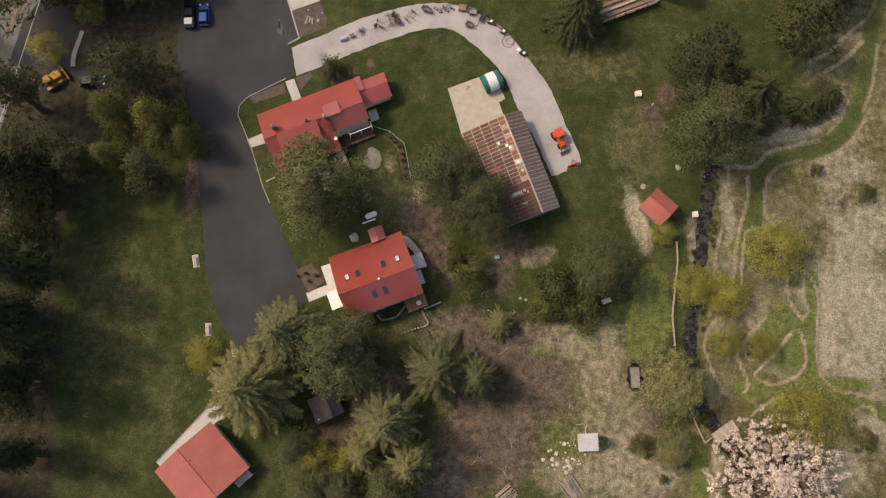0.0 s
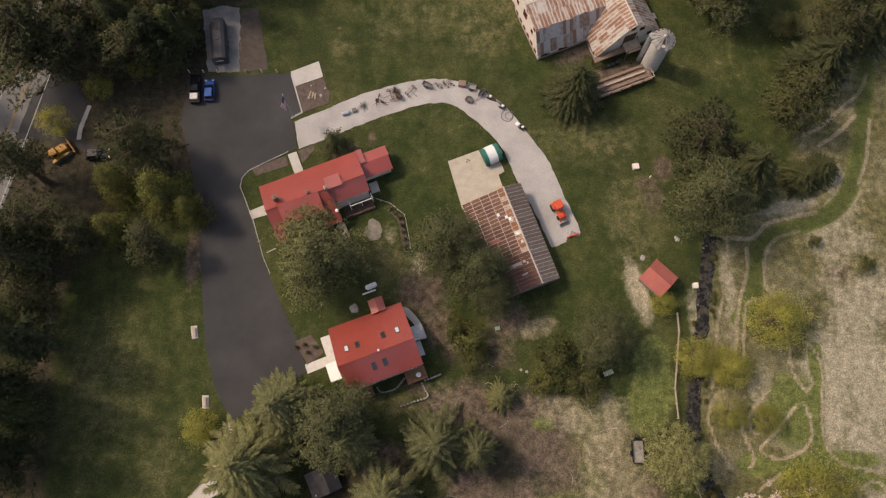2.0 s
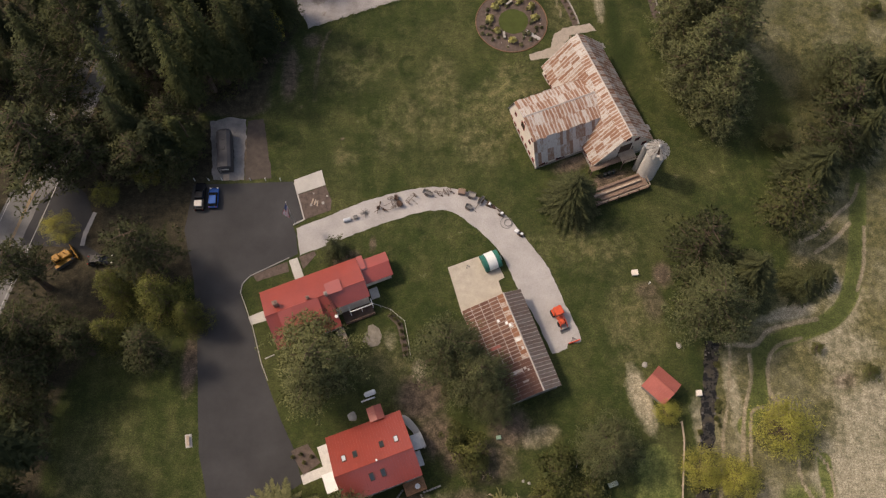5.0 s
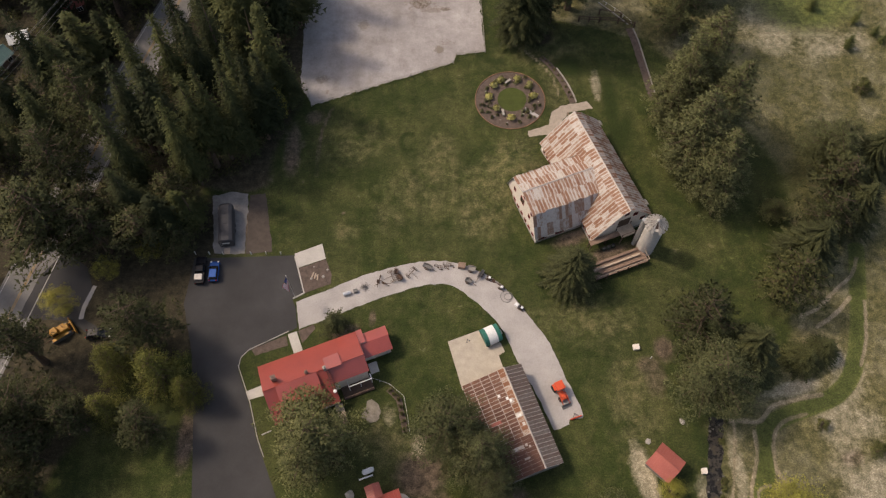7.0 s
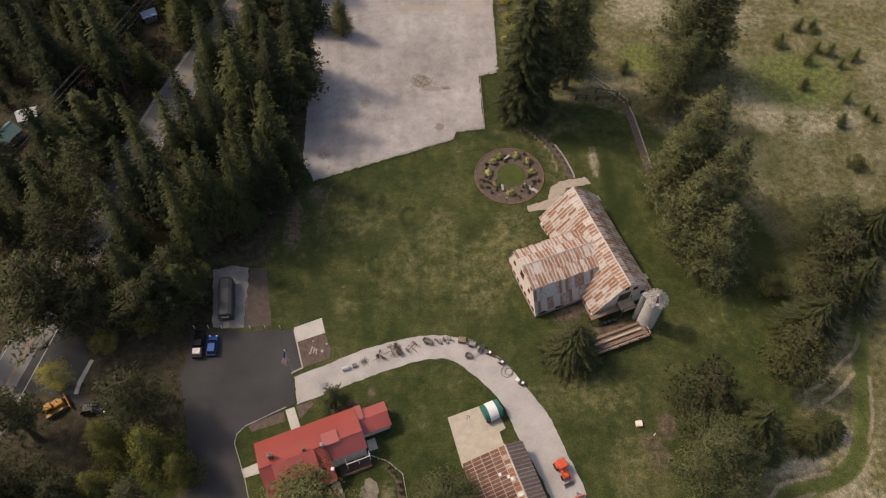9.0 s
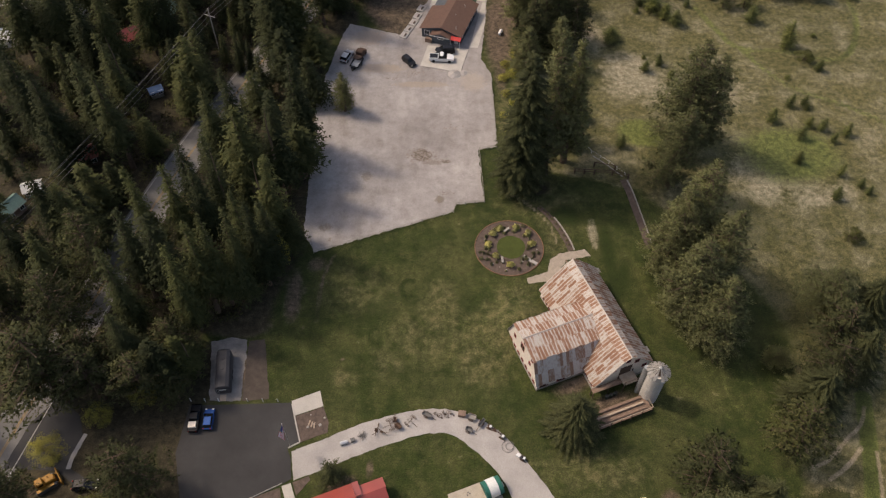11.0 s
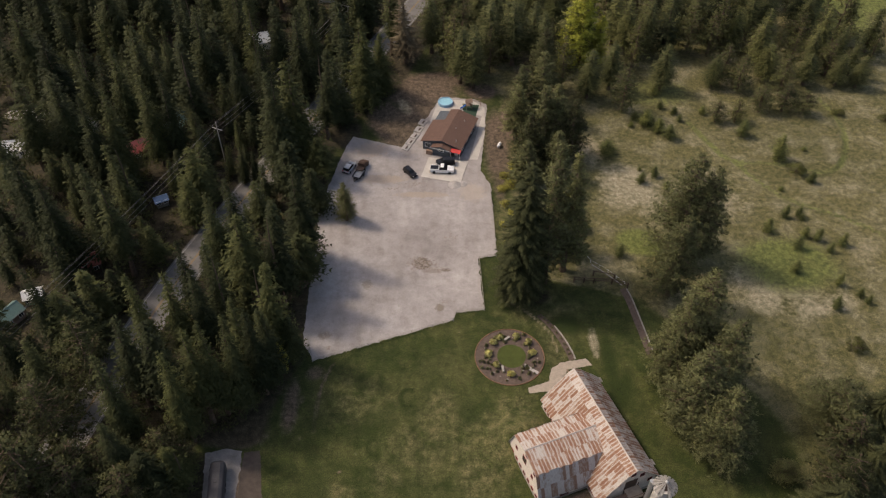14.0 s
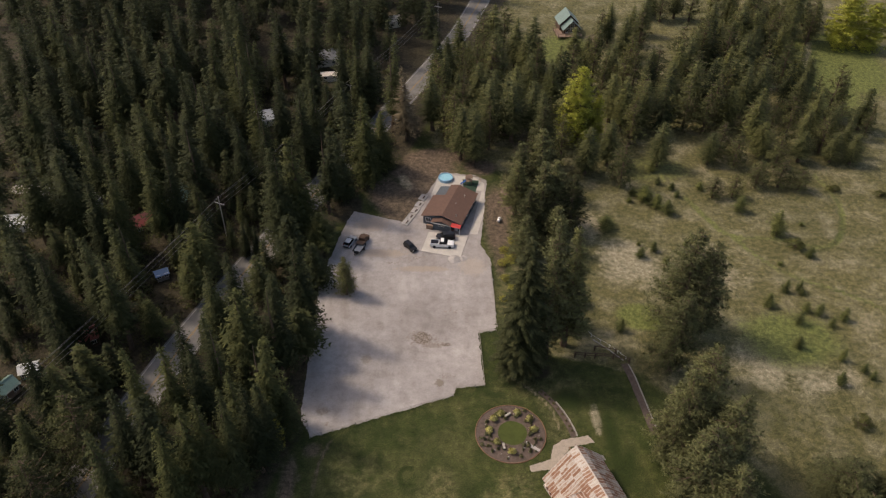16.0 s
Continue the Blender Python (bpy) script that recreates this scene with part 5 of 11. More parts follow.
plant(CEDARS, -50.6, 30.6, 11, 3.1, "trees by the road")
plant(CEDARS, -38.9, 33.5, 10, 3.0, "trees by the road")
plant(WOODPINES, -44.5, 28.6, 12, 4.3, "trees by the road")
plant(WOODPINES, -63.7, 39.5, 18, 4.9, "trees by the road")
plant(WOODPINES, -60.2, 30.2, 17, 5.1, "trees by the road")
plant(WOODPINES, -54.9, 28.8, 13, 3.9, "trees by the road")
plant(WOODPINES, -63.2, 59.2, 22, 8.2, "trees by the road")
plant(WOODPINES, -57.1, 59.4, 16, 5.4, "trees by the road")
plant(SPRUCES, -46.6, 61.3, 15, 4.4, "trees by the road")
plant(SPRUCES, -42.1, 63.9, 12, 3.6, "trees by the road")
plant(SPRUCES, -51.4, 64.5, 18, 4.4, "trees by the road")
plant(LEAFY, -49.6, 58.9, 5, 2.5, "trees by the road")
plant(LEAFY, -62.6, 49.0, 5, 2.9, "trees by the road")
plant(LEAFY, -56.1, 55.2, 5, 2.4, "trees by the road")
plant(WOODPINES, -62.0, 24.8, 18, 5.4, "trees by the road")
plant(SPRUCES, -59.8, 13.1, 22, 4.4, "trees by the road")
plant(WOODPINES, -61.2, 19.4, 14, 4.0, "trees by the road")
plant(SPRUCES, -61.6, 3.0, 20, 4.4, "trees by the road")
plant(WOODPINES, -60.9, -4.8, 15, 4.0, "trees by the road")
plant(SPRUCES, -60.7, -13.7, 20, 3.8, "trees by the road")
plant(LEAFY, -36.2, 1.1, 3, 2.9, "trees by the road")
# woods by the parking area
plant(WOODPINES, -60.4, 80.7, 24, 4.7, "woods by the parking area")
plant(WOODPINES, -63.6, 69.7, 22, 5.7, "woods by the parking area")
plant(WOODPINES, -63.0, 59.8, 21, 5.9, "woods by the parking area")
plant(WOODPINES, -57.9, 63.4, 15, 4.9, "woods by the parking area")
plant(WOODPINES, -45.8, 67.3, 12, 4.6, "woods by the parking area")
plant(WOODPINES, -49.2, 59.4, 14, 5.2, "woods by the parking area")
plant(WOODPINES, -44.5, 59.6, 8, 3.6, "woods by the parking area")
plant(WOODPINES, 68.0, 70.0, 13, 5.2, "trees between the meadow and the barn")
plant(DARKFIRS, 75.1, 76.1, 12, 4.6, "trees between the meadow and the barn")
plant(DARKFIRS, 57.3, 39.7, 5, 3.0, "trees between the meadow and the barn")
plant(DARKFIRS, 60.6, 41.2, 5, 2.8, "trees between the meadow and the barn")
# tall trees of the western woods
plant(SPRUCES, -106.5, 177.3, 26, 6.0, "woods")
plant(SPRUCES, -95.1, 164.9, 26, 6.2, "woods")
plant(SPRUCES, -109.1, 195.9, 26, 5.2, "woods")
plant(SPRUCES, -107.8, 208.1, 26, 6.2, "woods")
plant(SPRUCES, -90.7, 194.3, 26, 6.2, "woods")
plant(SPRUCES, -89.4, 204.5, 26, 4.9, "woods")
plant(SPRUCES, -88.5, 217.5, 26, 5.1, "woods")
plant(SPRUCES, -78.6, 199.3, 26, 6.0, "woods")
plant(SPRUCES, -100.6, 225.4, 26, 6.2, "woods")
plant(SPRUCES, -84.4, 159.3, 26, 4.2, "woods")
plant(SPRUCES, -77.0, 158.5, 26, 4.5, "woods")
plant(SPRUCES, -74.9, 167.6, 26, 5.2, "woods")
plant(SPRUCES, -86.2, 146.7, 26, 6.1, "woods")
plant(SPRUCES, -95.1, 145.6, 26, 6.1, "woods")
plant(SPRUCES, -73.8, 141.2, 26, 4.7, "woods")
plant(SPRUCES, -67.9, 181.7, 26, 4.5, "woods")
plant(SPRUCES, -66.2, 186.3, 26, 4.0, "woods")
plant(SPRUCES, -61.5, 175.9, 26, 4.9, "woods")
plant(SPRUCES, -65.3, 202.8, 26, 4.9, "woods")
plant(SPRUCES, -60.6, 158.5, 26, 5.4, "woods")
plant(SPRUCES, -62.9, 211.8, 26, 5.1, "woods")
plant(SPRUCES, -67.7, 167.6, 26, 4.2, "woods")
plant(SPRUCES, -55.1, 192.7, 26, 4.2, "woods")
plant(SPRUCES, -123.5, 225.4, 26, 5.2, "woods")
plant(SPRUCES, -117.7, 223.4, 26, 5.2, "woods")
plant(SPRUCES, -81.5, 221.4, 26, 5.2, "woods")
plant(SPRUCES, -119.0, 204.5, 26, 5.4, "woods")
plant(SPRUCES, -100.3, 204.5, 26, 4.4, "woods")
plant(SPRUCES, -77.9, 139.1, 26, 4.2, "woods")
plant(SPRUCES, -67.3, 147.8, 26, 4.4, "woods")
plant(SPRUCES, -62.9, 147.8, 26, 3.9, "woods")
plant(SPRUCES, -49.8, 221.4, 26, 4.5, "woods")
plant(SPRUCES, -43.2, 219.4, 26, 4.5, "woods")
plant(SPRUCES, -56.6, 208.1, 26, 4.9, "woods")
plant(SPRUCES, -57.2, 195.9, 26, 4.2, "woods")
plant(SPRUCES, -43.6, 181.7, 26, 4.5, "woods")
plant(SPRUCES, -48.7, 178.8, 26, 4.0, "woods")
plant(SPRUCES, -29.3, 158.5, 26, 4.5, "woods")
plant(SPRUCES, -34.6, 149.3, 28, 6.2, "woods")
plant(SPRUCES, -37.7, 145.8, 28, 6.2, "woods")
plant(SPRUCES, -26.5, 164.0, 20, 4.7, "woods")
plant(SPRUCES, -21.0, 171.7, 26, 5.8, "woods")
plant(SPRUCES, -19.7, 176.4, 16, 5.1, "woods")
plant(SPRUCES, -17.3, 178.7, 18, 4.5, "woods")
plant(SPRUCES, -30.0, 208.8, 24, 4.4, "woods")
plant(SPRUCES, -25.2, 204.5, 26, 3.9, "woods")
plant(SPRUCES, -22.7, 208.1, 26, 4.4, "woods")
plant(SPRUCES, -15.3, 197.7, 30, 4.2, "woods")
plant(SPRUCES, -2.3, 220.0, 24, 4.4, "woods")
plant(SPRUCES, 0.2, 230.1, 14, 4.9, "woods")
plant(SPRUCES, -34.3, 181.7, 26, 4.0, "woods")
plant(SPRUCES, -37.0, 175.9, 26, 4.4, "woods")
plant(SPRUCES, -49.6, 162.3, 26, 4.2, "woods")
plant(SPRUCES, -44.1, 164.9, 26, 4.2, "woods")
plant(SPRUCES, -44.5, 109.1, 26, 4.4, "woods")
plant(SPRUCES, -40.7, 113.1, 26, 4.4, "woods")
plant(SPRUCES, -32.2, 103.7, 26, 4.9, "woods")
plant(SPRUCES, -37.4, 102.3, 26, 4.9, "woods")
plant(SPRUCES, -46.3, 95.9, 26, 3.4, "woods")
plant(SPRUCES, -40.2, 94.6, 26, 3.4, "woods")
plant(SPRUCES, -46.7, 88.5, 26, 3.4, "woods")
plant(SPRUCES, -42.8, 89.7, 26, 3.4, "woods")
plant(SPRUCES, -52.8, 88.7, 26, 3.4, "woods")
plant(SPRUCES, -66.4, 89.1, 20, 5.8, "woods")
plant(SPRUCES, -52.4, 79.3, 26, 3.4, "woods")
plant(SPRUCES, -47.7, 78.2, 26, 4.5, "woods")
plant(SPRUCES, -52.8, 71.3, 26, 3.5, "woods")
plant(SPRUCES, -40.8, 76.5, 26, 3.4, "woods")
plant(SPRUCES, -35.5, 79.8, 26, 3.4, "woods")
plant(SPRUCES, -32.2, 82.6, 24, 3.5, "woods")
plant(SPRUCES, -30.9, 86.3, 20, 3.4, "woods")
plant(SPRUCES, -28.9, 90.8, 12, 3.5, "woods")
plant(SPRUCES, -34.9, 84.6, 24, 3.4, "woods")
plant(SPRUCES, -28.9, 109.4, 14, 5.4, "woods")
plant(SPRUCES, -32.4, 91.3, 26, 4.5, "woods")
plant(SPRUCES, -38.4, 78.2, 26, 3.4, "woods")
plant(SPRUCES, -43.2, 72.8, 26, 3.5, "woods")
plant(SPRUCES, -70.4, 90.0, 26, 3.9, "woods")
plant(SPRUCES, -68.7, 78.5, 20, 4.7, "woods")
plant(SPRUCES, -76.1, 111.5, 26, 4.7, "woods")
plant(SPRUCES, -83.0, 118.1, 26, 4.9, "woods")
plant(SPRUCES, -70.5, 116.4, 26, 4.5, "woods")
plant(SPRUCES, -64.5, 111.5, 26, 4.0, "woods")
plant(SPRUCES, -66.5, 126.0, 24, 3.7, "woods")
plant(SPRUCES, -29.3, 131.5, 12, 4.7, "woods")
plant(SPRUCES, -29.5, 143.5, 12, 4.9, "woods")
plant(SPRUCES, -29.5, 116.4, 26, 4.9, "woods")
plant(SPRUCES, -46.5, 141.4, 11, 1.8, "woods")
plant(SPRUCES, -43.9, 141.0, 10, 1.7, "woods")
plant(LARCHES, -48.3, 93.0, 17, 2.9, "woods")
# pines by the gravel lot
plant(TALLFIRS, 15.3, 107.0, 34.0, 5.4, "pines by the gravel lot")
plant(TALLPINES[1:], 20.6, 110.5, 36.25, 5.4, "pines by the gravel lot")
plant(TALLPINES[1:], 25.0, 114.0, 31.0, 4.8, "pines by the gravel lot")
plant(BIGPINES, 23.2, 121.5, 17, 4.2, "pines by the gravel lot")
plant(TALLPINES, 19.8, 147.5, 16, 4.6, "pines by the gravel lot")
plant(TALLPINES[1:], 17.6, 158.5, 16, 3.9, "pines by the gravel lot")
plant(TALLPINES, 18.6, 141.5, 13, 3.8, "pines by the gravel lot")
plant(TALLPINES[1:], 23.2, 152.5, 20, 4.6, "pines by the gravel lot")
plant(TALLPINES[1:], 26.5, 154.5, 19, 4.4, "pines by the gravel lot")
plant(TALLPINES, 30.5, 152.0, 17, 4.4, "pines by the gravel lot")
plant(TALLPINES, 26.0, 145.0, 13, 4.0, "pines by the gravel lot")
plant(TALLPINES[1:], 24.0, 167.0, 20, 4.6, "pines by the gravel lot")
plant(TALLPINES, 19.0, 165.5, 17, 4.0, "pines by the gravel lot")
plant(TALLPINES, 25.0, 176.5, 21, 4.8, "pines by the gravel lot")
plant(WOODPINES, 28.0, 117.9, 6, 2.4, "pines by the gravel lot")
for x, y, h, r in ((14.2, 144.0, 1.3, 1.5), (13.4, 139.5, 1.1, 1.3), (15.6, 140.6, 1.6, 1.8), (14.0, 134.2, 1.2, 1.4), (15.8, 131.0, 1.5, 1.6), (13.2, 127.5, 0.9, 1.1), (16.5, 147.5, 1.4, 1.6), (14.4, 122.5, 1.0, 1.3)):
    plant(LEAFY, x, y, h, r, "pines by the gravel lot", "low fresh green shrub beside the gravel lot")
plant(BIGPINES, -21.8, 128.8, 11, 2.6, "pines by the gravel lot")
plant(LARCHES, -11.1, 193.2, 23, 6.6, "pines by the gravel lot")
plant(POPLARS, 37.1, 192.1, 24, 5.7, "pines by the gravel lot")
plant(POPLARS, 42.2, 193.2, 15, 3.1, "pines by the gravel lot")
plant(LEAFY, -29.7, 86.9, 9, 1.4, "pines by the gravel lot")
# pines across the meadow
plant(FIELDPINES, 12.0, 193.5, 19, 4.8, "pines across the meadow")
plant(FIELDPINES, 49.2, 239.1, 15, 3.2, "pines across the meadow")
plant(FIELDPINES, 51.2, 223.7, 16, 4.1, "pines across the meadow")
plant(FIELDPINES, 64.3, 246.9, 17, 4.4, "pines across the meadow")
plant(FIELDPINES, 58.3, 243.0, 16, 4.3, "pines across the meadow")
plant(FIELDPINES, 47.8, 217.0, 15, 3.6, "pines across the meadow")
plant(FIELDPINES, 58.5, 232.6, 15, 3.8, "pines across the meadow")
plant(FIELDPINES, 63.2, 222.5, 15, 3.7, "pines across the meadow")
plant(FIELDPINES, 52.4, 254.5, 13, 3.2, "pines across the meadow")
plant(FIELDPINES, 24.1, 226.9, 17, 4.6, "pines across the meadow")
plant(FIELDPINES, 19.3, 250.1, 17, 4.9, "pines across the meadow")
plant(FIELDPINES, 42.0, 241.5, 13, 4.4, "pines across the meadow")
plant(FIELDPINES, 24.7, 215.7, 16, 4.4, "pines across the meadow")
plant(FIELDPINES, 56.3, 259.4, 14, 3.7, "pines across the meadow")
plant(FIELDPINES, 89.3, 252.9, 17, 4.9, "pines across the meadow")
plant(FIELDPINES, 98.3, 250.8, 16, 4.9, "pines across the meadow")
plant(FIELDPINES, 97.7, 236.5, 16, 4.7, "pines across the meadow")
plant(FIELDPINES, 2.2, 188.1, 19, 4.7, "pines across the meadow")
plant(FIELDPINES, 7.6, 181.0, 18, 4.2, "pines across the meadow")
plant(FIELDPINES, -2.4, 209.1, 19, 5.0, "pines across the meadow")
plant(FIELDPINES, 5.0, 218.6, 18, 4.8, "pines across the meadow")
plant(FIELDPINES, 20.0, 202.6, 19, 4.9, "pines across the meadow")
plant(FIELDPINES, 15.3, 224.6, 18, 4.9, "pines across the meadow")
plant(FIELDPINES, 27.4, 236.0, 19, 5.5, "pines across the meadow")
plant(FIELDPINES, 22.1, 236.9, 18, 5.2, "pines across the meadow")
plant(FIELDPINES, 14.6, 247.9, 16, 4.9, "pines across the meadow")
plant(FIELDPINES, 9.8, 210.0, 16, 4.7, "pines across the meadow")
plant(FIELDPINES, 39.0, 224.4, 15, 4.9, "pines across the meadow")
plant(FIELDPINES, 31.1, 180.8, 16, 4.2, "pines across the meadow")
plant(FIELDPINES, 26.6, 190.0, 18, 4.3, "pines across the meadow")
plant(FIELDPINES, 37.6, 176.9, 15, 4.6, "pines across the meadow")
plant(FIELDPINES, 44.0, 180.9, 14, 4.0, "pines across the meadow")
plant(FIELDPINES, 46.0, 170.5, 15, 4.4, "pines across the meadow")
plant(FIELDPINES, 57.4, 203.3, 16, 5.0, "pines across the meadow")
plant(FIELDPINES, 52.2, 192.1, 15, 4.4, "pines across the meadow")
plant(FIELDPINES, 48.1, 203.8, 16, 4.6, "pines across the meadow")
plant(FIELDPINES, 53.4, 216.2, 16, 4.8, "pines across the meadow")
plant(FIELDPINES, 57.9, 180.9, 14, 4.3, "pines across the meadow")
plant(FIELDPINES, 69.0, 200.1, 16, 4.9, "pines across the meadow")
plant(FIELDPINES, 66.4, 211.0, 16, 5.2, "pines across the meadow")
plant(FIELDPINES, 64.6, 222.0, 16, 4.9, "pines across the meadow")
plant(FIELDPINES, 76.8, 240.4, 15, 4.8, "pines across the meadow")
plant(FIELDPINES, 84.9, 243.9, 16, 5.6, "pines across the meadow")
plant(FIELDPINES, 75.6, 218.4, 16, 5.3, "pines across the meadow")
plant(FIELDPINES, 80.5, 214.8, 16, 5.2, "pines across the meadow")
plant(FIELDPINES, 89.8, 235.5, 16, 5.5, "pines across the meadow")
plant(FIELDPINES, 89.4, 216.6, 15, 5.3, "pines across the meadow")
plant(FIELDPINES, 81.5, 201.4, 14, 4.6, "pines across the meadow")
plant(FIELDPINES, 74.3, 198.1, 14, 4.6, "pines across the meadow")
plant(FIELDPINES, 100.6, 227.8, 12, 5.0, "pines across the meadow")
plant(FIELDPINES, 102.8, 249.6, 15, 5.4, "pines across the meadow")
plant(FIELDPINES, 99.5, 254.1, 15, 5.4, "pines across the meadow")
plant(FIELDPINES, 111.8, 254.4, 15, 5.4, "pines across the meadow")
plant(FIELDPINES, 112.9, 225.1, 11, 4.6, "pines across the meadow")
plant(FIELDPINES, 100.9, 203.3, 11, 4.7, "pines across the meadow")
plant(FIELDPINES, 105.5, 210.8, 11, 4.4, "pines across the meadow")
plant(FIELDPINES, 111.3, 197.2, 12, 4.9, "pines across the meadow")
plant(FIELDPINES, 104.8, 188.4, 11, 4.4, "pines across the meadow")
plant(FIELDPINES, 111.3, 182.9, 9.8, 3.6, "pines across the meadow")
plant(FIELDPINES, 106.0, 183.7, 9.8, 3.6, "pines across the meadow")
plant(FIELDPINES, 75.9, 185.8, 11.2, 4.1, "pines across the meadow")
plant(FIELDPINES, 72.0, 182.6, 9.8, 3.6, "pines across the meadow")
plant(FIELDPINES, 86.9, 196.6, 11, 4.6, "pines across the meadow")
plant(FIELDPINES, 86.9, 186.3, 11, 4.4, "pines across the meadow")
plant(FIELDPINES, 78.6, 180.4, 11.2, 4.0, "pines across the meadow")
plant(FIELDPINES, 89.9, 180.6, 11.2, 4.0, "pines across the meadow")
plant(FIELDPINES, 97.4, 183.8, 9.8, 4.0, "pines across the meadow")
plant(FIELDPINES, 88.1, 171.6, 8.4, 3.8, "pines across the meadow")
plant(FIELDPINES, 82.1, 171.5, 8.4, 3.8, "pines across the meadow")
plant(FIELDPINES, 93.0, 170.4, 7, 3.5, "pines across the meadow")
plant(FIELDPINES, 69.5, 166.7, 6.3, 3.1, "pines across the meadow")
plant(FIELDPINES, 74.6, 166.6, 7, 3.1, "pines across the meadow")
plant(FIELDPINES, 55.7, 256.4, 13, 3.6, "pines across the meadow")
plant(FIELDPINES, 63.0, 256.4, 14, 4, "pines across the meadow")
plant(FIELDPINES, 68.8, 263.1, 14, 4.2, "pines across the meadow")
plant(FIELDPINES, 77.5, 274.5, 13, 4.4, "pines across the meadow")
plant(FIELDPINES, 83.3, 277.4, 14, 4.6, "pines across the meadow")
plant(FIELDPINES, 88.3, 275.0, 13, 4.2, "pines across the meadow")
plant(FIELDPINES, 85.8, 253.3, 11, 3.6, "pines across the meadow")
plant(FIELDPINES, 94.3, 267.8, 14, 4.4, "pines across the meadow")
plant(FIELDPINES, 101.0, 271.6, 14, 4.6, "pines across the meadow")
plant(FIELDPINES, 45.8, 238.3, 11, 4.0, "pines across the meadow")
plant(FIELDPINES, 90.2, 247.7, 13, 4, "pines across the meadow")
plant(FIELDPINES, 100.0, 257.7, 14, 4.4, "pines across the meadow")
plant(FIELDPINES, 74.4, 277.4, 12, 4, "pines across the meadow")
plant(FIELDPINES, 106.8, 270.1, 14, 4.5, "pines across the meadow")
plant(POPLARS, 136.3, 257.0, 19, 7.5, "pines across the meadow")
plant(POPLARS, 144.7, 255.1, 16, 6.4, "pines across the meadow")
plant(FIELDPINES, 126.3, 259.3, 15, 4.6, "pines across the meadow")
# young pines in the meadow
plant(YOUNG, 74.8, 161.0, 5.2, 2.3, "young pines in the meadow")
plant(YOUNG, 51.5, 164.8, 5.2, 3.0, "young pines in the meadow")
plant(YOUNG, 56.4, 159.7, 4.5, 2.3, "young pines in the meadow")
plant(YOUNG, 54.1, 162.3, 3.9, 2.3, "young pines in the meadow")
plant(YOUNG, 39.7, 153.2, 3.9, 2.9, "young pines in the meadow")
plant(YOUNG, 81.2, 151.3, 7.8, 2.8, "young pines in the meadow")
plant(YOUNG, 66.9, 170.0, 2.6, 1.5, "young pines in the meadow")
plant(YOUNG, 59.5, 169.9, 2.6, 1.4, "young pines in the meadow")
plant(YOUNG, 56.3, 172.3, 2.6, 1.3, "young pines in the meadow")
plant(YOUNG, 47.4, 164.4, 1.8, 1.0, "young pines in the meadow")
plant(YOUNG, 60.2, 166.8, 2.4, 1.1, "young pines in the meadow")
plant(YOUNG, 46.7, 146.9, 1.2, 0.7, "young pines in the meadow")
plant(YOUNG, 58.1, 146.9, 2.2, 1.1, "young pines in the meadow")
plant(YOUNG, 52.3, 134.4, 2.4, 1.1, "young pines in the meadow")
plant(YOUNG, 88.7, 155.1, 1.2, 0.9, "young pines in the meadow")
plant(YOUNG, 80.3, 130.0, 1.8, 1.0, "young pines in the meadow")
plant(YOUNG, 78.6, 140.1, 1.2, 0.9, "young pines in the meadow")
plant(YOUNG, 55.9, 178.4, 3.2, 1.8, "young pines in the meadow")
plant(YOUNG, 48.7, 167.3, 2.6, 1.5, "young pines in the meadow")
plant(YOUNG, 46.2, 142.6, 3.4, 1.5, "young pines in the meadow")
plant(YOUNG, 49.9, 144.7, 3.4, 1.4, "young pines in the meadow")
plant(YOUNG, 51.8, 140.3, 2.6, 1.2, "young pines in the meadow")
plant(YOUNG, 71.6, 126.1, 3.9, 1.7, "young pines in the meadow")
plant(YOUNG, 76.7, 130.8, 3.9, 1.4, "young pines in the meadow")
plant(YOUNG, 79.9, 131.3, 3.4, 1.3, "young pines in the meadow")
plant(YOUNG, 76.5, 121.0, 3.9, 1.5, "young pines in the meadow")
plant(YOUNG, 79.2, 124.6, 3.1, 1.3, "young pines in the meadow")
plant(YOUNG, 81.7, 123.6, 3.9, 1.5, "young pines in the meadow")
plant(YOUNG, 83.2, 119.9, 3.1, 1.1, "young pines in the meadow")
plant(YOUNG, 86.6, 121.9, 3.9, 1.4, "young pines in the meadow")
plant(YOUNG, 81.8, 110.4, 3.9, 1.2, "young pines in the meadow")
plant(YOUNG, 86.5, 143.1, 3.4, 1.5, "young pines in the meadow")
plant(YOUNG, 37.5, 118.4, 3.9, 1.5, "young pines in the meadow")
plant(YOUNG, 30.2, 126.5, 3.9, 2.3, "young pines in the meadow")
plant(YOUNG, 85.1, 107.2, 3.1, 1.0, "young pines in the meadow")
plant(YOUNG, 86.1, 105.3, 2.6, 1.0, "young pines in the meadow")
plant(BUSHES, 102.4, 169.8, 1.6, 1.5, "young pines in the meadow")
plant(BUSHES, 84.0, 146.4, 2.5, 2.4, "young pines in the meadow")
plant(BUSHES, 113.3, 167.5, 1.6, 1.8, "young pines in the meadow")
plant(BUSHES, 79.6, 93.7, 2.5, 2.1, "young pines in the meadow")
plant(BUSHES, 101.3, 170.4, 1.2, 1.2, "young pines in the meadow")


# ---- the woods, filled in between the trees above ----
def off_road(x, y, gap):
    return min(math.hypot(x - a, y - b) for a, b in HIGHWAY) > gap


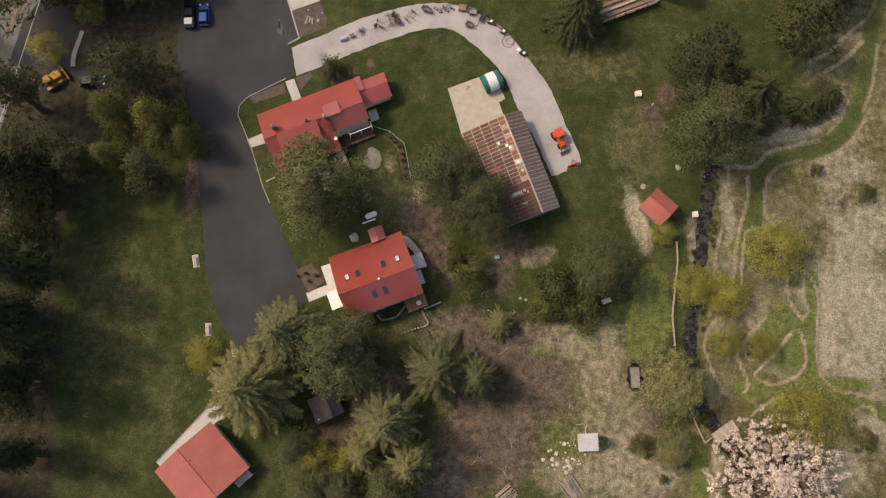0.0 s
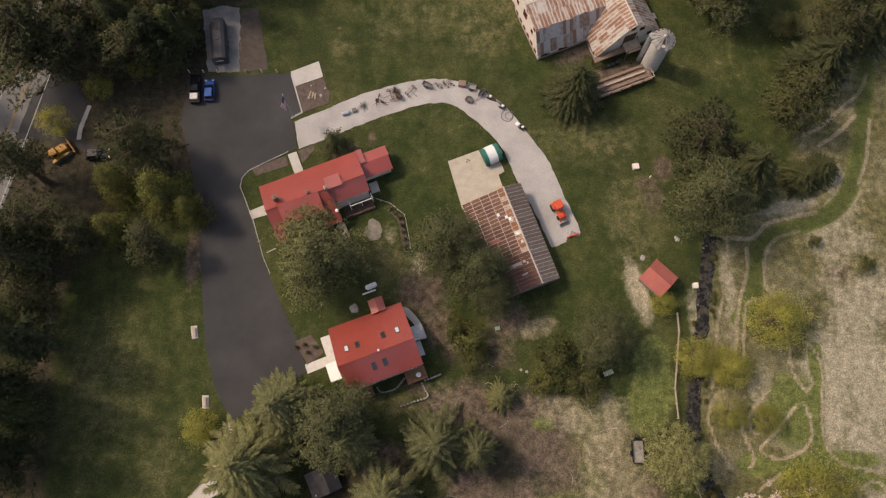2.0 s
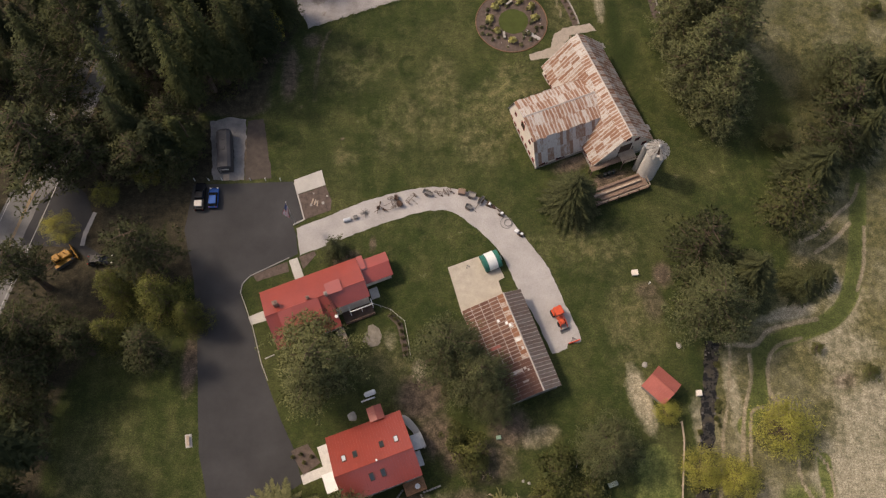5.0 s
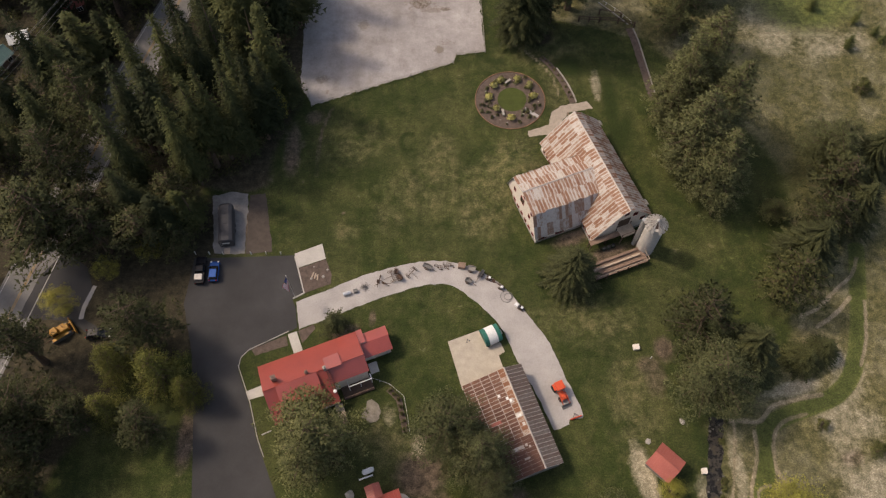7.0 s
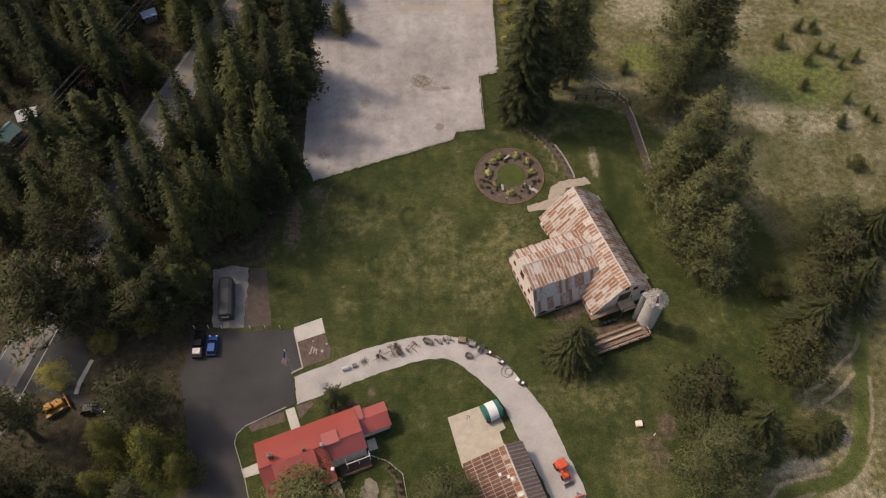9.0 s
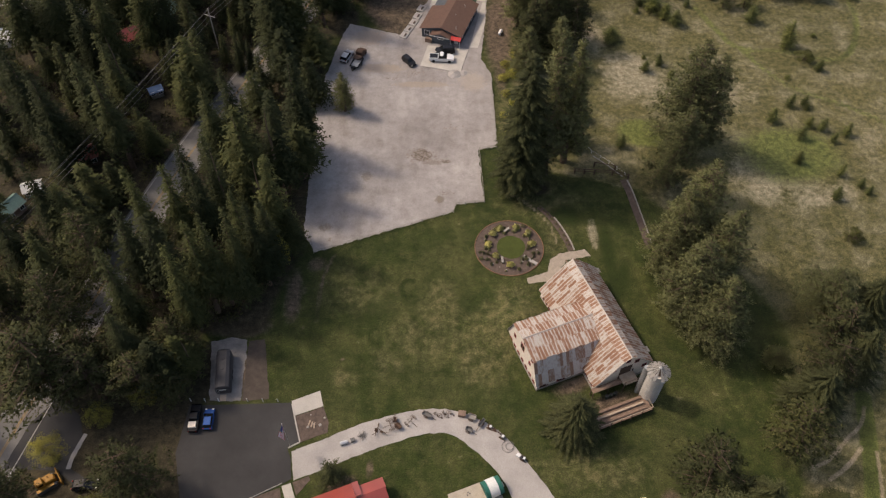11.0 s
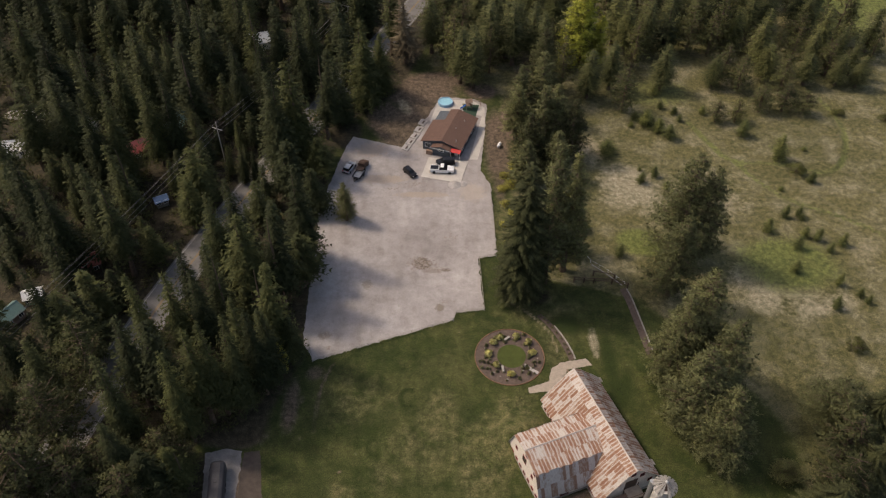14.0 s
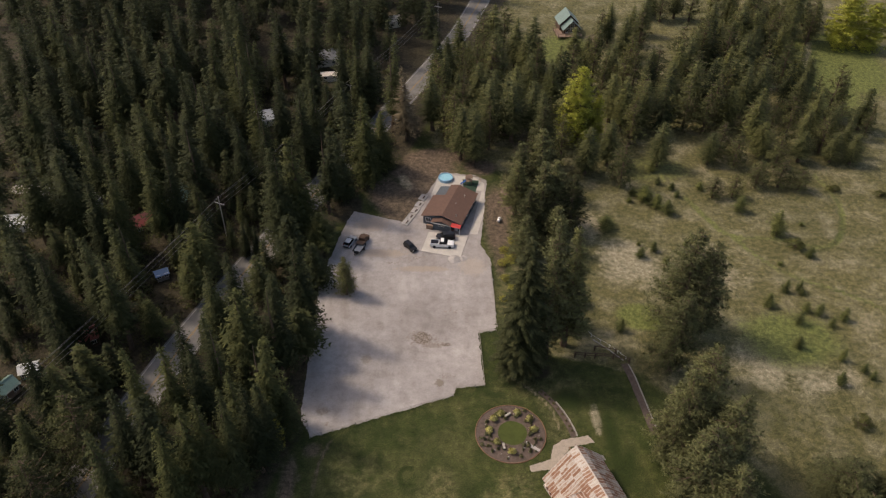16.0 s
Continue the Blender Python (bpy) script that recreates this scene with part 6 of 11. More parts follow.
def grow(kinds, count, inside, spacing, low, high, wide, group, seed, label=""):
    """Up to count trees at random spots of a region, kept apart from one another."""
    rng = random.Random(seed)
    tries, got = 0, 0
    while got < count and tries < count * 60:
        tries += 1
        x, y = rng.uniform(-175, 150), rng.uniform(-45, 300)
        if not inside(x, y) or any((x - a) ** 2 + (y - b) ** 2 < spacing ** 2 for a, b in SPOTS):
            continue
        SPOTS.append((x, y))
        h = rng.uniform(low, high)
        plant(kinds, x, y, h, wide * h * rng.uniform(0.72, 1.2), group, label)
        got += 1
    return got


SPOTS = [tuple(o.location[:2]) for o in bpy.data.objects if o.type == "EMPTY" and o.parent is None]
POWER = [(-86, 72), (-53, 149), (-28, 207), (-3, 263)]


def line_gap(x, y):
    best = 1e9
    for (ax, ay), (bx, by) in zip(POWER, POWER[1:]):
        t = max(0, min(1, ((x - ax) * (bx - ax) + (y - ay) * (by - ay)) / ((bx - ax) ** 2 + (by - ay) ** 2)))
        best = min(best, math.hypot(x - ax - t * (bx - ax), y - ay - t * (by - ay)))
    return best


# open strips in the woods: two ends and half the width
CLEARINGS = [(-75, 155, -62, 128, 4), (-69.6, 163, -62, 147, 3), (-65.5, 136.5, -59, 122, 3.5), (-88, 131, -79, 117, 3.5), (-54, 207, -47, 182, 4), (-39, 239, -34, 209, 4),
             (-58, 105, -50, 89, 3.2), (-56, 114, -50, 104, 2.5), (-12, 222, -11, 188, 5.5), (-6, 238, -6, 208, 5), (2, 258, 0, 232, 4), (6, 265, 5, 240, 3), (-76, 115, -70, 106, 3.5), (-84, 102, -77, 93, 3.5),
             (-108, 168, -98, 152, 3), (-104, 152, -95, 138, 3), (-89, 160, -83, 149, 3), (-19, 269, -18, 255, 3)]


def in_clearing(x, y):
    for ax, ay, bx, by, r in CLEARINGS:
        t = max(0, min(1, ((x - ax) * (bx - ax) + (y - ay) * (by - ay)) / ((bx - ax) ** 2 + (by - ay) ** 2)))
        if math.hypot(x - ax - t * (bx - ax), y - ay - t * (by - ay)) < r:
            return True
    return False


def in_woods(x, y):
    edge = np.interp(y, [e[0] for e in WEST], [e[1] for e in WEST])
    seen = abs(x) < 62 + 0.40 * max(0.0, y - 40) + 8
    return x < edge - (7.0 if y < 165 else 4.0) and y > 78 and seen and off_road(x, y, 5.0) and line_gap(x, y) > 1.6 and not in_clearing(x, y)


def in_roadside(x, y):
    edge = np.interp(y, [e[0] for e in WEST], [e[1] for e in WEST])
    return x < edge - 4 and x > -84 and -25 < y <= 74 and off_road(x, y, 5.0) and not (-78 < x < -36 and 26 < y < 75)


PINES_WEST = [(-5, 230), (14, 250), (32, 259), (38, 227), (57, 231), (68, 218), (65, 195), (43, 185), (28, 196), (14, 184), (2, 179), (-4, 191)]
PINES_EAST = [(71, 224), (92, 258), (96, 287), (139, 289), (123, 252), (100, 231), (115, 221), (122, 198), (110, 181), (94, 188), (74, 197), (67, 205)]


def within(x, y, ring):
    hit = False
    for (ax, ay), (bx, by) in zip(ring, ring[1:] + ring[:1]):
        if (ay > y) != (by > y) and x < (bx - ax) * (y - ay) / (by - ay) + ax:
            hit = not hit
    return hit


def in_far_pines(x, y):
    return (within(x, y, PINES_WEST) or within(x, y, PINES_EAST)) and off_road(x, y, 6) and not (24 < x < 48 and 232 < y < 262) and math.hypot(x - 43, y - 205) > 9


grow(THIN, 110, lambda x, y: in_woods(x, y) and y < 240 and x > -80 - 0.3 * (y - 76), 4.6, 10, 19, 0.25, "woods", 3)
grow(THIN, 100, lambda x, y: in_woods(x, y) and y < 200 and x > -85 - 0.2 * (y - 76), 3.2, 5, 11, 0.22, "young trees under the woods", 8)
grow(WOODPINES + SPRUCES, 34, in_roadside, 5.5, 16, 25, 0.22, "roadside woods", 4)
grow(FIELDPINES * 3 + THIN[:2], 110, in_far_pines, 4.0, 11, 20, 0.25, "pines beyond the lot", 6)


def far_woods():
    """The rest of the woods, farther off or hidden, as one mesh of many trees."""
    rng = np.random.default_rng(9)
    src = []
    for _, _, crown, H, R in THIN:
        co, no = np.zeros(len(crown.vertices) * 3, np.float32), np.zeros(len(crown.loops) * 3, np.float32)
        crown.vertices.foreach_get("co", co)
        crown.corner_normals.foreach_get("vector", no)
        src.append((co.reshape(-1, 3), no.reshape(-1, 3)))
    V, N = [], []
    tries = 0
    while len(V) < 190 and tries < 16000:
        tries += 1
        x, y = rng.uniform(-175, 20), rng.uniform(76, 330)
        if not in_woods(x, y) or any((x - a) ** 2 + (y - b) ** 2 < 26 for a, b in SPOTS):
            continue
        SPOTS.append((x, y))
        c, nn = src[rng.integers(len(src))]
        a, h = rng.uniform(0, 6.28), rng.uniform(19, 31) / 20
        q = c * np.array([h * 1.35, h * 1.35, h])
        turn = np.array([[math.cos(a), math.sin(a), 0], [-math.sin(a), math.cos(a), 0], [0, 0, 1]])
        V.append(q @ turn + np.array([x, y, 0]))
        N.append(nn @ turn)
    v = np.concatenate(V)
    me = mesh_np("far_woods", v, np.arange(len(v)).reshape(-1, 3), M_SPRUCE)
    me.normals_split_custom_set_from_vertices(np.concatenate(N).tolist())
    ob = new("far_woods", me)
    tagged(ob, "dense dark spruce woods stretching away", "woods", kind="stuff")


far_woods()


def undergrowth():
    """Low leafy growth on the floor of the woods."""
    rng = np.random.default_rng(19)
    C = []
    while len(C) < 2600:
        x, y = rng.uniform(-125, -15), rng.uniform(60, 235)
        edge = np.interp(y, [e[0] for e in WEST], [e[1] for e in WEST])
        if x < edge - 3 and off_road(x, y, 4.8) and not (x > -46 and y < 72) and x > -80 - 0.35 * (y - 60):
            C.append((x, y, rng.uniform(0.1, 0.9)))
    C = np.array(C)
    n = len(C) * 26
    off = unit(rng.normal(0, 1, (n, 3))) * (rng.random((n, 1)) ** 0.5) * np.array([1.5, 1.5, 0.6])
    c = np.repeat(C, 26, 0) + off
    c[:, 2] = np.maximum(c[:, 2], 0.05)
    along = unit(off + np.array([0, 0, 0.6]) + rng.normal(0, 0.5, (n, 3)))
    L = rng.uniform(0.3, 0.7, n)
    tagged(new("undergrowth", foliage("undergrowth", c, along, np.cross(along, rng.normal(0, 1, (n, 3))), L, L * 0.6, off + np.array([0, 0, 0.8]), M_UNDER)), "low dark green undergrowth on the woods' floor", "undergrowth", kind="stuff")


undergrowth()

# ---- building parts ----
M_GLASS, _nt, _b = material("window_glass", 0.08)
_b.inputs["Base Color"].default_value = (0.03, 0.04, 0.045, 1)
_b.inputs["Specular IOR Level"].default_value = 0.8
M_BRICK = plain("chimney_brick", (0.22, 0.15, 0.12), 0.9, vary=0.25, scale=4)
M_TRIMRED = plain("red_trim_paint", (0.25, 0.03, 0.03), 0.6)
M_BLUEGREY = plain("blue_grey_siding", (0.085, 0.10, 0.115), 0.8, vary=0.1)
M_TAN = plain("tan_boards", (0.42, 0.33, 0.25), 0.8, vary=0.15)
M_GREENMETAL = plain("green_roof_metal", (0.12, 0.20, 0.18), 0.45, vary=0.1)
M_GREYROOF = plain("grey_roof_metal", (0.24, 0.25, 0.27), 0.5, vary=0.12)
M_OLDSHINGLE = plain("mossy_shingle", (0.10, 0.088, 0.08), 0.95, vary=0.3, scale=1.2)


SEAMS = {}


def lerp(a, b, t):
    return tuple(p + (q - p) * t for p, q in zip(a, b))


def roof_plane(parent, a, b, c, d, mat, seams=0.42, t=0.07, name="roof", label=""):
    """A metal roof slope: eave a to b, ridge c to d, with raised seams running up it."""
    s = Shape().slab([a, b, c, d], t)
    n = (Vector(b) - Vector(a)).cross(Vector(d) - Vector(a)).normalized()
    ob = part(name, s, mat, parent, label)
    if seams:
        k = max(2, int((Vector(b) - Vector(a)).length / seams))
        for i in range(k + 1):
            p, q = Vector(lerp(a, b, i / k)) + n * 0.002, Vector(lerp(d, c, i / k)) + n * 0.002
            key = (mat.name, round((q - p).length, 2))
            if key not in SEAMS:
                L = (q - p).length
                SEAMS[key] = Shape().add([(-0.025, 0, 0), (0.025, 0, 0), (0.025, L, 0), (-0.025, L, 0), (-0.015, 0, 0.022), (0.015, 0, 0.022), (0.015, L, 0.022), (-0.015, L, 0.022)],
                                         [(4, 5, 6, 7), (0, 1, 5, 4), (1, 2, 6, 5), (2, 3, 7, 6), (3, 0, 4, 7)]).mesh("seam", mat)
            uy = (q - p).normalized()
            ux = uy.cross(n).normalized()
            part("seam", SEAMS[key], None, ob).matrix_basis = Matrix.Translation(p) @ Matrix((ux, uy, n)).transposed().to_4x4()
    return ob


def ridge_cap(parent, p, q, mat, r=0.16):
    p, q = Vector(p), Vector(q)
    side = (q - p).cross(Vector((0, 0, 1))).normalized() * r
    dn, up = Vector((0, 0, -0.075)), Vector((0, 0, 0.075))
    s = Shape().add([p - side + dn, p + up, p + side + dn, q - side + dn, q + up, q + side + dn], [(0, 1, 4, 3), (1, 2, 5, 4), (0, 3, 5, 2), (0, 2, 1), (3, 4, 5)])
    return part("ridge_cap", s, mat, parent)


def wall_profile(parent, ring, x0, x1, mat, axis="x", label=""):
    """A walled body: an outline of (across, up), drawn along x or y."""
    n = len(ring)
    if axis == "x":
        vs = [(x, y, z) for x in (x0, x1) for y, z in ring]
    else:
        vs = [(y, -x, z) for x in (x0, x1) for y, z in ring]
    s = Shape().add(vs, [tuple(range(n)), tuple(range(2 * n - 1, n - 1, -1))] + [(i, n + i, n + (i + 1) % n, (i + 1) % n) for i in range(n)])
    return part("wall", s, mat, parent, label)


def window(parent, m, w, h, mat=None, bars=True):
    """A framed window; its face looks along the local -y of m."""
    f = Shape()
    for x0, z0, x1, z1 in ((-w / 2 - 0.07, -0.07, -w / 2, h + 0.07), (w / 2, -0.07, w / 2 + 0.07, h + 0.07), (-w / 2, -0.07, w / 2, 0), (-w / 2, h, w / 2, h + 0.07)):
        f.box(x0, -0.06, z0, x1, 0.04, z1, m)
    if bars:
        f.box(-0.02, -0.05, 0, 0.02, 0.02, h, m)
    ob = part("window", f, mat or M_WHITE, parent)
    part("pane", Shape().box(-w / 2, -0.03, 0, w / 2, 0.01, h, m), M_GLASS, ob)
    return ob


def skylight(parent, x, y, z, pitch, glass=None):
    m = pose(x, y, z, pitch, 0, 0)
    f = Shape().box(-0.34, -0.62, -0.04, -0.26, 0.62, 0.12, m).box(0.26, -0.62, -0.04, 0.34, 0.62, 0.12, m).box(-0.26, -0.62, -0.04, 0.26, -0.54, 0.12, m).box(-0.26, 0.54, -0.04, 0.26, 0.62, 0.12, m)
    ob = part("skylight", f, M_DARKWOOD, parent, "dark framed roof window")
    part("pane", Shape().box(-0.26, -0.54, 0.0, 0.26, 0.54, 0.085, m), glass or M_GLASS, ob)


def chimney(parent, x, y, z0, z1, w=0.7, d=0.5, mat=None):
    s = Shape().box(x - w / 2, y - d / 2, z0, x + w / 2, y + d / 2, z1 - 0.12).box(x - w / 2 - 0.06, y - d / 2 - 0.06, z1 - 0.12, x + w / 2 + 0.06, y + d / 2 + 0.06, z1)
    s.tube((x, y, z1), (x, y, z1 + 0.25), 0.14, 0.12, 8)
    return part("chimney", s, mat or M_BRICK, parent)


SHEETS = {}


def sheet_roof(parent, a, b, c, d, width=0.66, rows=3, seed=0, mat=None, fill=1.06, base=None, across=None):
    """A slope of separate corrugated sheets, slightly uneven; eave a to b, ridge c to d."""
    rng = random.Random(seed)
    a, b, c, d = (Vector(p) for p in (a, b, c, d))
    part("roof", Shape().slab([tuple(p) for p in (a, b, c, d)], 0.06), base or M_GREYWOOD, parent)
    n_w = max(1, round((b - a).length / width))
    ux = (b - a).normalized()
    up = ((d - a) + (c - b)) * 0.5
    nz = ux.cross(up).normalized()
    uy = nz.cross(ux).normalized()
    rot = Matrix((ux, uy, nz)).transposed().to_4x4()
    w, h = (b - a).length / n_w, up.length / rows
    mat = mat or M_RUST
    key = (round(w, 2), round(h, 2), mat.name, fill)
    if key not in SHEETS:
        s = Shape()
        k = 8
        across = across or fill
        xs = [-w * across / 2 + w * across * i / k for i in range(k + 1)]
        top = [(x, y, 0.012 + 0.022 * (i % 2)) for y in (-h * (fill - 1) / 2, h * (0.5 + fill / 2)) for i, x in enumerate(xs)]
        s.add(top, [(i, i + 1, k + 2 + i, k + 1 + i) for i in range(k)])
        SHEETS[key] = s.mesh("roof_sheet", mat)
    for i in range(n_w):
        for j in range(rows):
            t, u = (i + 0.5) / n_w, j / rows
            p = (a.lerp(b, t)).lerp(d.lerp(c, t), u) + nz * (0.012 + 0.007 * (j % 2) + 0.006 * (i % 2) + rng.uniform(0, 0.006))
            ob = part("roof_sheet", SHEETS[key], None, parent)
            ob.matrix_basis = Matrix.Translation(p) @ rot @ pose(0, rng.uniform(-0.06, 0.06) * h if fill > 1 else 0, 0, rng.uniform(-0.15, 0.15), 0, rng.uniform(-0.5, 0.5))


# ---- farmhouse with the red roof ----
def farmhouse():
    ob = thing("farmhouse", pose(-20.0, 36.0, 0, 0, 0, 21.5), "white farmhouse under a red metal roof beside the parking area", "house")
    wall_profile(ob, [(-4.3, -0.05), (-4.3, 2.35), (0, 5.25), (4.6, 2.85), (4.6, -0.05)], -7.3, 2.5, M_CREAM)
    wall_profile(ob, [(-2.1, -0.05), (-2.1, 3.55), (0, 5.25), (4.6, 2.85), (4.6, -0.05)], 2.5, 8.1, M_CREAM)
    roof_plane(ob, (8.4, 5.1, 2.75), (-7.7, 5.1, 2.75), (-7.7, 0, 5.5), (8.4, 0, 5.5), M_RED, 0)
    # the long back slope down to the low eave, and the shorter one over the porch end
    roof_plane(ob, (-7.7, -4.75, 2.3), (2.75, -4.75, 2.3), (2.75, 0, 5.5), (-7.7, 0, 5.5), M_RED, 0)
    roof_plane(ob, (2.75, -2.2, 3.75), (8.4, -2.2, 3.75), (8.4, 0, 5.5), (2.75, 0, 5.5), M_RED, 0)
    # shed dormer on the back slope
    part("dormer_wall", Shape().add([(-5.6, -2.75, 3.5), (0.6, -2.75, 3.5), (0.6, -0.4, 5.1), (-5.6, -0.4, 5.1), (-5.6, -2.75, 4.62), (0.6, -2.75, 4.62), (0.6, -0.4, 5.36), (-5.6, -0.4, 5.36)],
                                    [(3, 2, 1, 0), (4, 5, 6, 7), (0, 1, 5, 4), (1, 2, 6, 5), (2, 3, 7, 6), (3, 0, 4, 7)]), M_CREAM, ob)
    roof_plane(ob, (-5.75, -3.0, 4.66), (0.75, -3.0, 4.66), (0.75, 0.0, 5.6), (-5.75, 0.0, 5.6), M_RED, 0, name="dormer_roof", label="flatter red slope over the back dormer")
    ridge_cap(ob, (-7.72, 0, 5.53), (8.42, 0, 5.53), M_RED)
    # low dormer over the ridge on the front slope
    part("dormer_wall", Shape().box(2.4, -0.15, 4.4, 4.6, 1.6, 5.12), M_CREAM, ob)
    roof_plane(ob, (4.75, 1.85, 5.12), (2.25, 1.85, 5.12), (2.25, -0.3, 5.68), (4.75, -0.3, 5.68), M_RED, 0, name="dormer_roof", label="small red roof of the front dormer")
    chimney(ob, -5.6, 1.3, 4.3, 6.5)
    chimney(ob, -0.7, 0.45, 4.9, 6.0, 0.42, 0.36, M_BRICK)
    chimney(ob, 2.1, -0.1, 4.9, 6.5, 0.4, 0.4, M_STONE)
    lad = Shape()
    for sx in (-0.18, 0.18):
        lad.tube((2.45 + sx, -3.0, 3.58), (2.45 + sx, -0.2, 5.47), 0.03, n=5)
    for k in range(9):
        lad.tube((2.27, -2.8 + 0.3 * k, 3.72 + 0.2 * k), (2.63, -2.8 + 0.3 * k, 3.72 + 0.2 * k), 0.022, n=5)
    part("roof_ladder", lad, M_DARKWOOD, ob, "dark ladder lying on the roof")
    part("roof_vent", Shape().lathe([(0.22, 0), (0.22, 0.22), (0.3, 0.25), (0.25, 0.34), (0.02, 0.4)], 12, pose(2.45, -3.3, 3.3)), M_WHITE, ob, "white round roof vent")
    # porch on the east end
    part("porch_floor", Shape().box(3.4, -4.2, -0.05, 8.3, -2.1, 0.35), M_DARKWOOD, ob)
    part("porch_beam", Shape().box(4.6, -3.1, 2.2, 8.4, -2.98, 2.36).box(4.6, -2.98, 2.2, 4.72, -2.15, 2.36).box(8.28, -2.98, 2.2, 8.4, -2.15, 2.36), M_WHITE, ob, "white porch beam")
    for x in (4.66, 6.5, 8.34):
        part("post", Shape().box(x - 0.06, -3.1, 0.35, x + 0.06, -2.98, 2.2), M_WHITE, ob)
    part("rail", Shape().box(3.5, -4.2, 1.2, 8.3, -4.14, 1.26), M_WOOD, ob)
    for k in range(5):
        part("post", Shape().box(3.5 + 1.18 * k, -4.2, 0.35, 3.58 + 1.18 * k, -4.12, 1.2), M_WOOD, ob)
    # annex
    wall_profile(ob, [(0.7, -0.05), (0.7, 2.45), (2.5, 3.2), (4.1, 2.45), (4.1, -0.05)], 8.12, 12.8, M_CREAM)
    roof_plane(ob, (13.2, 4.45, 2.42), (9.4, 4.45, 2.42), (9.4, 2.5, 3.35), (13.2, 2.5, 3.35), M_RED, 0)
    roof_plane(ob, (8.5, 0.3, 2.42), (13.1, 0.3, 2.42), (13.1, 2.5, 3.35), (8.5, 2.5, 3.35), M_RED, 0)
    roof_plane(ob, (9.4, 5.15, 2.75), (8.42, 5.15, 2.75), (8.42, 2.5, 3.7), (9.4, 2.5, 3.7), M_RED, 0)
    for x in (-5.5, -2.6, 1.6, 4.6):
        window(ob, pose(x, 4.61, 1.0, 0, 0, 180), 0.9, 1.2)
    for y in (-1.4, 2.2):
        window(ob, pose(-7.31, y, 1.0, 0, 0, -90), 0.9, 1.2)
    for x in (-4.2, -1.5):
        window(ob, pose(x, -4.31, 0.9), 0.9, 1.1)
    part("door", Shape().box(-1.65, 4.58, 0, -0.7, 4.66, 2.05), M_TRIMRED, ob, "dark red panelled front door")


farmhouse()
sheet("path", [(-25.3, 44.3), (-23.9, 44.8), (-22.5, 41.2), (-23.9, 40.7)], 0.05, M_CONCRETE, "concrete path to the front door", "path")
sheet("path", [(-31.1, 34.7), (-28.6, 35.8), (-27.9, 34.2), (-30.5, 33.4)], 0.05, M_CONCRETE, "concrete path to the house side", "path")
sheet("paving", [(-12.0, 39.3), (-10.7, 39.8), (-10.1, 38.1), (-11.4, 37.6)], 0.05, M_CONCRETE, "grey concrete step by the porch", "path")


sheet("gravel_patch", ragged([(-11.1 + 1.5 * math.cos(a), 31.5 + 1.65 * math.sin(a)) for a in (2 * math.pi * i / 16 for i in range(16))], 0.3, 0.75), 0.04, plain("worn_gravel", (0.21, 0.185, 0.15), 0.95, vary=0.3, scale=1.2, grain=8), "worn pale gravel patch in the back lawn", "gravel patch")


sheet("flower_bed", ragged([(-31.0, 41.7), (-30.3, 42.1), (-25.5, 44.1), (-25.1, 42.4), (-30.2, 40.7)][::-1], 0.4, 0.1), 0.042, M_SOIL, "brown mulch bed along the parking kerb", "flower bed")
sheet("flower_bed", ragged([(-23.7, 44.9), (-21.2, 46.0), (-20.9, 45.3), (-22.2, 43.6), (-22.8, 42.8)][::-1], 0.4, 0.1), 0.042, M_SOIL, "brown mulch bed beside the front path", "flower bed")


def steps_deck():
    ob = thing("garden_deck", pose(-20.0, 36.0, 0, 0, 0, 21.5), "small wooden deck with steps behind the farmhouse", "deck")
    for k in range(7):
        part("board", Shape().box(1.6 + 0.18 * k, -7.1, 0.42, 1.76 + 0.18 * k, -4.5, 0.47), M_TAN, ob)
    for x, y in ((1.7, -4.6), (2.75, -4.6), (1.7, -7.0), (2.75, -7.0)):
        part("leg", Shape().box(x - 0.05, y - 0.05, -0.05, x + 0.05, y + 0.05, 0.42), M_DARKWOOD, ob)
    for k in range(2):
        part("step", Shape().box(1.7, -7.42 - 0.3 * k, -0.02, 2.8, -7.12 - 0.3 * k, 0.28 - 0.14 * k), M_WOOD, ob)


steps_deck()


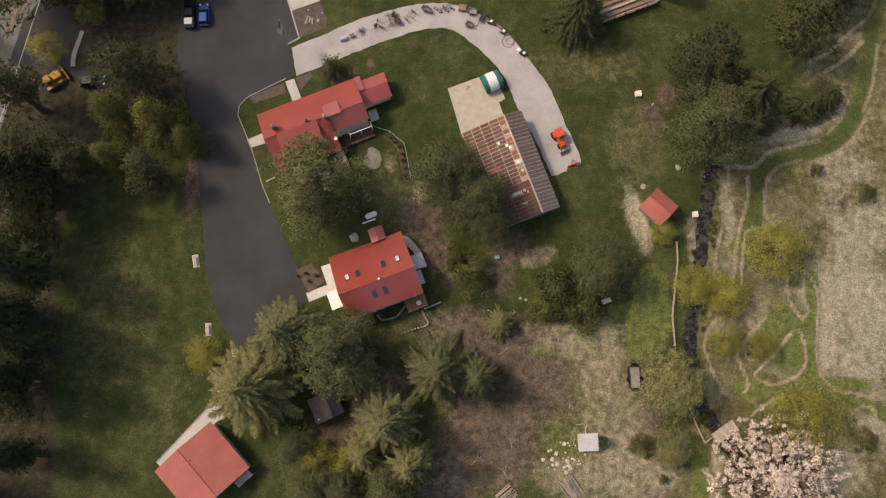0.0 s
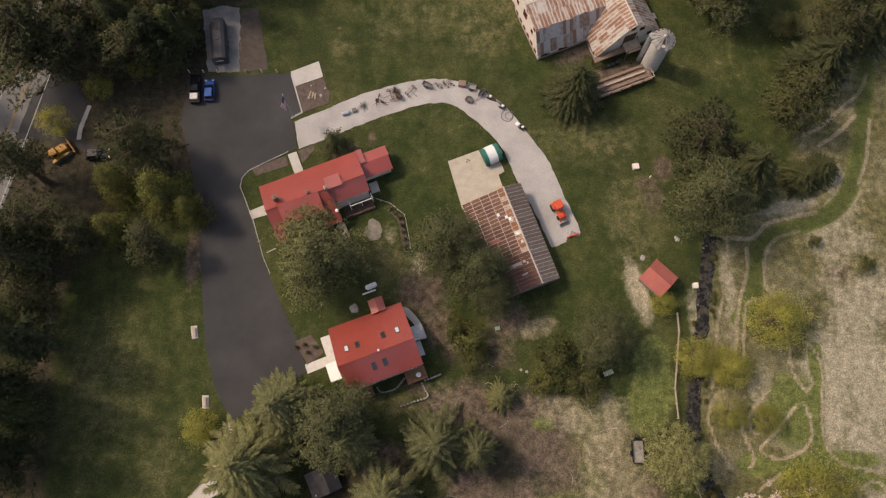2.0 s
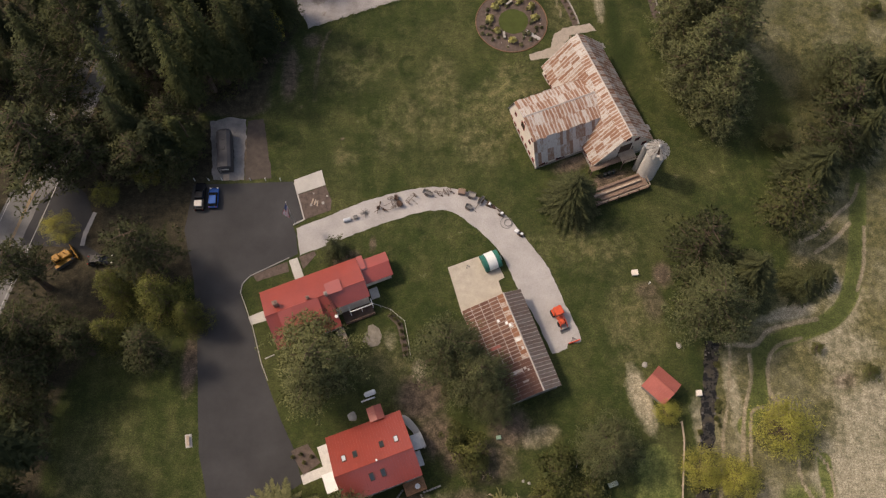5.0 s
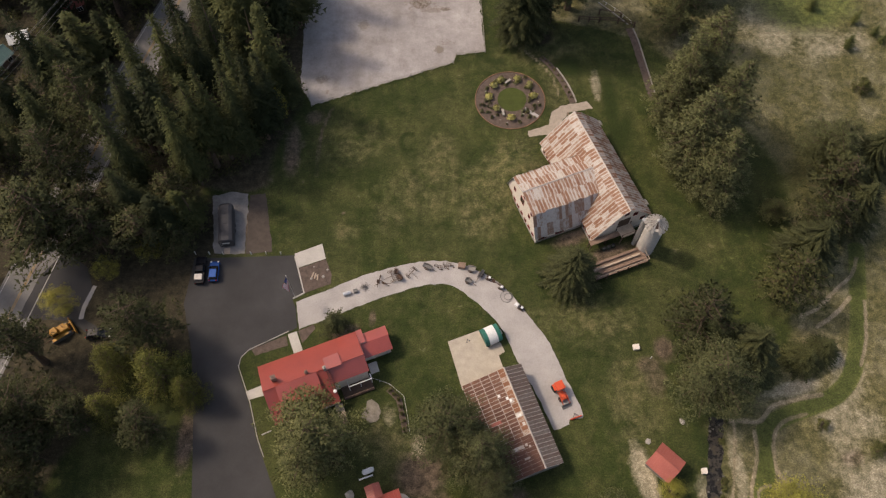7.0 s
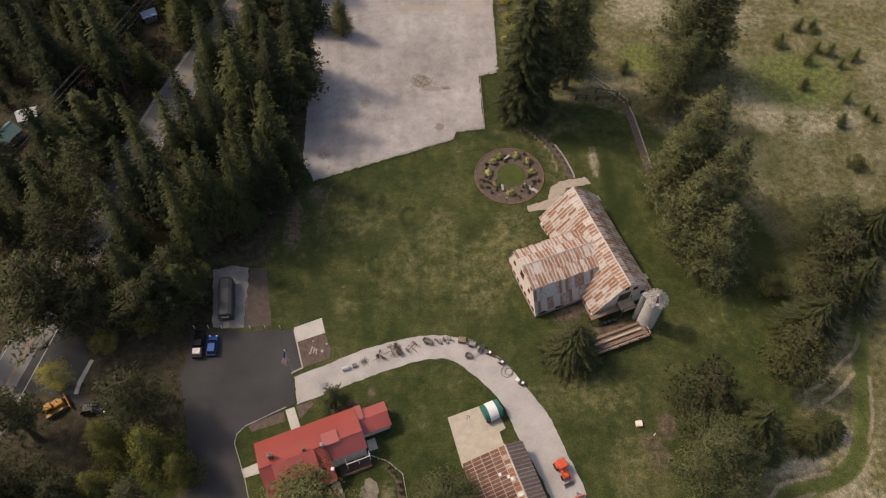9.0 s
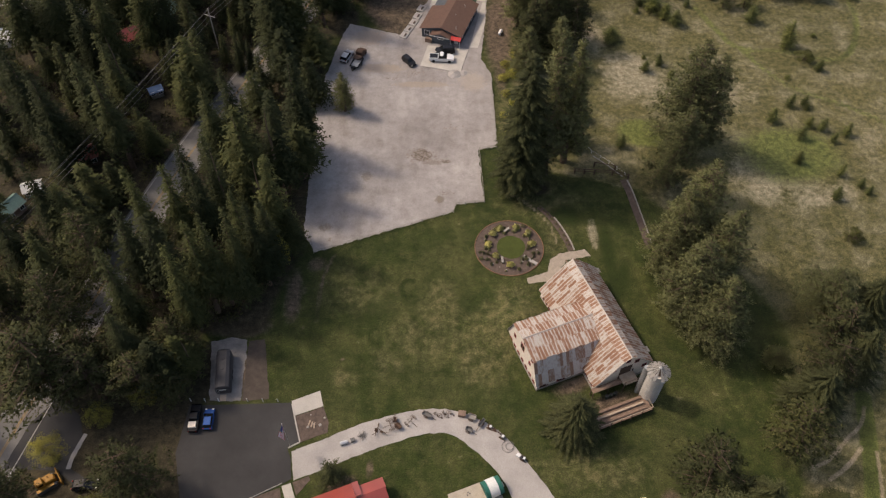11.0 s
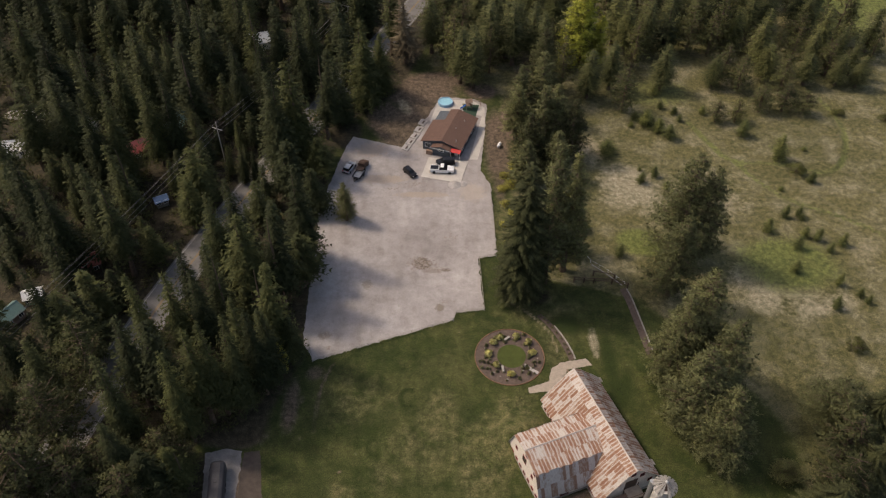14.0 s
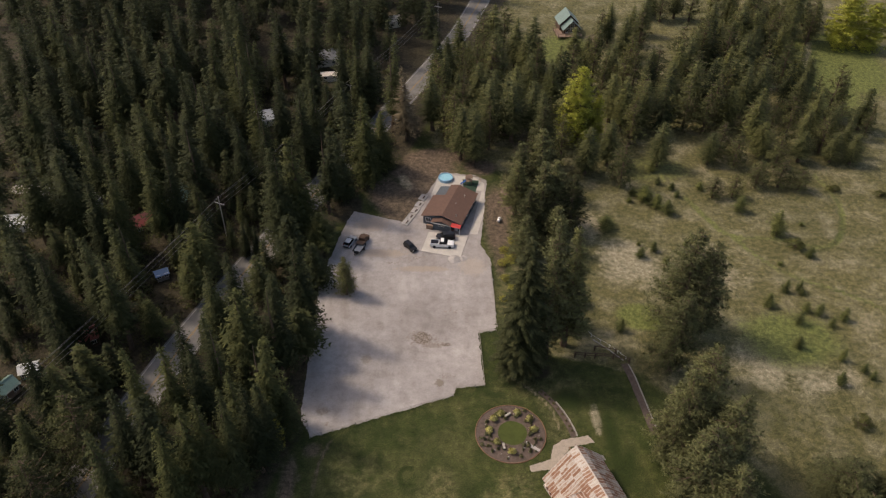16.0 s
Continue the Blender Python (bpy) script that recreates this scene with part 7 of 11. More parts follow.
# ---- lodge ----
def lodge():
    ob = thing("lodge", pose(-9.65, 11.45, 0, 0, 0, 20.5), "cream lodge with a red metal roof and roof windows", "house")
    wall_profile(ob, [(-3.5, -0.05), (-3.5, 4.75), (0, 7.25), (6.1, 2.5), (6.1, -0.05)], -5.6, 5.6, M_CREAM)
    roof_plane(ob, (5.8, 6.5, 2.45), (-5.9, 6.5, 2.45), (-5.9, 0, 7.5), (5.8, 0, 7.5), M_RED)
    roof_plane(ob, (-5.9, -3.75, 4.85), (5.8, -3.75, 4.85), (5.8, 0, 7.5), (-5.9, 0, 7.5), M_RED)
    ridge_cap(ob, (-5.92, 0, 7.53), (5.82, 0, 7.53), M_RED)
    pn, ps = math.degrees(math.atan2(5.05, 6.5)), math.degrees(math.atan2(2.65, 3.75))
    pale = plain("bright_glass", (0.5, 0.53, 0.56), 0.15, vary=0.05)
    for x, g in ((-4.0, pale), (-2.3, None), (1.7, None), (3.9, pale)):
        skylight(ob, x, 2.2, 7.5 - 5.05 / 6.5 * 2.2, -pn, g)
    for x in (-1.0, 0.7):
        skylight(ob, x, -1.6, 7.5 - 2.65 / 3.75 * 1.6, ps)
    part("roof_vent", Shape().tube((0.4, 0.15, 7.3), (0.4, 0.15, 7.85), 0.16, n=10), M_WHITE, ob, "white vent pipe")
    # annex to the north
    part("wall", Shape().box(1.4, 5.8, -0.05, 3.1, 8.1, 2.4), M_CREAM, ob)
    roof_plane(ob, (1.1, 8.4, 2.5), (1.1, 6.2, 2.9), (2.25, 6.2, 3.3), (2.25, 8.4, 2.9), M_RED2, name="annex_roof")
    roof_plane(ob, (3.4, 6.2, 2.9), (3.4, 8.4, 2.5), (2.25, 8.4, 2.9), (2.25, 6.2, 3.3), M_RED2, name="annex_roof")
    # white porch roof on the west end, awning on the east end
    roof_plane(ob, (-8.0, -1.25, 2.4), (-5.62, -1.25, 2.6), (-5.62, 1.55, 2.6), (-8.0, 1.55, 2.4), M_WHITE, name="porch_roof", label="white metal porch roof")
    for y in (-1.1, 1.4):
        part("post", Shape().box(-7.9, y - 0.06, -0.05, -7.78, y + 0.06, 2.36), M_WHITE, ob)
    roof_plane(ob, (5.62, 0.1, 2.75), (7.6, 0.1, 2.5), (7.6, 2.35, 2.5), (5.62, 2.35, 2.75), M_STEEL, name="awning", label="pale metal awning")
    for y in (0.2, 2.2):
        part("post", Shape().tube((7.45, y, -0.05), (7.45, y, 2.5), 0.05), M_WHITE, ob)
    roof_plane(ob, (5.62, -2.2, 1.75), (6.6, -2.2, 1.55), (6.6, 0.05, 1.55), (5.62, 0.05, 1.75), M_STEEL, name="awning", label="low pale metal awning")
    part("post", Shape().tube((6.5, -2.1, -0.05), (6.5, -2.1, 1.55), 0.05), M_WHITE, ob)
    for x in (-4.0, -1.4, 1.3, 4.0):
        window(ob, pose(x, -3.51, 0.9), 1.1, 1.3)
        window(ob, pose(x, -3.51, 3.1), 0.9, 1.1)
    for y in (-1.8, 3.5):
        window(ob, pose(-5.61, y, 1.0, 0, 0, -90), 1.0, 1.2)
    part("door", Shape().box(-5.66, -0.4, 0, -5.58, 0.5, 2.05), M_TRIMRED, ob, "dark red entrance door")


lodge()
LODGE = pose(-9.65, 11.45, 0, 0, 0, 20.5)


def at_lodge(pts):
    return [tuple((LODGE @ Vector((x, y, 0)))[:2]) for x, y in pts]


sheet("path", at_lodge([(-11.2, 1.5), (-7.4, 1.6), (-7.4, -1.0), (-5.7, -1.0), (-5.7, 6.0), (-7.7, 6.0), (-7.7, 3.0), (-11.2, 2.95)]), 0.05, plain("pale_concrete", (0.58, 0.55, 0.51), 0.85, vary=0.1), "pale concrete path to the lodge porch", "path")
sheet("path", at_lodge(ring_smooth([(5.75, 6.2), (6.7, 5.4), (7.6, 3.0), (7.8, 0.3)], 5, False) + ring_smooth([(6.9, 0.3), (6.6, 2.8), (5.9, 4.6), (5.7, 5.0)], 5, False)), 0.12, M_CONCRETE, "curved concrete ramp beside the lodge", "path")


def plank_deck(name, m, w, d, z, boards, label, rail=True):
    """A raised board deck with legs and a rail."""
    ob = thing(name, m, label, "deck")
    bw = d / boards
    for k in range(boards):
        part("board", Shape().box(0, -d + k * bw + 0.012, z - 0.04, w, -d + (k + 1) * bw - 0.012, z), M_DECK, ob)
    for x in (0.08, w - 0.08):
        for y in (-0.08, -d + 0.08):
            part("leg", Shape().box(x - 0.06, y - 0.06, -0.05, x + 0.06, y + 0.06, z - 0.04), M_DECK, ob)
    part("joist", Shape().box(0.02, -d + 0.02, z - 0.2, w - 0.02, -d + 0.1, z - 0.045).box(0.02, -0.1, z - 0.2, w - 0.02, -0.02, z - 0.045), M_DARKWOOD, ob)
    if rail:
        part("rail", Shape().box(0, -d, z + 0.85, w, -d + 0.08, z + 0.93).box(w - 0.08, -d + 0.08, z + 0.85, w, 0, z + 0.93), M_DECK, ob)
        for k in range(int(w / 1.2) + 1):
            x = 0.04 + (w - 0.08) * k / max(1, int(w / 1.2))
            part("post", Shape().box(x - 0.04, -d + 0.005, z, x + 0.04, -d + 0.075, z + 0.85), M_DECK, ob)
        part("post", Shape().box(w - 0.075, -0.08, z, w - 0.005, 0, z + 0.85), M_DECK, ob)
    return ob


plank_deck("deck", LODGE @ pose(2.6, -3.6, 0), 3.2, 1.9, 0.8, 12, "cedar board deck with a rail behind the lodge")
plank_deck("deck", LODGE @ pose(-4.7, -3.6, 0), 2.1, 1.6, 0.5, 10, "small cedar board deck under the lodge wall", False)


def garden_table(m):
    ob = thing("garden_table", m, "small round white table on the cedar deck", "table")
    part("tabletop", Shape().lathe([(0.02, 0.68), (0.38, 0.68), (0.4, 0.7), (0.38, 0.72), (0.02, 0.72)], 16), M_WHITE, ob)
    part("leg", Shape().tube((0, 0, 0.0), (0, 0, 0.69), 0.04), M_WHITE, ob)
    part("base_plate", Shape().lathe([(0.25, 0), (0.25, 0.03), (0.04, 0.06)], 12), M_WHITE, ob)


garden_table(LODGE @ pose(4.6, -4.7, 0.8))


def stone_wall(pts, height, seed, label, size=0.42):
    """A dry stone edging: a line of single stones."""
    rng = random.Random(seed)
    ob = thing("stone_edging", Matrix.Identity(4), label, "garden wall")
    kinds = []
    for k in range(4):
        s = Shape().box(-size / 2, -0.13, -0.05, size / 2, 0.13, height, cut=0.05)
        s.v = [(x + rng.uniform(-0.03, 0.03), y + rng.uniform(-0.03, 0.03), z + (rng.uniform(-0.04, 0.04) if z > 0 else 0)) for x, y, z in s.v]
        kinds.append(s.mesh("stone", M_STONE))
    line = ring_smooth(pts, 10, False)
    acc = 0
    for (x0, y0), (x1, y1) in zip(line, line[1:]):
        acc += math.hypot(x1 - x0, y1 - y0)
        if acc >= size * 0.98:
            acc = 0
            st = part("stone", rng.choice(kinds), None, ob)
            st.matrix_basis = pose(x1, y1, 0, 0, 0, math.degrees(math.atan2(y1 - y0, x1 - x0)) + rng.uniform(-9, 9))
    return ob


stone_wall(at_lodge([(0.0, -8.1), (2.4, -8.15), (4.7, -8.2), (4.75, -7.0), (4.6, -5.75)]), 0.4, 1, "low dry stone wall round the lodge terrace", 0.34)
stone_wall(at_lodge([(4.8, -5.7), (6.2, -5.75), (7.9, -5.7)]), 0.35, 2, "low dry stone wall beside the deck steps", 0.34)
stone_wall(at_lodge([(-2.0, -3.9), (-1.7, -5.0), (-0.4, -5.35), (0.8, -5.3), (2.3, -4.4)]), 0.3, 3, "curved stone edging below the lodge wall", 0.34)


# ---- long shed with rusty sheets ----
def long_shed():
    ob = thing("open_shed", pose(12.3, 29.8, 0, 0, 0, -69.5), "long open shed roofed with rusty corrugated sheets", "shed")
    wall_profile(ob, [(-6.2, -0.05), (-6.2, 2.25), (0, 3.85), (2.7, 2.75), (2.7, -0.05)], -7.9, 7.9, M_GREYWOOD)

    def on(x, y):
        return (x, y, 2.15 + (y + 6.9) * 1.85 / 6.9)

    sheet_roof(ob, on(-8.2, -6.9), on(2.6, -6.9), on(2.6, -1.1), on(-8.2, -1.1), 0.6, 4, 1, M_SHEDRUST, 0.94, M_PALEJOINT, 0.86)
    sheet_roof(ob, on(-8.2, -1.1), on(2.6, -1.1), on(2.6, 0), on(-8.2, 0), 0.72, 1, 5, M_PATCHRUST, 0.92, M_PALEJOINT, 0.92)
    sheet_roof(ob, on(2.6, -6.9), on(8.1, -6.9), on(8.1, 0), on(2.6, 0), 0.6, 4, 4, M_SHEDDARK, 0.985, M_PALEJOINT, 0.95)
    sheet_roof(ob, (8.1, 3.0, 2.8), (-8.2, 3.0, 2.8), (-8.2, 0, 4.0), (8.1, 0, 4.0), 0.6, 1, 2, M_SHEDGREY, 0.99, M_PALEJOINT, 0.89)
    up = math.degrees(math.atan2(1.85, 6.9))
    for x, y, w, d, mat, word in ((-3.0, -0.8, 0.8, 0.7, M_OLDZINC, "bare zinc"), (-0.5, -0.62, 0.5, 0.8, M_STEEL, "bright zinc"), (0.9, -0.45, 0.5, 0.4, M_OLDZINC, "bare zinc"), (4.0, -2.7, 0.55, 2.0, M_OLDZINC, "pale zinc"),
                                  (3.9, -1.3, 0.4, 0.4, M_PALEJOINT, "pale"), (4.3, -0.9, 0.35, 0.3, M_PALEJOINT, "pale"), (-0.7, -4.2, 0.5, 1.6, M_RED2, "faded red"), (5.8, -1.9, 0.25, 0.9, M_PALEJOINT, "pale"), (1.9, -5.4, 0.45, 1.1, M_OLDZINC, "pale zinc")):
        part("roof_patch", Shape().box(-w / 2, -d / 2, 0.05, w / 2, d / 2, 0.075, pose(*on(x, y), up)), mat, ob, word + " patch sheet on the roof")
    ridge_cap(ob, (-8.25, 0, 4.07), (8.15, 0, 4.07), M_PALEJOINT, 0.15)
    for k in range(5):
        part("post", Shape().box(-7.9 + 3.9 * k, -6.6, -0.05, -7.7 + 3.9 * k, -6.4, 2.2), M_DARKWOOD, ob)
    for x, y in ((-3.6, -1.3), (-3.1, -0.9), (-4.4, -2.3)):
        z = 4.0 + y * 1.85 / 6.9
        part("roof_patch", Shape().box(x - 0.25, y - 0.2, z - 0.02, x + 0.25, y + 0.2, z + 0.12, cut=0.05), M_WHITE, ob, "white patch box on the roof")


long_shed()
sheet("slab", [(0.8, 43.1), (8.1, 45.9), (10.0, 41.4), (9.0, 40.8), (10.0, 37.6), (3.1, 35.0)][::-1], 0.06, plain("tan_concrete", (0.42, 0.37, 0.30), 0.9, vary=0.12, scale=0.8), "sandy concrete slab in front of the shed", "slab")


# ---- small red hut ----
def hut():
    ob = thing("hut", pose(33.2, 23.35, 0, 0, 0, -43.5), "small shed with a dull red metal roof in the grass", "shed")
    wall_profile(ob, [(-1.75, -0.05), (-1.75, 2.3), (0, 3.3), (1.75, 2.3), (1.75, -0.05)], -1.9, 1.9, M_GREYWOOD)
    roof_plane(ob, (2.15, 2.15, 2.25), (-2.15, 2.15, 2.25), (-2.15, 0, 3.5), (2.15, 0, 3.5), M_RED2)
    roof_plane(ob, (-2.15, -2.15, 2.25), (2.15, -2.15, 2.25), (2.15, 0, 3.5), (-2.15, 0, 3.5), M_RED2)
    ridge_cap(ob, (-2.17, 0, 3.53), (2.17, 0, 3.53), M_RED2)
    f = Shape()
    for k in range(12):
        f.box(-2.0, -1.7 + 0.3 * k, 0.0, -1.92, -1.45 + 0.3 * k, 2.2)
    part("gable_boards", f, M_GREYWOOD, ob, "grey weathered boards of the gable")
    part("door", Shape().box(1.9, -0.45, 0, 1.96, 0.45, 1.95), M_DARKWOOD, ob)


hut()


# ---- garage with the dull red roof ----
def garage():
    ob = thing("garage", pose(-35, -14.5, 0, 0, 0, -48), "broad garage under a dull red metal roof", "garage")
    wall_profile(ob, [(-5.9, -0.05), (-5.9, 3.0), (-1.5, 4.25), (3.8, 3.05), (3.8, -0.05)], -3.3, 5.0, M_CREAM)
    roof_plane(ob, (5.2, 4.3, 3.1), (-3.65, 4.3, 3.1), (-3.65, -1.5, 4.5), (5.2, -1.5, 4.5), M_RED2)
    roof_plane(ob, (-3.65, -6.4, 3.0), (5.2, -6.4, 3.0), (5.2, -1.5, 4.5), (-3.65, -1.5, 4.5), M_RED2)
    ridge_cap(ob, (-3.67, -1.5, 4.53), (5.22, -1.5, 4.53), M_RED2)
    part("roof_vent", Shape().tube((-1.2, -1.1, 4.3), (-1.2, -1.1, 4.75), 0.09), M_DARKWOOD, ob)
    for y in (-4.0, 0.8):
        part("garage_door", Shape().box(-3.36, y - 1.3, 0, -3.28, y + 1.3, 2.3), M_WHITE, ob, "white panelled garage door")
    part("lean_to", Shape().slab([(5.25, 1.0, 2.3), (6.3, 1.0, 2.1), (6.3, 3.7, 2.1), (5.25, 3.7, 2.3)], 0.06), M_GREYWOOD, ob)
    for y in (1.1, 3.6):
        part("post", Shape().box(6.15, y - 0.05, -0.05, 6.25, y + 0.05, 2.06), M_GREYWOOD, ob)


garage()
GAR = pose(-35, -14.5, 0, 0, 0, -48)
apron = [tuple((GAR @ Vector((x, y, 0)))[:2]) for x, y in ((-4.9, -6.4), (-3.4, -6.4), (-3.4, 4.2), (-2.6, 7.5), (-6.3, 10.4), (-9.6, 13.3), (-10.4, 13.2), (-7.4, 8.6), (-6.0, 5.2))]
sheet("path", ragged(apron, 0.6, 0.05), 0.05, M_CONCRETE, "pale concrete apron leading to the garage", "path")
edge = thing("kerb", Matrix.Identity(4), "low pale kerb along the garage apron", "kerb")
for (ax, ay), (bx, by) in zip(apron[6:] + apron[:1], apron[7:] + apron[:1]):
    k = max(1, int(math.hypot(bx - ax, by - ay) / 0.9))
    for i in range(k):
        x, y = ax + (bx - ax) * (i + 0.5) / k, ay + (by - ay) * (i + 0.5) / k
        st = part("kerb_stone", Shape().box(-0.42, -0.09, -0.05, 0.42, 0.09, 0.16, cut=0.03), M_STONE, edge)
        st.matrix_basis = pose(x, y, 0, 0, 0, math.degrees(math.atan2(by - ay, bx - ax)))


# ---- barn ----
BARN = pose(25.49, 61.1, 0, 0, 0, 111.7)


def barn():
    ob = thing("barn", BARN, "old cream barn with a rusty corrugated gambrel roof", "barn")
    wall_profile(ob, [(0.0, -0.05), (0.0, 2.1), (-4.2, 7.4), (-5.5, 8.25), (-6.8, 7.4), (-10.3, 3.7), (-10.3, -0.05)][::-1], 0.0, 20.4, M_CREAM)
    for a, b, rows, seed in (((0.35, 2.0), (-4.2, 7.65), 3, 11), ((-4.2, 7.65), (-5.5, 8.5), 1, 12)):
        sheet_roof(ob, (20.8, a[0], a[1]), (-0.45, a[0], a[1]), (-0.45, b[0], b[1]), (20.8, b[0], b[1]), 0.6, rows + (rows > 1), seed)
    for a, b, rows, seed in (((-10.75, 3.5), (-6.8, 7.65), 3, 13), ((-6.8, 7.65), (-5.5, 8.5), 1, 14)):
        sheet_roof(ob, (-0.45, a[0], a[1]), (20.8, a[0], a[1]), (20.8, b[0], b[1]), (-0.45, b[0], b[1]), 0.6, rows + (rows > 1), seed)
    ridge_cap(ob, (-0.5, -5.5, 8.6), (20.9, -5.5, 8.6), M_PALEJOINT, 0.15)
    # wing towards the lawn
    wall_profile(ob, [(3.6, -0.05), (3.6, 1.7), (5.7, 6.2), (9.9, 7.1), (13.5, 6.2), (15.3, 1.7), (15.3, -0.05)][::-1], -8.9, 0.6, M_CREAM, axis="y")
    sheet_roof(ob, (5.62, 9.2, 6.4), (5.62, -3.5, 6.4), (9.9, -4.2, 7.35), (9.9, 9.2, 7.35), 0.6, 2, 15)
    sheet_roof(ob, (13.6, -3.5, 6.4), (13.6, 9.2, 6.4), (9.9, 9.2, 7.35), (9.9, -4.2, 7.35), 0.6, 2, 16)
    sheet_roof(ob, (3.45, 9.15, 1.5), (3.45, -3.2, 1.5), (5.6, -3.2, 6.38), (5.6, 9.15, 6.38), 0.6, 2, 17, M_OLDZINC)
    sheet_roof(ob, (15.45, -3.2, 1.5), (15.45, 9.15, 1.5), (13.62, 9.15, 6.38), (13.62, -3.2, 6.38), 0.6, 2, 18, M_OLDZINC)
    ridge_cap(ob, (9.9, 9.25, 7.45), (9.9, -4.2, 7.45), M_PALEJOINT, 0.14)
    # openings
    for k in range(7):
        window(ob, pose(4.9 + 1.5 * k, 8.91, 0.55, 0, 0, 180), 0.7, 0.55, M_TRIMRED, False)
    for x, z, w, h in ((9.9, 3.6, 1.2, 1.5), (7.0, 3.2, 0.6, 0.8), (12.8, 3.2, 0.6, 0.8), (9.4, 5.9, 0.55, 0.6), (6.4, 5.0, 0.5, 0.6)):
        window(ob, pose(x, 8.91, z, 0, 0, 180), w, h, M_TRIMRED)
    for k in range(4):
        window(ob, pose(0.8 + 0.75 * k, 0.02, 0.7, 0, 0, 180), 0.5, 0.7, M_TRIMRED, False)
        window(ob, pose(16.0 + 1.1 * k, 0.02, 0.7, 0, 0, 180), 0.6, 0.7, M_TRIMRED, False)
    for y in (7.6, 4.4):
        window(ob, pose(3.58, y, 0.6, 0, 0, -90), 1.5, 0.6, M_TRIMRED)
    for y, z, w, h in ((-5.5, 6.2, 0.7, 0.8), (-7.3, 5.2, 0.7, 0.8), (-3.0, 4.6, 0.8, 0.8), (-9.2, 2.6, 0.7, 0.8)):
        window(ob, pose(-0.02, y, z, 0, 0, -90), w, h, M_TRIMRED)
    part("barn_door", Shape().box(-0.08, -6.6, 2.6, -0.01, -4.4, 4.9), M_DARKWOOD, ob, "brown loft door above the deck")
    part("foundation", Shape().box(-0.12, -10.45, -0.05, 20.5, 0.14, 0.5).box(3.5, 0.16, -0.05, 15.4, 9.0, 0.5), M_STONE, ob)
    part("roof_cap", Shape().box(20.3, -6.2, 7.0, 21.9, -6.0, 7.18).box(20.3, -5.0, 7.0, 21.9, -4.8, 7.18), M_WOOD, ob, "reddish hay beam under the gable")
    part("lean_to", Shape().slab([(19.6, -11.6, 2.9), (20.7, -11.6, 2.9), (20.7, -10.6, 3.5), (19.6, -10.6, 3.5)], 0.06), M_GREYWOOD, ob, "small dormer hood of grey boards")
    part("lean_to", Shape().slab([(1.8, -11.5, 3.0), (2.9, -11.5, 3.0), (2.9, -10.6, 3.6), (1.8, -10.6, 3.6)], 0.06), M_GREYWOOD, ob, "small dormer hood of grey boards")


barn()


M_SILOROOF = plain("dull_zinc", (0.27, 0.255, 0.235), 0.7, 0.2, vary=0.2)


def silo(m):
    ob = thing("silo", m, "round grey staved silo with a segmented cone roof", "silo")
    for k in range(9):
        part("stave_ring", Shape().lathe([(1.5, 0.0 if k else -0.1), (1.5, 0.98), (1.47, 1.0), (1.47, 1.02)], 28, pose(0, 0, 1.0 * k)), M_CONCRETE, ob)
        part("hoop", Shape().lathe([(1.5, -0.03), (1.53, -0.02), (1.53, 0.02), (1.5, 0.03)], 28, pose(0, 0, 0.5 + 1.0 * k)), M_STEEL, ob)
    for k in range(16):
        a0, a1 = 2 * math.pi * k / 16 + 0.04 + 0.03 * (k % 3), 2 * math.pi * (k + 1) / 16 - 0.04
        r = 1.95
        if k == 11:
            continue
        s = Shape().slab([(r * math.cos(a0), r * math.sin(a0), 8.7), (r * math.cos(a1), r * math.sin(a1), 8.7 + 0.03 * (k % 2)), (0.12 * math.cos(a1), 0.12 * math.sin(a1), 10.1), (0.12 * math.cos(a0), 0.12 * math.sin(a0), 10.1)], 0.05)
        part("roof_panel", s, M_SILOROOF if k % 3 else M_GREYWOOD, ob)
    part("cap", Shape().lathe([(0.25, 10.02), (0.25, 10.2), (0.05, 10.3)], 10), M_STEEL, ob)
    part("roof_core", Shape().lathe([(1.46, 8.5), (1.46, 8.62), (0.1, 9.95)], 16), M_DARKWOOD, ob)
    part("chute", Shape().tube((-1.75, 0.9, -0.1), (-1.75, 0.9, 8.6), 0.42, n=12), M_STEEL, ob, "narrow steel chute pipe")


silo(pose(34.6, 60.1, 0))


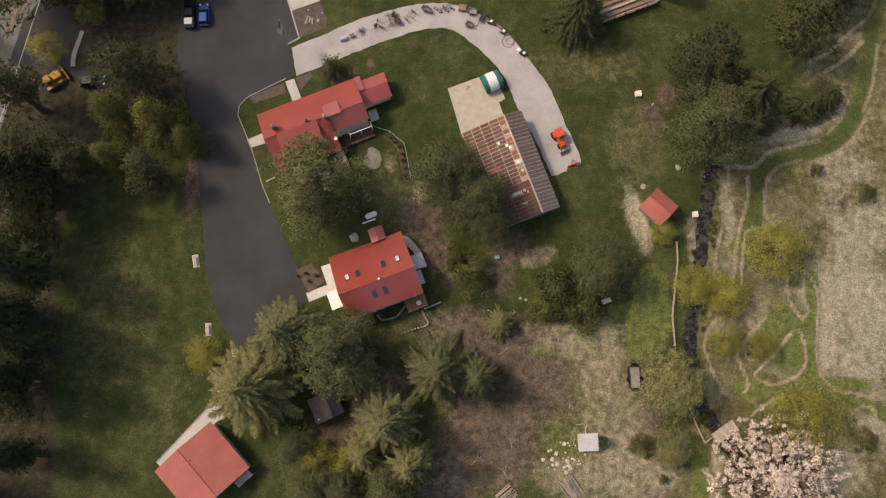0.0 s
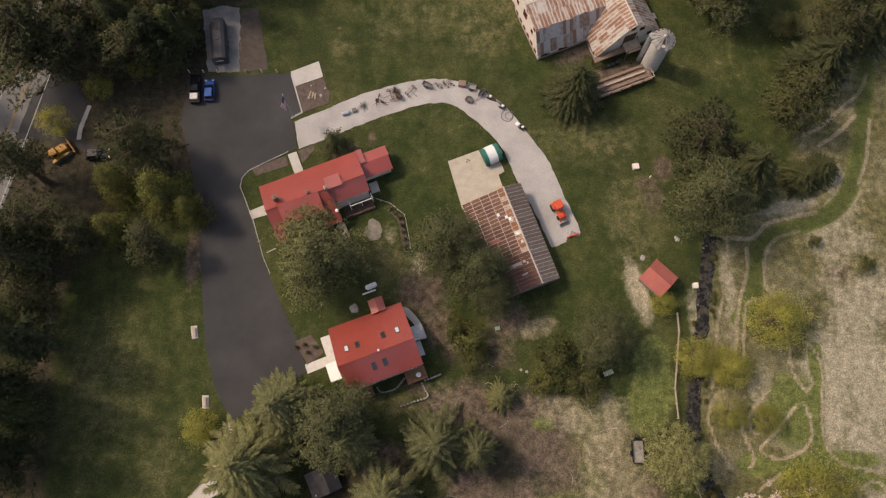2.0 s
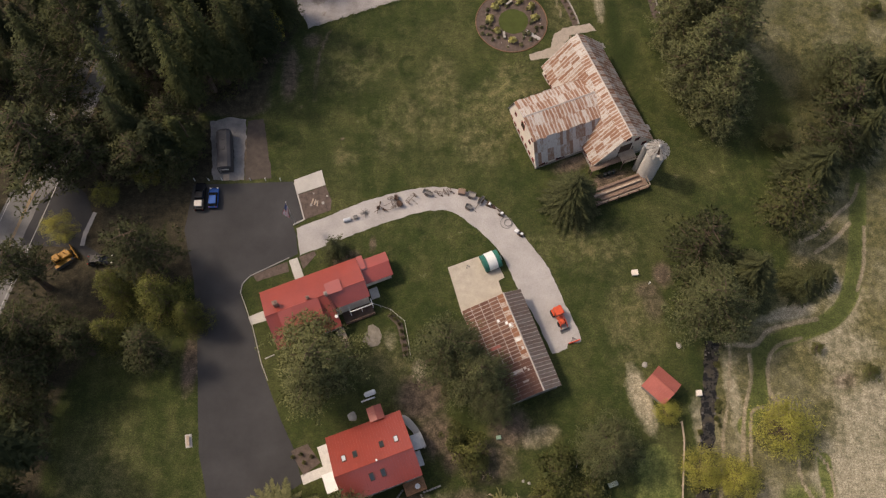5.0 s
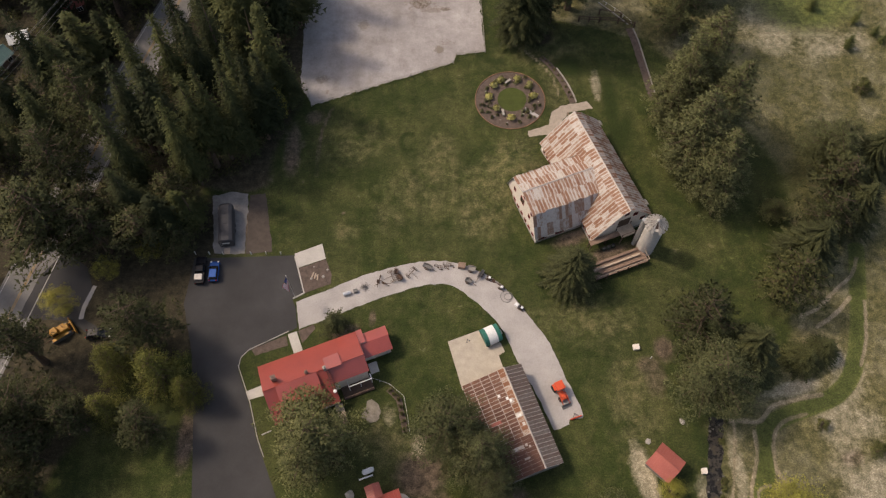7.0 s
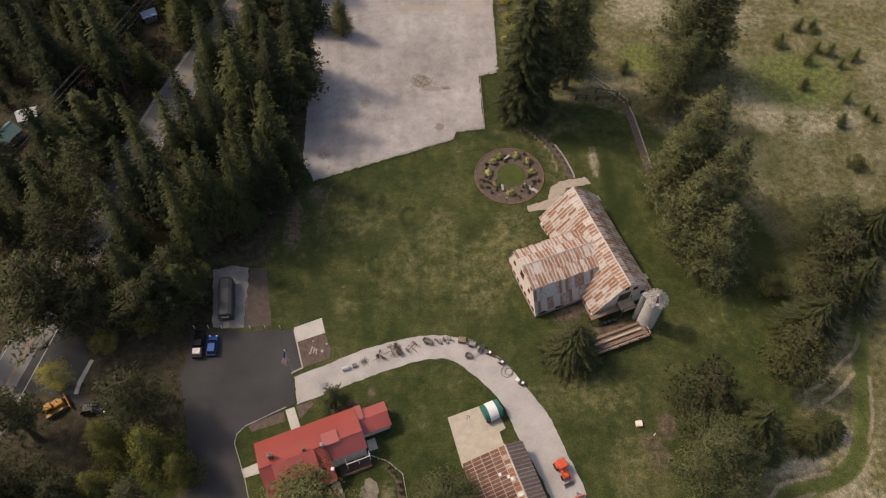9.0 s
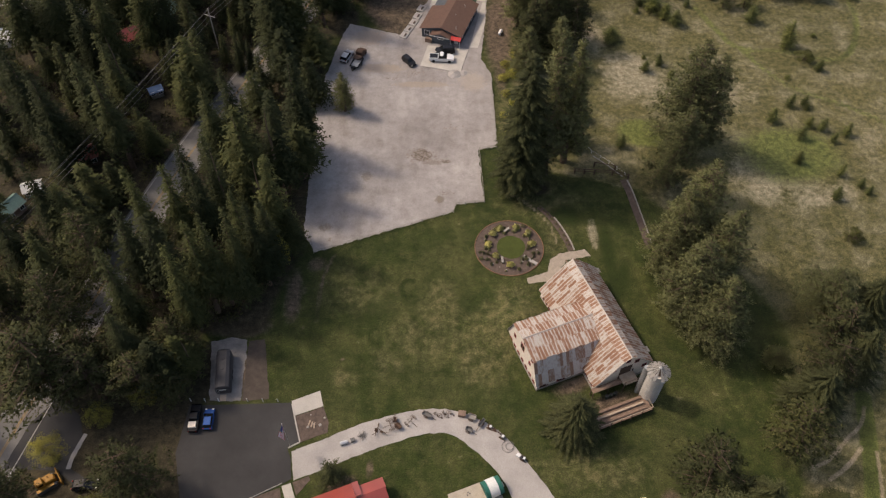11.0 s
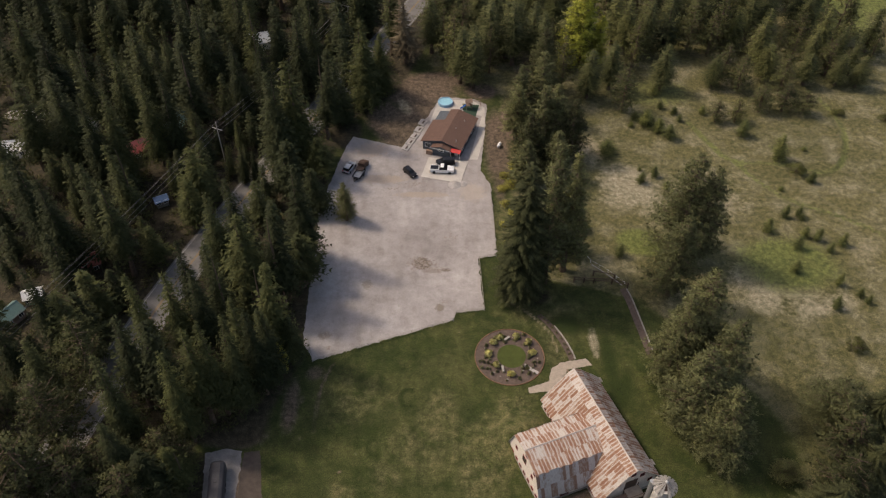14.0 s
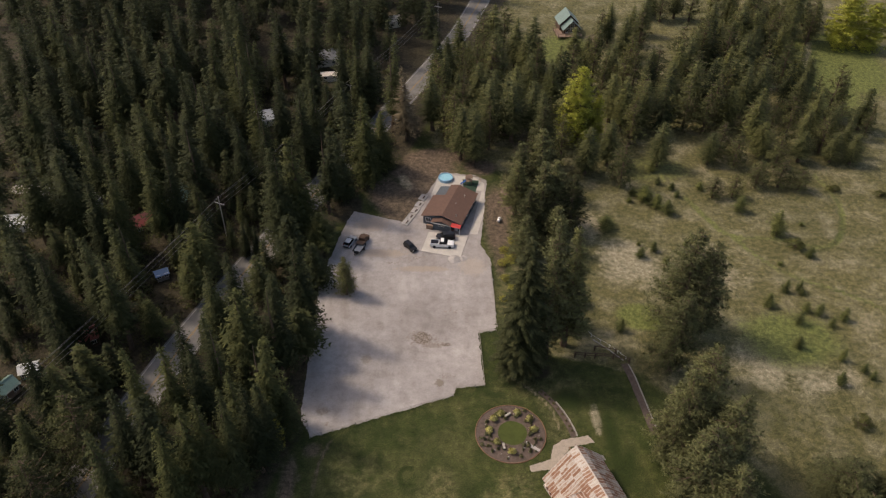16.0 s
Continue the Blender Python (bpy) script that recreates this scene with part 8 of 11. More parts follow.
# ---- board deck south of the barn ----
def barn_deck():
    ob = thing("deck", pose(24.6, 56.3, 0, 0, 0, 21.5), "long weathered board deck with benches beside the barn", "deck")
    L = 9.8
    for k in range(12):
        part("board", Shape().box(0, -2.9 + 0.25 * k, 1.05, L + 0.02 * (k % 3), -2.67 + 0.25 * k, 1.1), M_WOOD, ob)
    for k in range(3):
        part("bench", Shape().box(0.2, -2.4 + 0.95 * k, 1.42, L - 0.9, -2.05 + 0.95 * k, 1.48).box(0.6, -2.3 + 0.95 * k, 1.1, 0.75, -2.15 + 0.95 * k, 1.42).box(L - 1.6, -2.3 + 0.95 * k, 1.1, L - 1.45, -2.15 + 0.95 * k, 1.42), M_TAN if k == 1 else M_WOOD, ob)
    for k in range(6):
        for y in (-2.85, 0.0):
            part("post", Shape().box(0.1 + k * 1.92, y - 0.06, -0.05, 0.22 + k * 1.92, y + 0.06, 2.0 if y < -1 else 1.05), M_DARKWOOD, ob)
    part("rail", Shape().box(0, -2.95, 1.95, L, -2.85, 2.03), M_TAN, ob)
    part("rail", Shape().box(L - 0.1, -2.85, 1.95, L, 0.1, 2.03), M_TAN, ob)
    part("joist", Shape().box(0.02, -2.88, 0.85, L - 0.02, -2.8, 1.04).box(0.02, -0.02, 0.85, L - 0.02, 0.06, 1.04), M_DARKWOOD, ob)
    # upper walkway and landing by the loft door
    up = thing("loft_walkway", pose(24.9, 60.0, 0, 0, 0, 21.5), "brown timber walkway and landing at the barn gable", "walkway")
    part("walkway_floor", Shape().box(0, -0.5, 1.9, 6.0, 0.4, 2.0), M_WOOD, up)
    part("landing", Shape().box(5.4, -1.2, 2.3, 8.1, 0.9, 2.42), M_TAN, up, "pale board landing")
    for x, y in ((0.1, -0.4), (3.0, -0.4), (5.5, -1.1), (8.0, -1.1), (8.0, 0.8), (5.5, 0.8), (0.1, 0.3)):
        part("post", Shape().box(x - 0.07, y - 0.07, -0.05, x + 0.07, y + 0.07, 1.9 if x < 4 else 3.2), M_DARKWOOD, up)
    part("rail", Shape().box(5.4, -1.2, 3.2, 8.1, -1.1, 3.28), M_WOOD, up)
    part("rail", Shape().box(0, -0.5, 2.8, 5.3, -0.42, 2.88), M_WOOD, up)


barn_deck()


def barrel(x, y, turn):
    ob = thing("barrel", pose(x, y, 0, 0, 0, turn), "dark green barrel standing between barn and deck", "barrel", "barrels by the barn")
    part("drum", Shape().lathe([(0.27, 0.0), (0.3, 0.03), (0.31, 0.3), (0.33, 0.33), (0.31, 0.36), (0.31, 0.58), (0.33, 0.61), (0.31, 0.64), (0.3, 0.88), (0.27, 0.9)], 14), M_BARREL, ob, smooth=True)
    part("lid", Shape().lathe([(0.26, 0.9), (0.26, 0.91), (0.03, 0.915)], 14), M_BLACK, ob)


M_BARREL = plain("dark_green_drum", (0.02, 0.032, 0.03), 0.45, vary=0.2)
for bx, by, bt in ((27.6, 59.7, 0), (28.35, 60.0, 40), (29.1, 60.3, 75)):
    barrel(bx, by, bt)


# ---- brown house by the lot ----
def brown_house():
    ob = thing("bungalow", pose(0.5, 158, 0, 0, 0, 71), "blue-grey bungalow with a brown shingle roof", "house")
    wall_profile(ob, [(-5.2, -0.05), (-5.2, 2.45), (-0.4, 3.75), (4.5, 2.6), (4.5, -0.05)], -5.0, 8.0, M_BLUEGREY)
    rf = plain("brown_roofing", (0.125, 0.074, 0.057), 0.9, vary=0.12, scale=1.4)
    roof_plane(ob, (3.8, 5.0, 2.6), (-5.4, 5.0, 2.6), (-5.4, -0.4, 4.0), (3.8, -0.4, 4.0), rf, 0)
    roof_plane(ob, (8.4, 1.8, 3.45), (3.8, 1.8, 3.45), (3.8, -0.4, 4.0), (8.4, -0.4, 4.0), rf, 0)
    roof_plane(ob, (-5.4, -5.6, 2.45), (8.4, -5.6, 2.45), (8.4, -0.4, 4.0), (-5.4, -0.4, 4.0), rf, 0)
    # front bay with its own gable
    wall_profile(ob, [(-2.9, -0.05), (-2.9, 2.4), (-0.7, 3.0), (1.6, 2.4), (1.6, -0.05)], -6.4, -5.0, M_BLUEGREY)
    roof_plane(ob, (-4.6, 1.9, 2.45), (-6.8, 1.9, 2.45), (-6.8, -0.7, 3.2), (-4.6, -0.7, 3.2), rf, 0, name="bay_roof")
    roof_plane(ob, (-6.8, -3.1, 2.45), (-4.6, -3.1, 2.45), (-4.6, -0.7, 3.2), (-6.8, -0.7, 3.2), rf, 0, name="bay_roof")
    roof_plane(ob, (-6.6, -5.6, 2.2), (-5.42, -5.6, 2.42), (-5.42, -3.1, 2.42), (-6.6, -3.1, 2.2), plain("bright_red_metal", (0.5, 0.05, 0.045), 0.45, vary=0.06), name="porch_roof", label="bright red porch roof")
    for y in (-5.5, -3.2):
        part("post", Shape().box(-6.55, y - 0.05, -0.05, -6.45, y + 0.05, 2.18), M_WHITE, ob)
    part("fascia", Shape().box(-6.86, -3.1, 2.3, -6.8, 1.9, 2.42), M_WHITE, ob)
    window(ob, pose(-6.41, -0.7, 1.55, 0, 0, -90), 1.3, 0.5)
    window(ob, pose(-5.01, 3.2, 1.0, 0, 0, -90), 1.2, 1.1)
    part("door", Shape().box(-5.07, -4.6, 0, -4.99, -3.7, 2.0), M_WHITE, ob)
    for x in (-3.0, 0.5, 4.0, 6.5):
        window(ob, pose(x, -5.21, 1.0), 1.1, 1.0)
        window(ob, pose(x - 1, 4.51, 1.0, 0, 0, 180), 1.0, 1.0)
    for x, y in ((1.0, -2.0), (-3.5, -3.6), (5.0, -3.0)):
        part("roof_vent", Shape().tube((x, y, 3.1), (x, y, 3.85), 0.07, n=6), M_WHITE, ob)


brown_house()
sheet("slab", [(-3.9, 151.2), (5.8, 149.9), (3.7, 141.6), (-5.6, 143.9)][::-1], 0.16, M_CONCRETE, "raised concrete parking pad before the bungalow", "slab")
TERRACE = [(-2.8, 163.5), (-3.8, 166.0), (-1.6, 175.8), (7.4, 175.2), (10.4, 172.0), (10.0, 160.0), (8.0, 150.5), (6.0, 150.5), (9.6, 168.5), (2.2, 169.5), (0.5, 164.4)]
sheet("terrace", TERRACE, 0.07, M_CONCRETE, "pale paved terrace behind the bungalow", "terrace")
sheet("play_mat", [(4.6, 173.8), (9.0, 173.2), (7.9, 167.8), (4.9, 168.6)][::-1], 0.1, plain("green_mat", (0.03, 0.06, 0.04), 0.9), "dark green play surface on the terrace", "play mat")


# ---- vehicles ----
M_TYRE = M_RUBBER
M_CARGLASS, _nt2, _b2 = material("car_glass", 0.06)
_b2.inputs["Base Color"].default_value = (0.012, 0.014, 0.016, 1)
M_CARBLUE = plain("blue_car_paint", (0.03, 0.10, 0.32), 0.25, 0.2, vary=0.05)
M_CARWHITE = plain("white_car_paint", (0.72, 0.72, 0.72), 0.25, vary=0.03)
M_CARSILVER = plain("silver_car_paint", (0.5, 0.52, 0.54), 0.3, 0.3, vary=0.04)
M_CARBLACK = plain("black_car_paint", (0.012, 0.012, 0.014), 0.2, vary=0.05)
M_LAMP = plain("lamp_glass", (0.7, 0.68, 0.62), 0.15, vary=0.02)
M_TAILLAMP = plain("tail_lamp_red", (0.3, 0.01, 0.01), 0.2, vary=0.02)
M_ORANGE = plain("orange_tractor_paint", (0.60, 0.085, 0.035), 0.45, vary=0.08)
M_YELLOW = plain("yellow_machine_paint", (0.36, 0.18, 0.03), 0.55, vary=0.2)
M_CANVAS = plain("white_canvas", (0.66, 0.66, 0.64), 0.85, vary=0.05)
M_TEAL = plain("teal_canvas", (0.02, 0.13, 0.10), 0.7, vary=0.08)
M_GREENPAINT = plain("green_paint", (0.05, 0.13, 0.09), 0.6)
M_IRON = plain("rusty_iron", (0.10, 0.062, 0.045), 0.8, 0.2, vary=0.3, scale=5)
M_GREYIRON = plain("grey_iron", (0.16, 0.155, 0.15), 0.7, 0.3, vary=0.25, scale=4)
M_WATER, _nt3, _b3 = material("stream_water", 0.12)
_mud = noise_at(_nt3, coords(_nt3), 0.9, 5, 0.7)
_nt3.links.new(ramp(_nt3, _mud, [(0.47, (0.016, 0.015, 0.013)), (0.56, (0.05, 0.042, 0.03)), (0.75, (0.10, 0.085, 0.055))]), _b3.inputs["Base Color"])
_nt3.links.new(ramp(_nt3, _mud, [(0.45, (0.1, 0.1, 0.1)), (0.58, (0.9, 0.9, 0.9))]), _b3.inputs["Roughness"])
M_PALESHED = plain("dull_white_paint", (0.47, 0.455, 0.43), 0.7, vary=0.12, scale=1.2)
M_WETSTONE = plain("stream_stone", (0.11, 0.1, 0.09), 0.7)
M_POOL = plain("pool_water", (0.28, 0.55, 0.66), 0.1, vary=0.06)
M_POOLSIDE = plain("pool_wall", (0.25, 0.45, 0.62), 0.5, vary=0.05)
M_DARKGREY = plain("charcoal_roof", (0.045, 0.045, 0.05), 0.6, vary=0.12)
M_YELLOWTUFT = leaf_material("yellow_tufts", (0.34, 0.33, 0.12), (0.6, 0.56, 0.26), 0.1)


def profile_body(profile, half, taper=0.1, cut=0.12):
    """A car-like body: a side outline (along, up), pulled in near its top."""
    s = Shape()
    top = max(z for _, z in profile)
    low = min(z for _, z in profile)
    n = len(profile)
    rings = []
    for y, k in ((-half, 0.97), (-half + cut, 1.0), (half - cut, 1.0), (half, 0.97)):
        rings.append([(x * (k if abs(y) == half else 1.0), y * (1 - taper * max(0.0, (z - low) / (top - low))), low + (z - low) * (k if abs(y) == half else 1.0)) for x, z in profile])
    vs = [p for r in rings for p in r]
    fs = [tuple(range(n)), tuple(range(4 * n - 1, 3 * n - 1, -1))]
    for r in range(3):
        fs += [(r * n + i, (r + 1) * n + i, (r + 1) * n + (i + 1) % n, r * n + (i + 1) % n) for i in range(n)]
    return s.add(vs, [f[::-1] for f in fs])


def wheel(parent, x, y, r=0.34, w=0.22):
    side = 1 if y > 0 else -1
    t = part("wheel", Shape().lathe([(r * 0.6, -w / 2), (r * 0.93, -w / 2), (r, -w / 3), (r, w / 3), (r * 0.93, w / 2), (r * 0.6, w / 2)], 16, pose(x, y, r, 90)), M_TYRE, parent)
    part("rim", Shape().lathe([(0.04, -w / 2 + 0.03), (r * 0.6, -w / 2 + 0.02), (r * 0.6, w / 2 - 0.02), (0.04, w / 2 - 0.03)], 10, pose(x, y, r, 90)), M_CARSILVER, t)


def car(m, label, paint, kind="suv", roof=None):
    """Parked car, nose along +x."""
    ob = thing("pickup_truck" if kind == "pickup" else "car", m, label, "pickup truck" if kind == "pickup" else "car")
    if kind == "pickup":
        body = [(-2.85, 0.5), (-2.85, 1.1), (-0.75, 1.12), (-0.7, 1.15), (1.15, 1.2), (2.55, 1.08), (2.85, 0.95), (2.88, 0.5), (2.3, 0.38), (-2.4, 0.38)]
        cab = [(-0.75, 1.1), (-0.6, 1.78), (-0.3, 1.86), (0.5, 1.86), (0.75, 1.78), (1.3, 1.15)]
        half, L, wb = 0.98, 2.87, (-1.85, 1.85)
        part("cargo_bed", Shape().box(-2.75, -0.82, 1.085, -0.85, 0.82, 1.13), M_CARBLACK, ob, "dark cargo bed")
        for y in (-0.88, 0.88):
            part("bed_rail", Shape().box(-2.82, y - 0.07, 1.1, -0.78, y + 0.07, 1.24), paint, ob)
        part("tailgate", Shape().box(-2.86, -0.81, 1.1, -2.76, 0.81, 1.23), paint, ob)
    elif kind == "suv":
        body = [(-2.2, 0.45), (-2.28, 0.8), (-2.2, 1.05), (1.0, 1.08), (2.0, 0.95), (2.28, 0.75), (2.25, 0.42), (1.8, 0.34), (-1.8, 0.34)]
        cab = [(-2.18, 1.02), (-1.95, 1.6), (-1.6, 1.7), (0.2, 1.7), (0.5, 1.62), (1.1, 1.04)]
        half, L, wb = 0.93, 2.26, (-1.4, 1.4)
    else:
        body = [(-1.95, 0.42), (-2.0, 0.75), (-1.85, 0.95), (0.9, 0.98), (1.75, 0.85), (2.0, 0.65), (1.97, 0.38), (1.5, 0.3), (-1.5, 0.3)]
        cab = [(-1.85, 0.92), (-1.5, 1.38), (-1.1, 1.47), (0.1, 1.47), (0.35, 1.4), (1.0, 0.95)]
        half, L, wb = 0.88, 1.98, (-1.25, 1.25)
    part("body", profile_body(body, half, 0.06), paint, ob)
    part("glazing", profile_body(cab, half - 0.06, 0.2, 0.05), M_CARGLASS, ob, "dark tinted glass")
    xs, top = [p[0] for p in cab], max(p[1] for p in cab)
    part("roof", Shape().box(min(xs) + 0.38, -half + 0.24, top - 0.06, max(xs) - 0.85, half - 0.24, top + 0.035, cut=0.05), roof or paint, ob)
    for y in (-half + 0.25, half - 0.25):
        part("headlight", Shape().box(L - 0.28, y - 0.16, 0.72, L + 0.015, y + 0.16, 0.86, cut=0.03), M_LAMP, ob)
        part("tail_light", Shape().box(-L - 0.02, y - 0.1, 0.8, -L + 0.12, y + 0.1, 1.0, cut=0.02), M_TAILLAMP, ob)
        part("mirror", Shape().box(0.72, y * 1.36 - 0.08, 0.98, 0.9, y * 1.36 + 0.08, 1.12, cut=0.03), paint, ob)
    part("bumper", Shape().box(L - 0.1, -half + 0.1, 0.36, L + 0.06, half - 0.1, 0.55, cut=0.04), M_CARBLACK, ob)
    part("bumper", Shape().box(-L - 0.06, -half + 0.1, 0.36, -L + 0.1, half - 0.1, 0.55, cut=0.04), M_CARBLACK, ob)
    for x in wb:
        for y in (-half + 0.08, half - 0.08):
            wheel(ob, x, y, 0.38 if kind == "pickup" else 0.33)
    return ob


car(pose(-38.6, 55.3, 0.03, 0, 0, 92) @ Matrix.Scale(0.92, 4), "small bright blue hatchback parked on the asphalt", M_CARBLUE, "hatch")
car(pose(-40.9, 55.5, 0.03, 0, 0, 92) @ Matrix.Scale(0.86, 4), "dark pickup with a white box on its bed", M_CARBLACK, "pickup")
load = thing("cargo_box", pose(-40.9, 54.0, 1.0, 0, 0, 92), "white flat box lying on the pickup bed", "box")
part("body", Shape().box(-0.5, -0.6, 0, 0.5, 0.6, 0.4, cut=0.06), M_CREAM, load)
part("lid", Shape().box(-0.52, -0.62, 0.4, 0.52, 0.62, 0.45, cut=0.02), M_CREAM, load)
car(pose(-0.6, 145.9, 0.16, 0, 0, -3), "white crew-cab pickup parked on the concrete pad", M_CARWHITE, "pickup")
for x, y, r, h in ((2.4, 141.2, 1.6, 0.6), (4.4, 141.6, 1.0, 0.36)):
    uneven = random.Random(int(x * 10))
    heap = Shape().lathe([(r * (1 - f) + 0.02, h * f * (1.35 - 0.35 * f)) for f in (-0.08, 0.1, 0.25, 0.4, 0.55, 0.7, 0.85, 0.97)], 16)
    heap.v = [(p[0] * uneven.uniform(0.86, 1.14), p[1] * uneven.uniform(0.86, 1.14), p[2] * uneven.uniform(0.85, 1.12)) for p in heap.v]
    part("heap", heap, M_GRAVEL, thing("gravel_pile", pose(x, y, 0.03, 0, 0, 12), "small heap of pale gravel at the pad's corner", "gravel pile"))
car(pose(0.2, 148.7, 0.16, 0, 0, 184), "black car parked on the concrete pad", M_CARBLACK, "suv")
car(pose(-8.2, 145.0, 0.04, 0, 0, -50) @ Matrix.Scale(0.86, 4), "black off-road car parked on the gravel", M_CARBLACK, "suv")
car(pose(-22.8, 146.6, 0.04, 0, 0, 68) @ Matrix.Scale(1.06, 4), "silver-white car parked at the edge of the woods", M_CARSILVER, "hatch")
car(pose(-55.9, 44.2, 0.0, 0, 0, 5), "dark car parked under the roadside trees", M_CARBLACK, "hatch")


def flat_trailer(m, label, L=4.6, w=1.9, mat=None, sides=0.3):
    ob = thing("utility_trailer", m, label, "trailer")
    for k in range(7):
        part("floor_board", Shape().box(-L / 2, -w / 2 + w * k / 7 + 0.01, 0.55, L / 2, -w / 2 + w * (k + 1) / 7 - 0.01, 0.6), mat or M_GREYWOOD, ob)
    for y in (-w / 2 - 0.06, w / 2 + 0.06):
        part("side_rail", Shape().box(-L / 2, y - 0.06, 0.5, L / 2, y + 0.06, 0.6 + sides), M_CARBLACK, ob)
    part("front_rail", Shape().box(L / 2 - 0.04, -w / 2, 0.6, L / 2 + 0.02, w / 2, 0.6 + sides), M_CARBLACK, ob)
    part("tailgate", Shape().box(-L / 2 - 0.1, -w / 2, 0.5, -L / 2 - 0.01, w / 2, 0.62 + sides), M_CARBLACK, ob)
    part("toolbox", Shape().box(L / 2 + 0.1, -w / 4, 0.5, L / 2 + 0.5, w / 4, 0.9), M_CARBLACK, ob)
    part("drawbar", Shape().tube((L / 2, -w / 3, 0.5), (L / 2 + 1.1, 0, 0.45), 0.05).tube((L / 2, w / 3, 0.5), (L / 2 + 1.1, 0, 0.45), 0.05), M_CARBLACK, ob)
    part("jack", Shape().tube((L / 2 + 0.9, 0, 0.0), (L / 2 + 0.9, 0, 0.75), 0.04), M_CARBLACK, ob)
    for y in (-w / 2 - 0.2, w / 2 + 0.2):
        wheel(ob, -0.25, y, 0.32, 0.2)
        part("fender", Shape().box(-0.68, y - 0.13, 0.66, 0.18, y + 0.13, 0.71), M_CARBLACK, ob)
    return ob


flat_trailer(pose(29.0, -2.6, 0, 0, 0, 92), "dark utility trailer with a grey board floor", 3.2, 1.6)
flat_trailer(pose(-20.3, 144.3, 0.04, 0, 0, -110), "empty flat trailer behind a brown truck cab", 3.4, 1.8, M_STEEL)
truck = thing("old_truck", pose(-19.6, 147.4, 0.04, 0, 0, 70), "brown old truck at the edge of the lot", "truck")
part("cab", profile_body([(-0.9, 0.5), (-0.9, 1.75), (-0.5, 1.9), (0.3, 1.9), (0.7, 1.25), (1.6, 1.1), (1.65, 0.5)], 0.9, 0.12), M_IRON, truck)
part("windscreen", Shape().slab([(0.4, -0.7, 1.8), (0.4, 0.7, 1.8), (0.32, 0.66, 1.92), (0.32, -0.66, 1.92)], 0.02), M_CARGLASS, truck)
part("flat_bed", Shape().box(-2.4, -0.95, 0.85, -0.95, 0.95, 1.0, cut=0.03), M_DARKWOOD, truck)
for x in (-1.7, 1.0):
    for y in (-0.82, 0.82):
        wheel(truck, x, y, 0.38)


def tractor(m):
    ob = thing("tractor", m, "bright orange compact tractor with a front loader on the gravel", "tractor")
    part("bonnet", Shape().box(0.1, -0.36, 0.7, 1.55, 0.36, 1.25, cut=0.1), M_ORANGE, ob)
    part("cab_roof", Shape().box(-1.25, -0.72, 2.1, 0.2, 0.72, 2.28, cut=0.09), M_ORANGE, ob)
    for x, y in ((-1.1, -0.6), (-1.1, 0.6), (0.05, -0.55), (0.05, 0.55)):
        part("cab_post", Shape().tube((x, y, 0.9), (x, y, 2.12), 0.04), M_CARBLACK, ob)
    part("seat", Shape().box(-0.95, -0.28, 0.95, -0.45, 0.28, 1.1, cut=0.05).box(-1.05, -0.26, 1.0, -0.92, 0.26, 1.5, cut=0.03), M_CARBLACK, ob)
    part("chassis", Shape().box(-1.1, -0.3, 0.4, 1.5, 0.3, 0.75), M_GREYIRON, ob)
    part("steering_wheel", Shape().tube((-0.15, 0, 1.1), (-0.3, 0, 1.4), 0.03).lathe([(0.16, -0.015), (0.2, 0), (0.16, 0.015)], 12, pose(-0.3, 0, 1.42, 0, -25)), M_CARBLACK, ob)
    for y in (-0.72, 0.72):
        t = part("rear_wheel", Shape().lathe([(0.3, -0.18), (0.58, -0.18), (0.62, -0.1), (0.62, 0.1), (0.58, 0.18), (0.3, 0.18)], 20, pose(-0.75, y, 0.62, 90)), M_TYRE, ob)
        part("rim", Shape().lathe([(0.05, -0.1), (0.3, -0.12), (0.3, 0.12), (0.05, 0.1)], 12, pose(-0.75, y, 0.62, 90)), M_ORANGE, t)
        t = part("front_wheel", Shape().lathe([(0.2, -0.12), (0.36, -0.12), (0.4, -0.06), (0.4, 0.06), (0.36, 0.12), (0.2, 0.12)], 16, pose(1.15, y * 0.82, 0.4, 90)), M_TYRE, ob)
        part("rim", Shape().lathe([(0.04, -0.07), (0.2, -0.08), (0.2, 0.08), (0.04, 0.07)], 10, pose(1.15, y * 0.82, 0.4, 90)), M_ORANGE, t)
        part("fender", Shape().box(-1.3, y - 0.16, 1.22, -0.2, y + 0.16, 1.3, cut=0.03), M_ORANGE, ob)
        part("loader_arm", Shape().tube((0.1, y * 0.75, 1.2), (1.6, y * 0.75, 1.05), 0.07).tube((1.6, y * 0.75, 1.05), (2.25, y * 0.75, 0.35), 0.07), M_ORANGE, ob)
    part("bucket", Shape().slab([(2.2, -0.8, 0.2), (2.75, -0.8, 0.06), (2.75, 0.8, 0.06), (2.2, 0.8, 0.2)], 0.05).box(2.16, -0.8, 0.05, 2.24, 0.8, 0.6), M_GREYIRON, ob)
    part("exhaust", Shape().tube((1.2, -0.25, 1.2), (1.2, -0.25, 1.75), 0.04), M_CARBLACK, ob)


tractor(pose(18.4, 34.7, 0.045, 0, 0, -66))
blade = thing("grader_blade", pose(20.7, 30.7, 0.045, 0, 0, 20), "orange grader blade lying at the end of the drive", "implement")
part("blade", Shape().box(-0.95, -0.14, 0, 0.95, 0.02, 0.42, cut=0.04), M_ORANGE, blade)
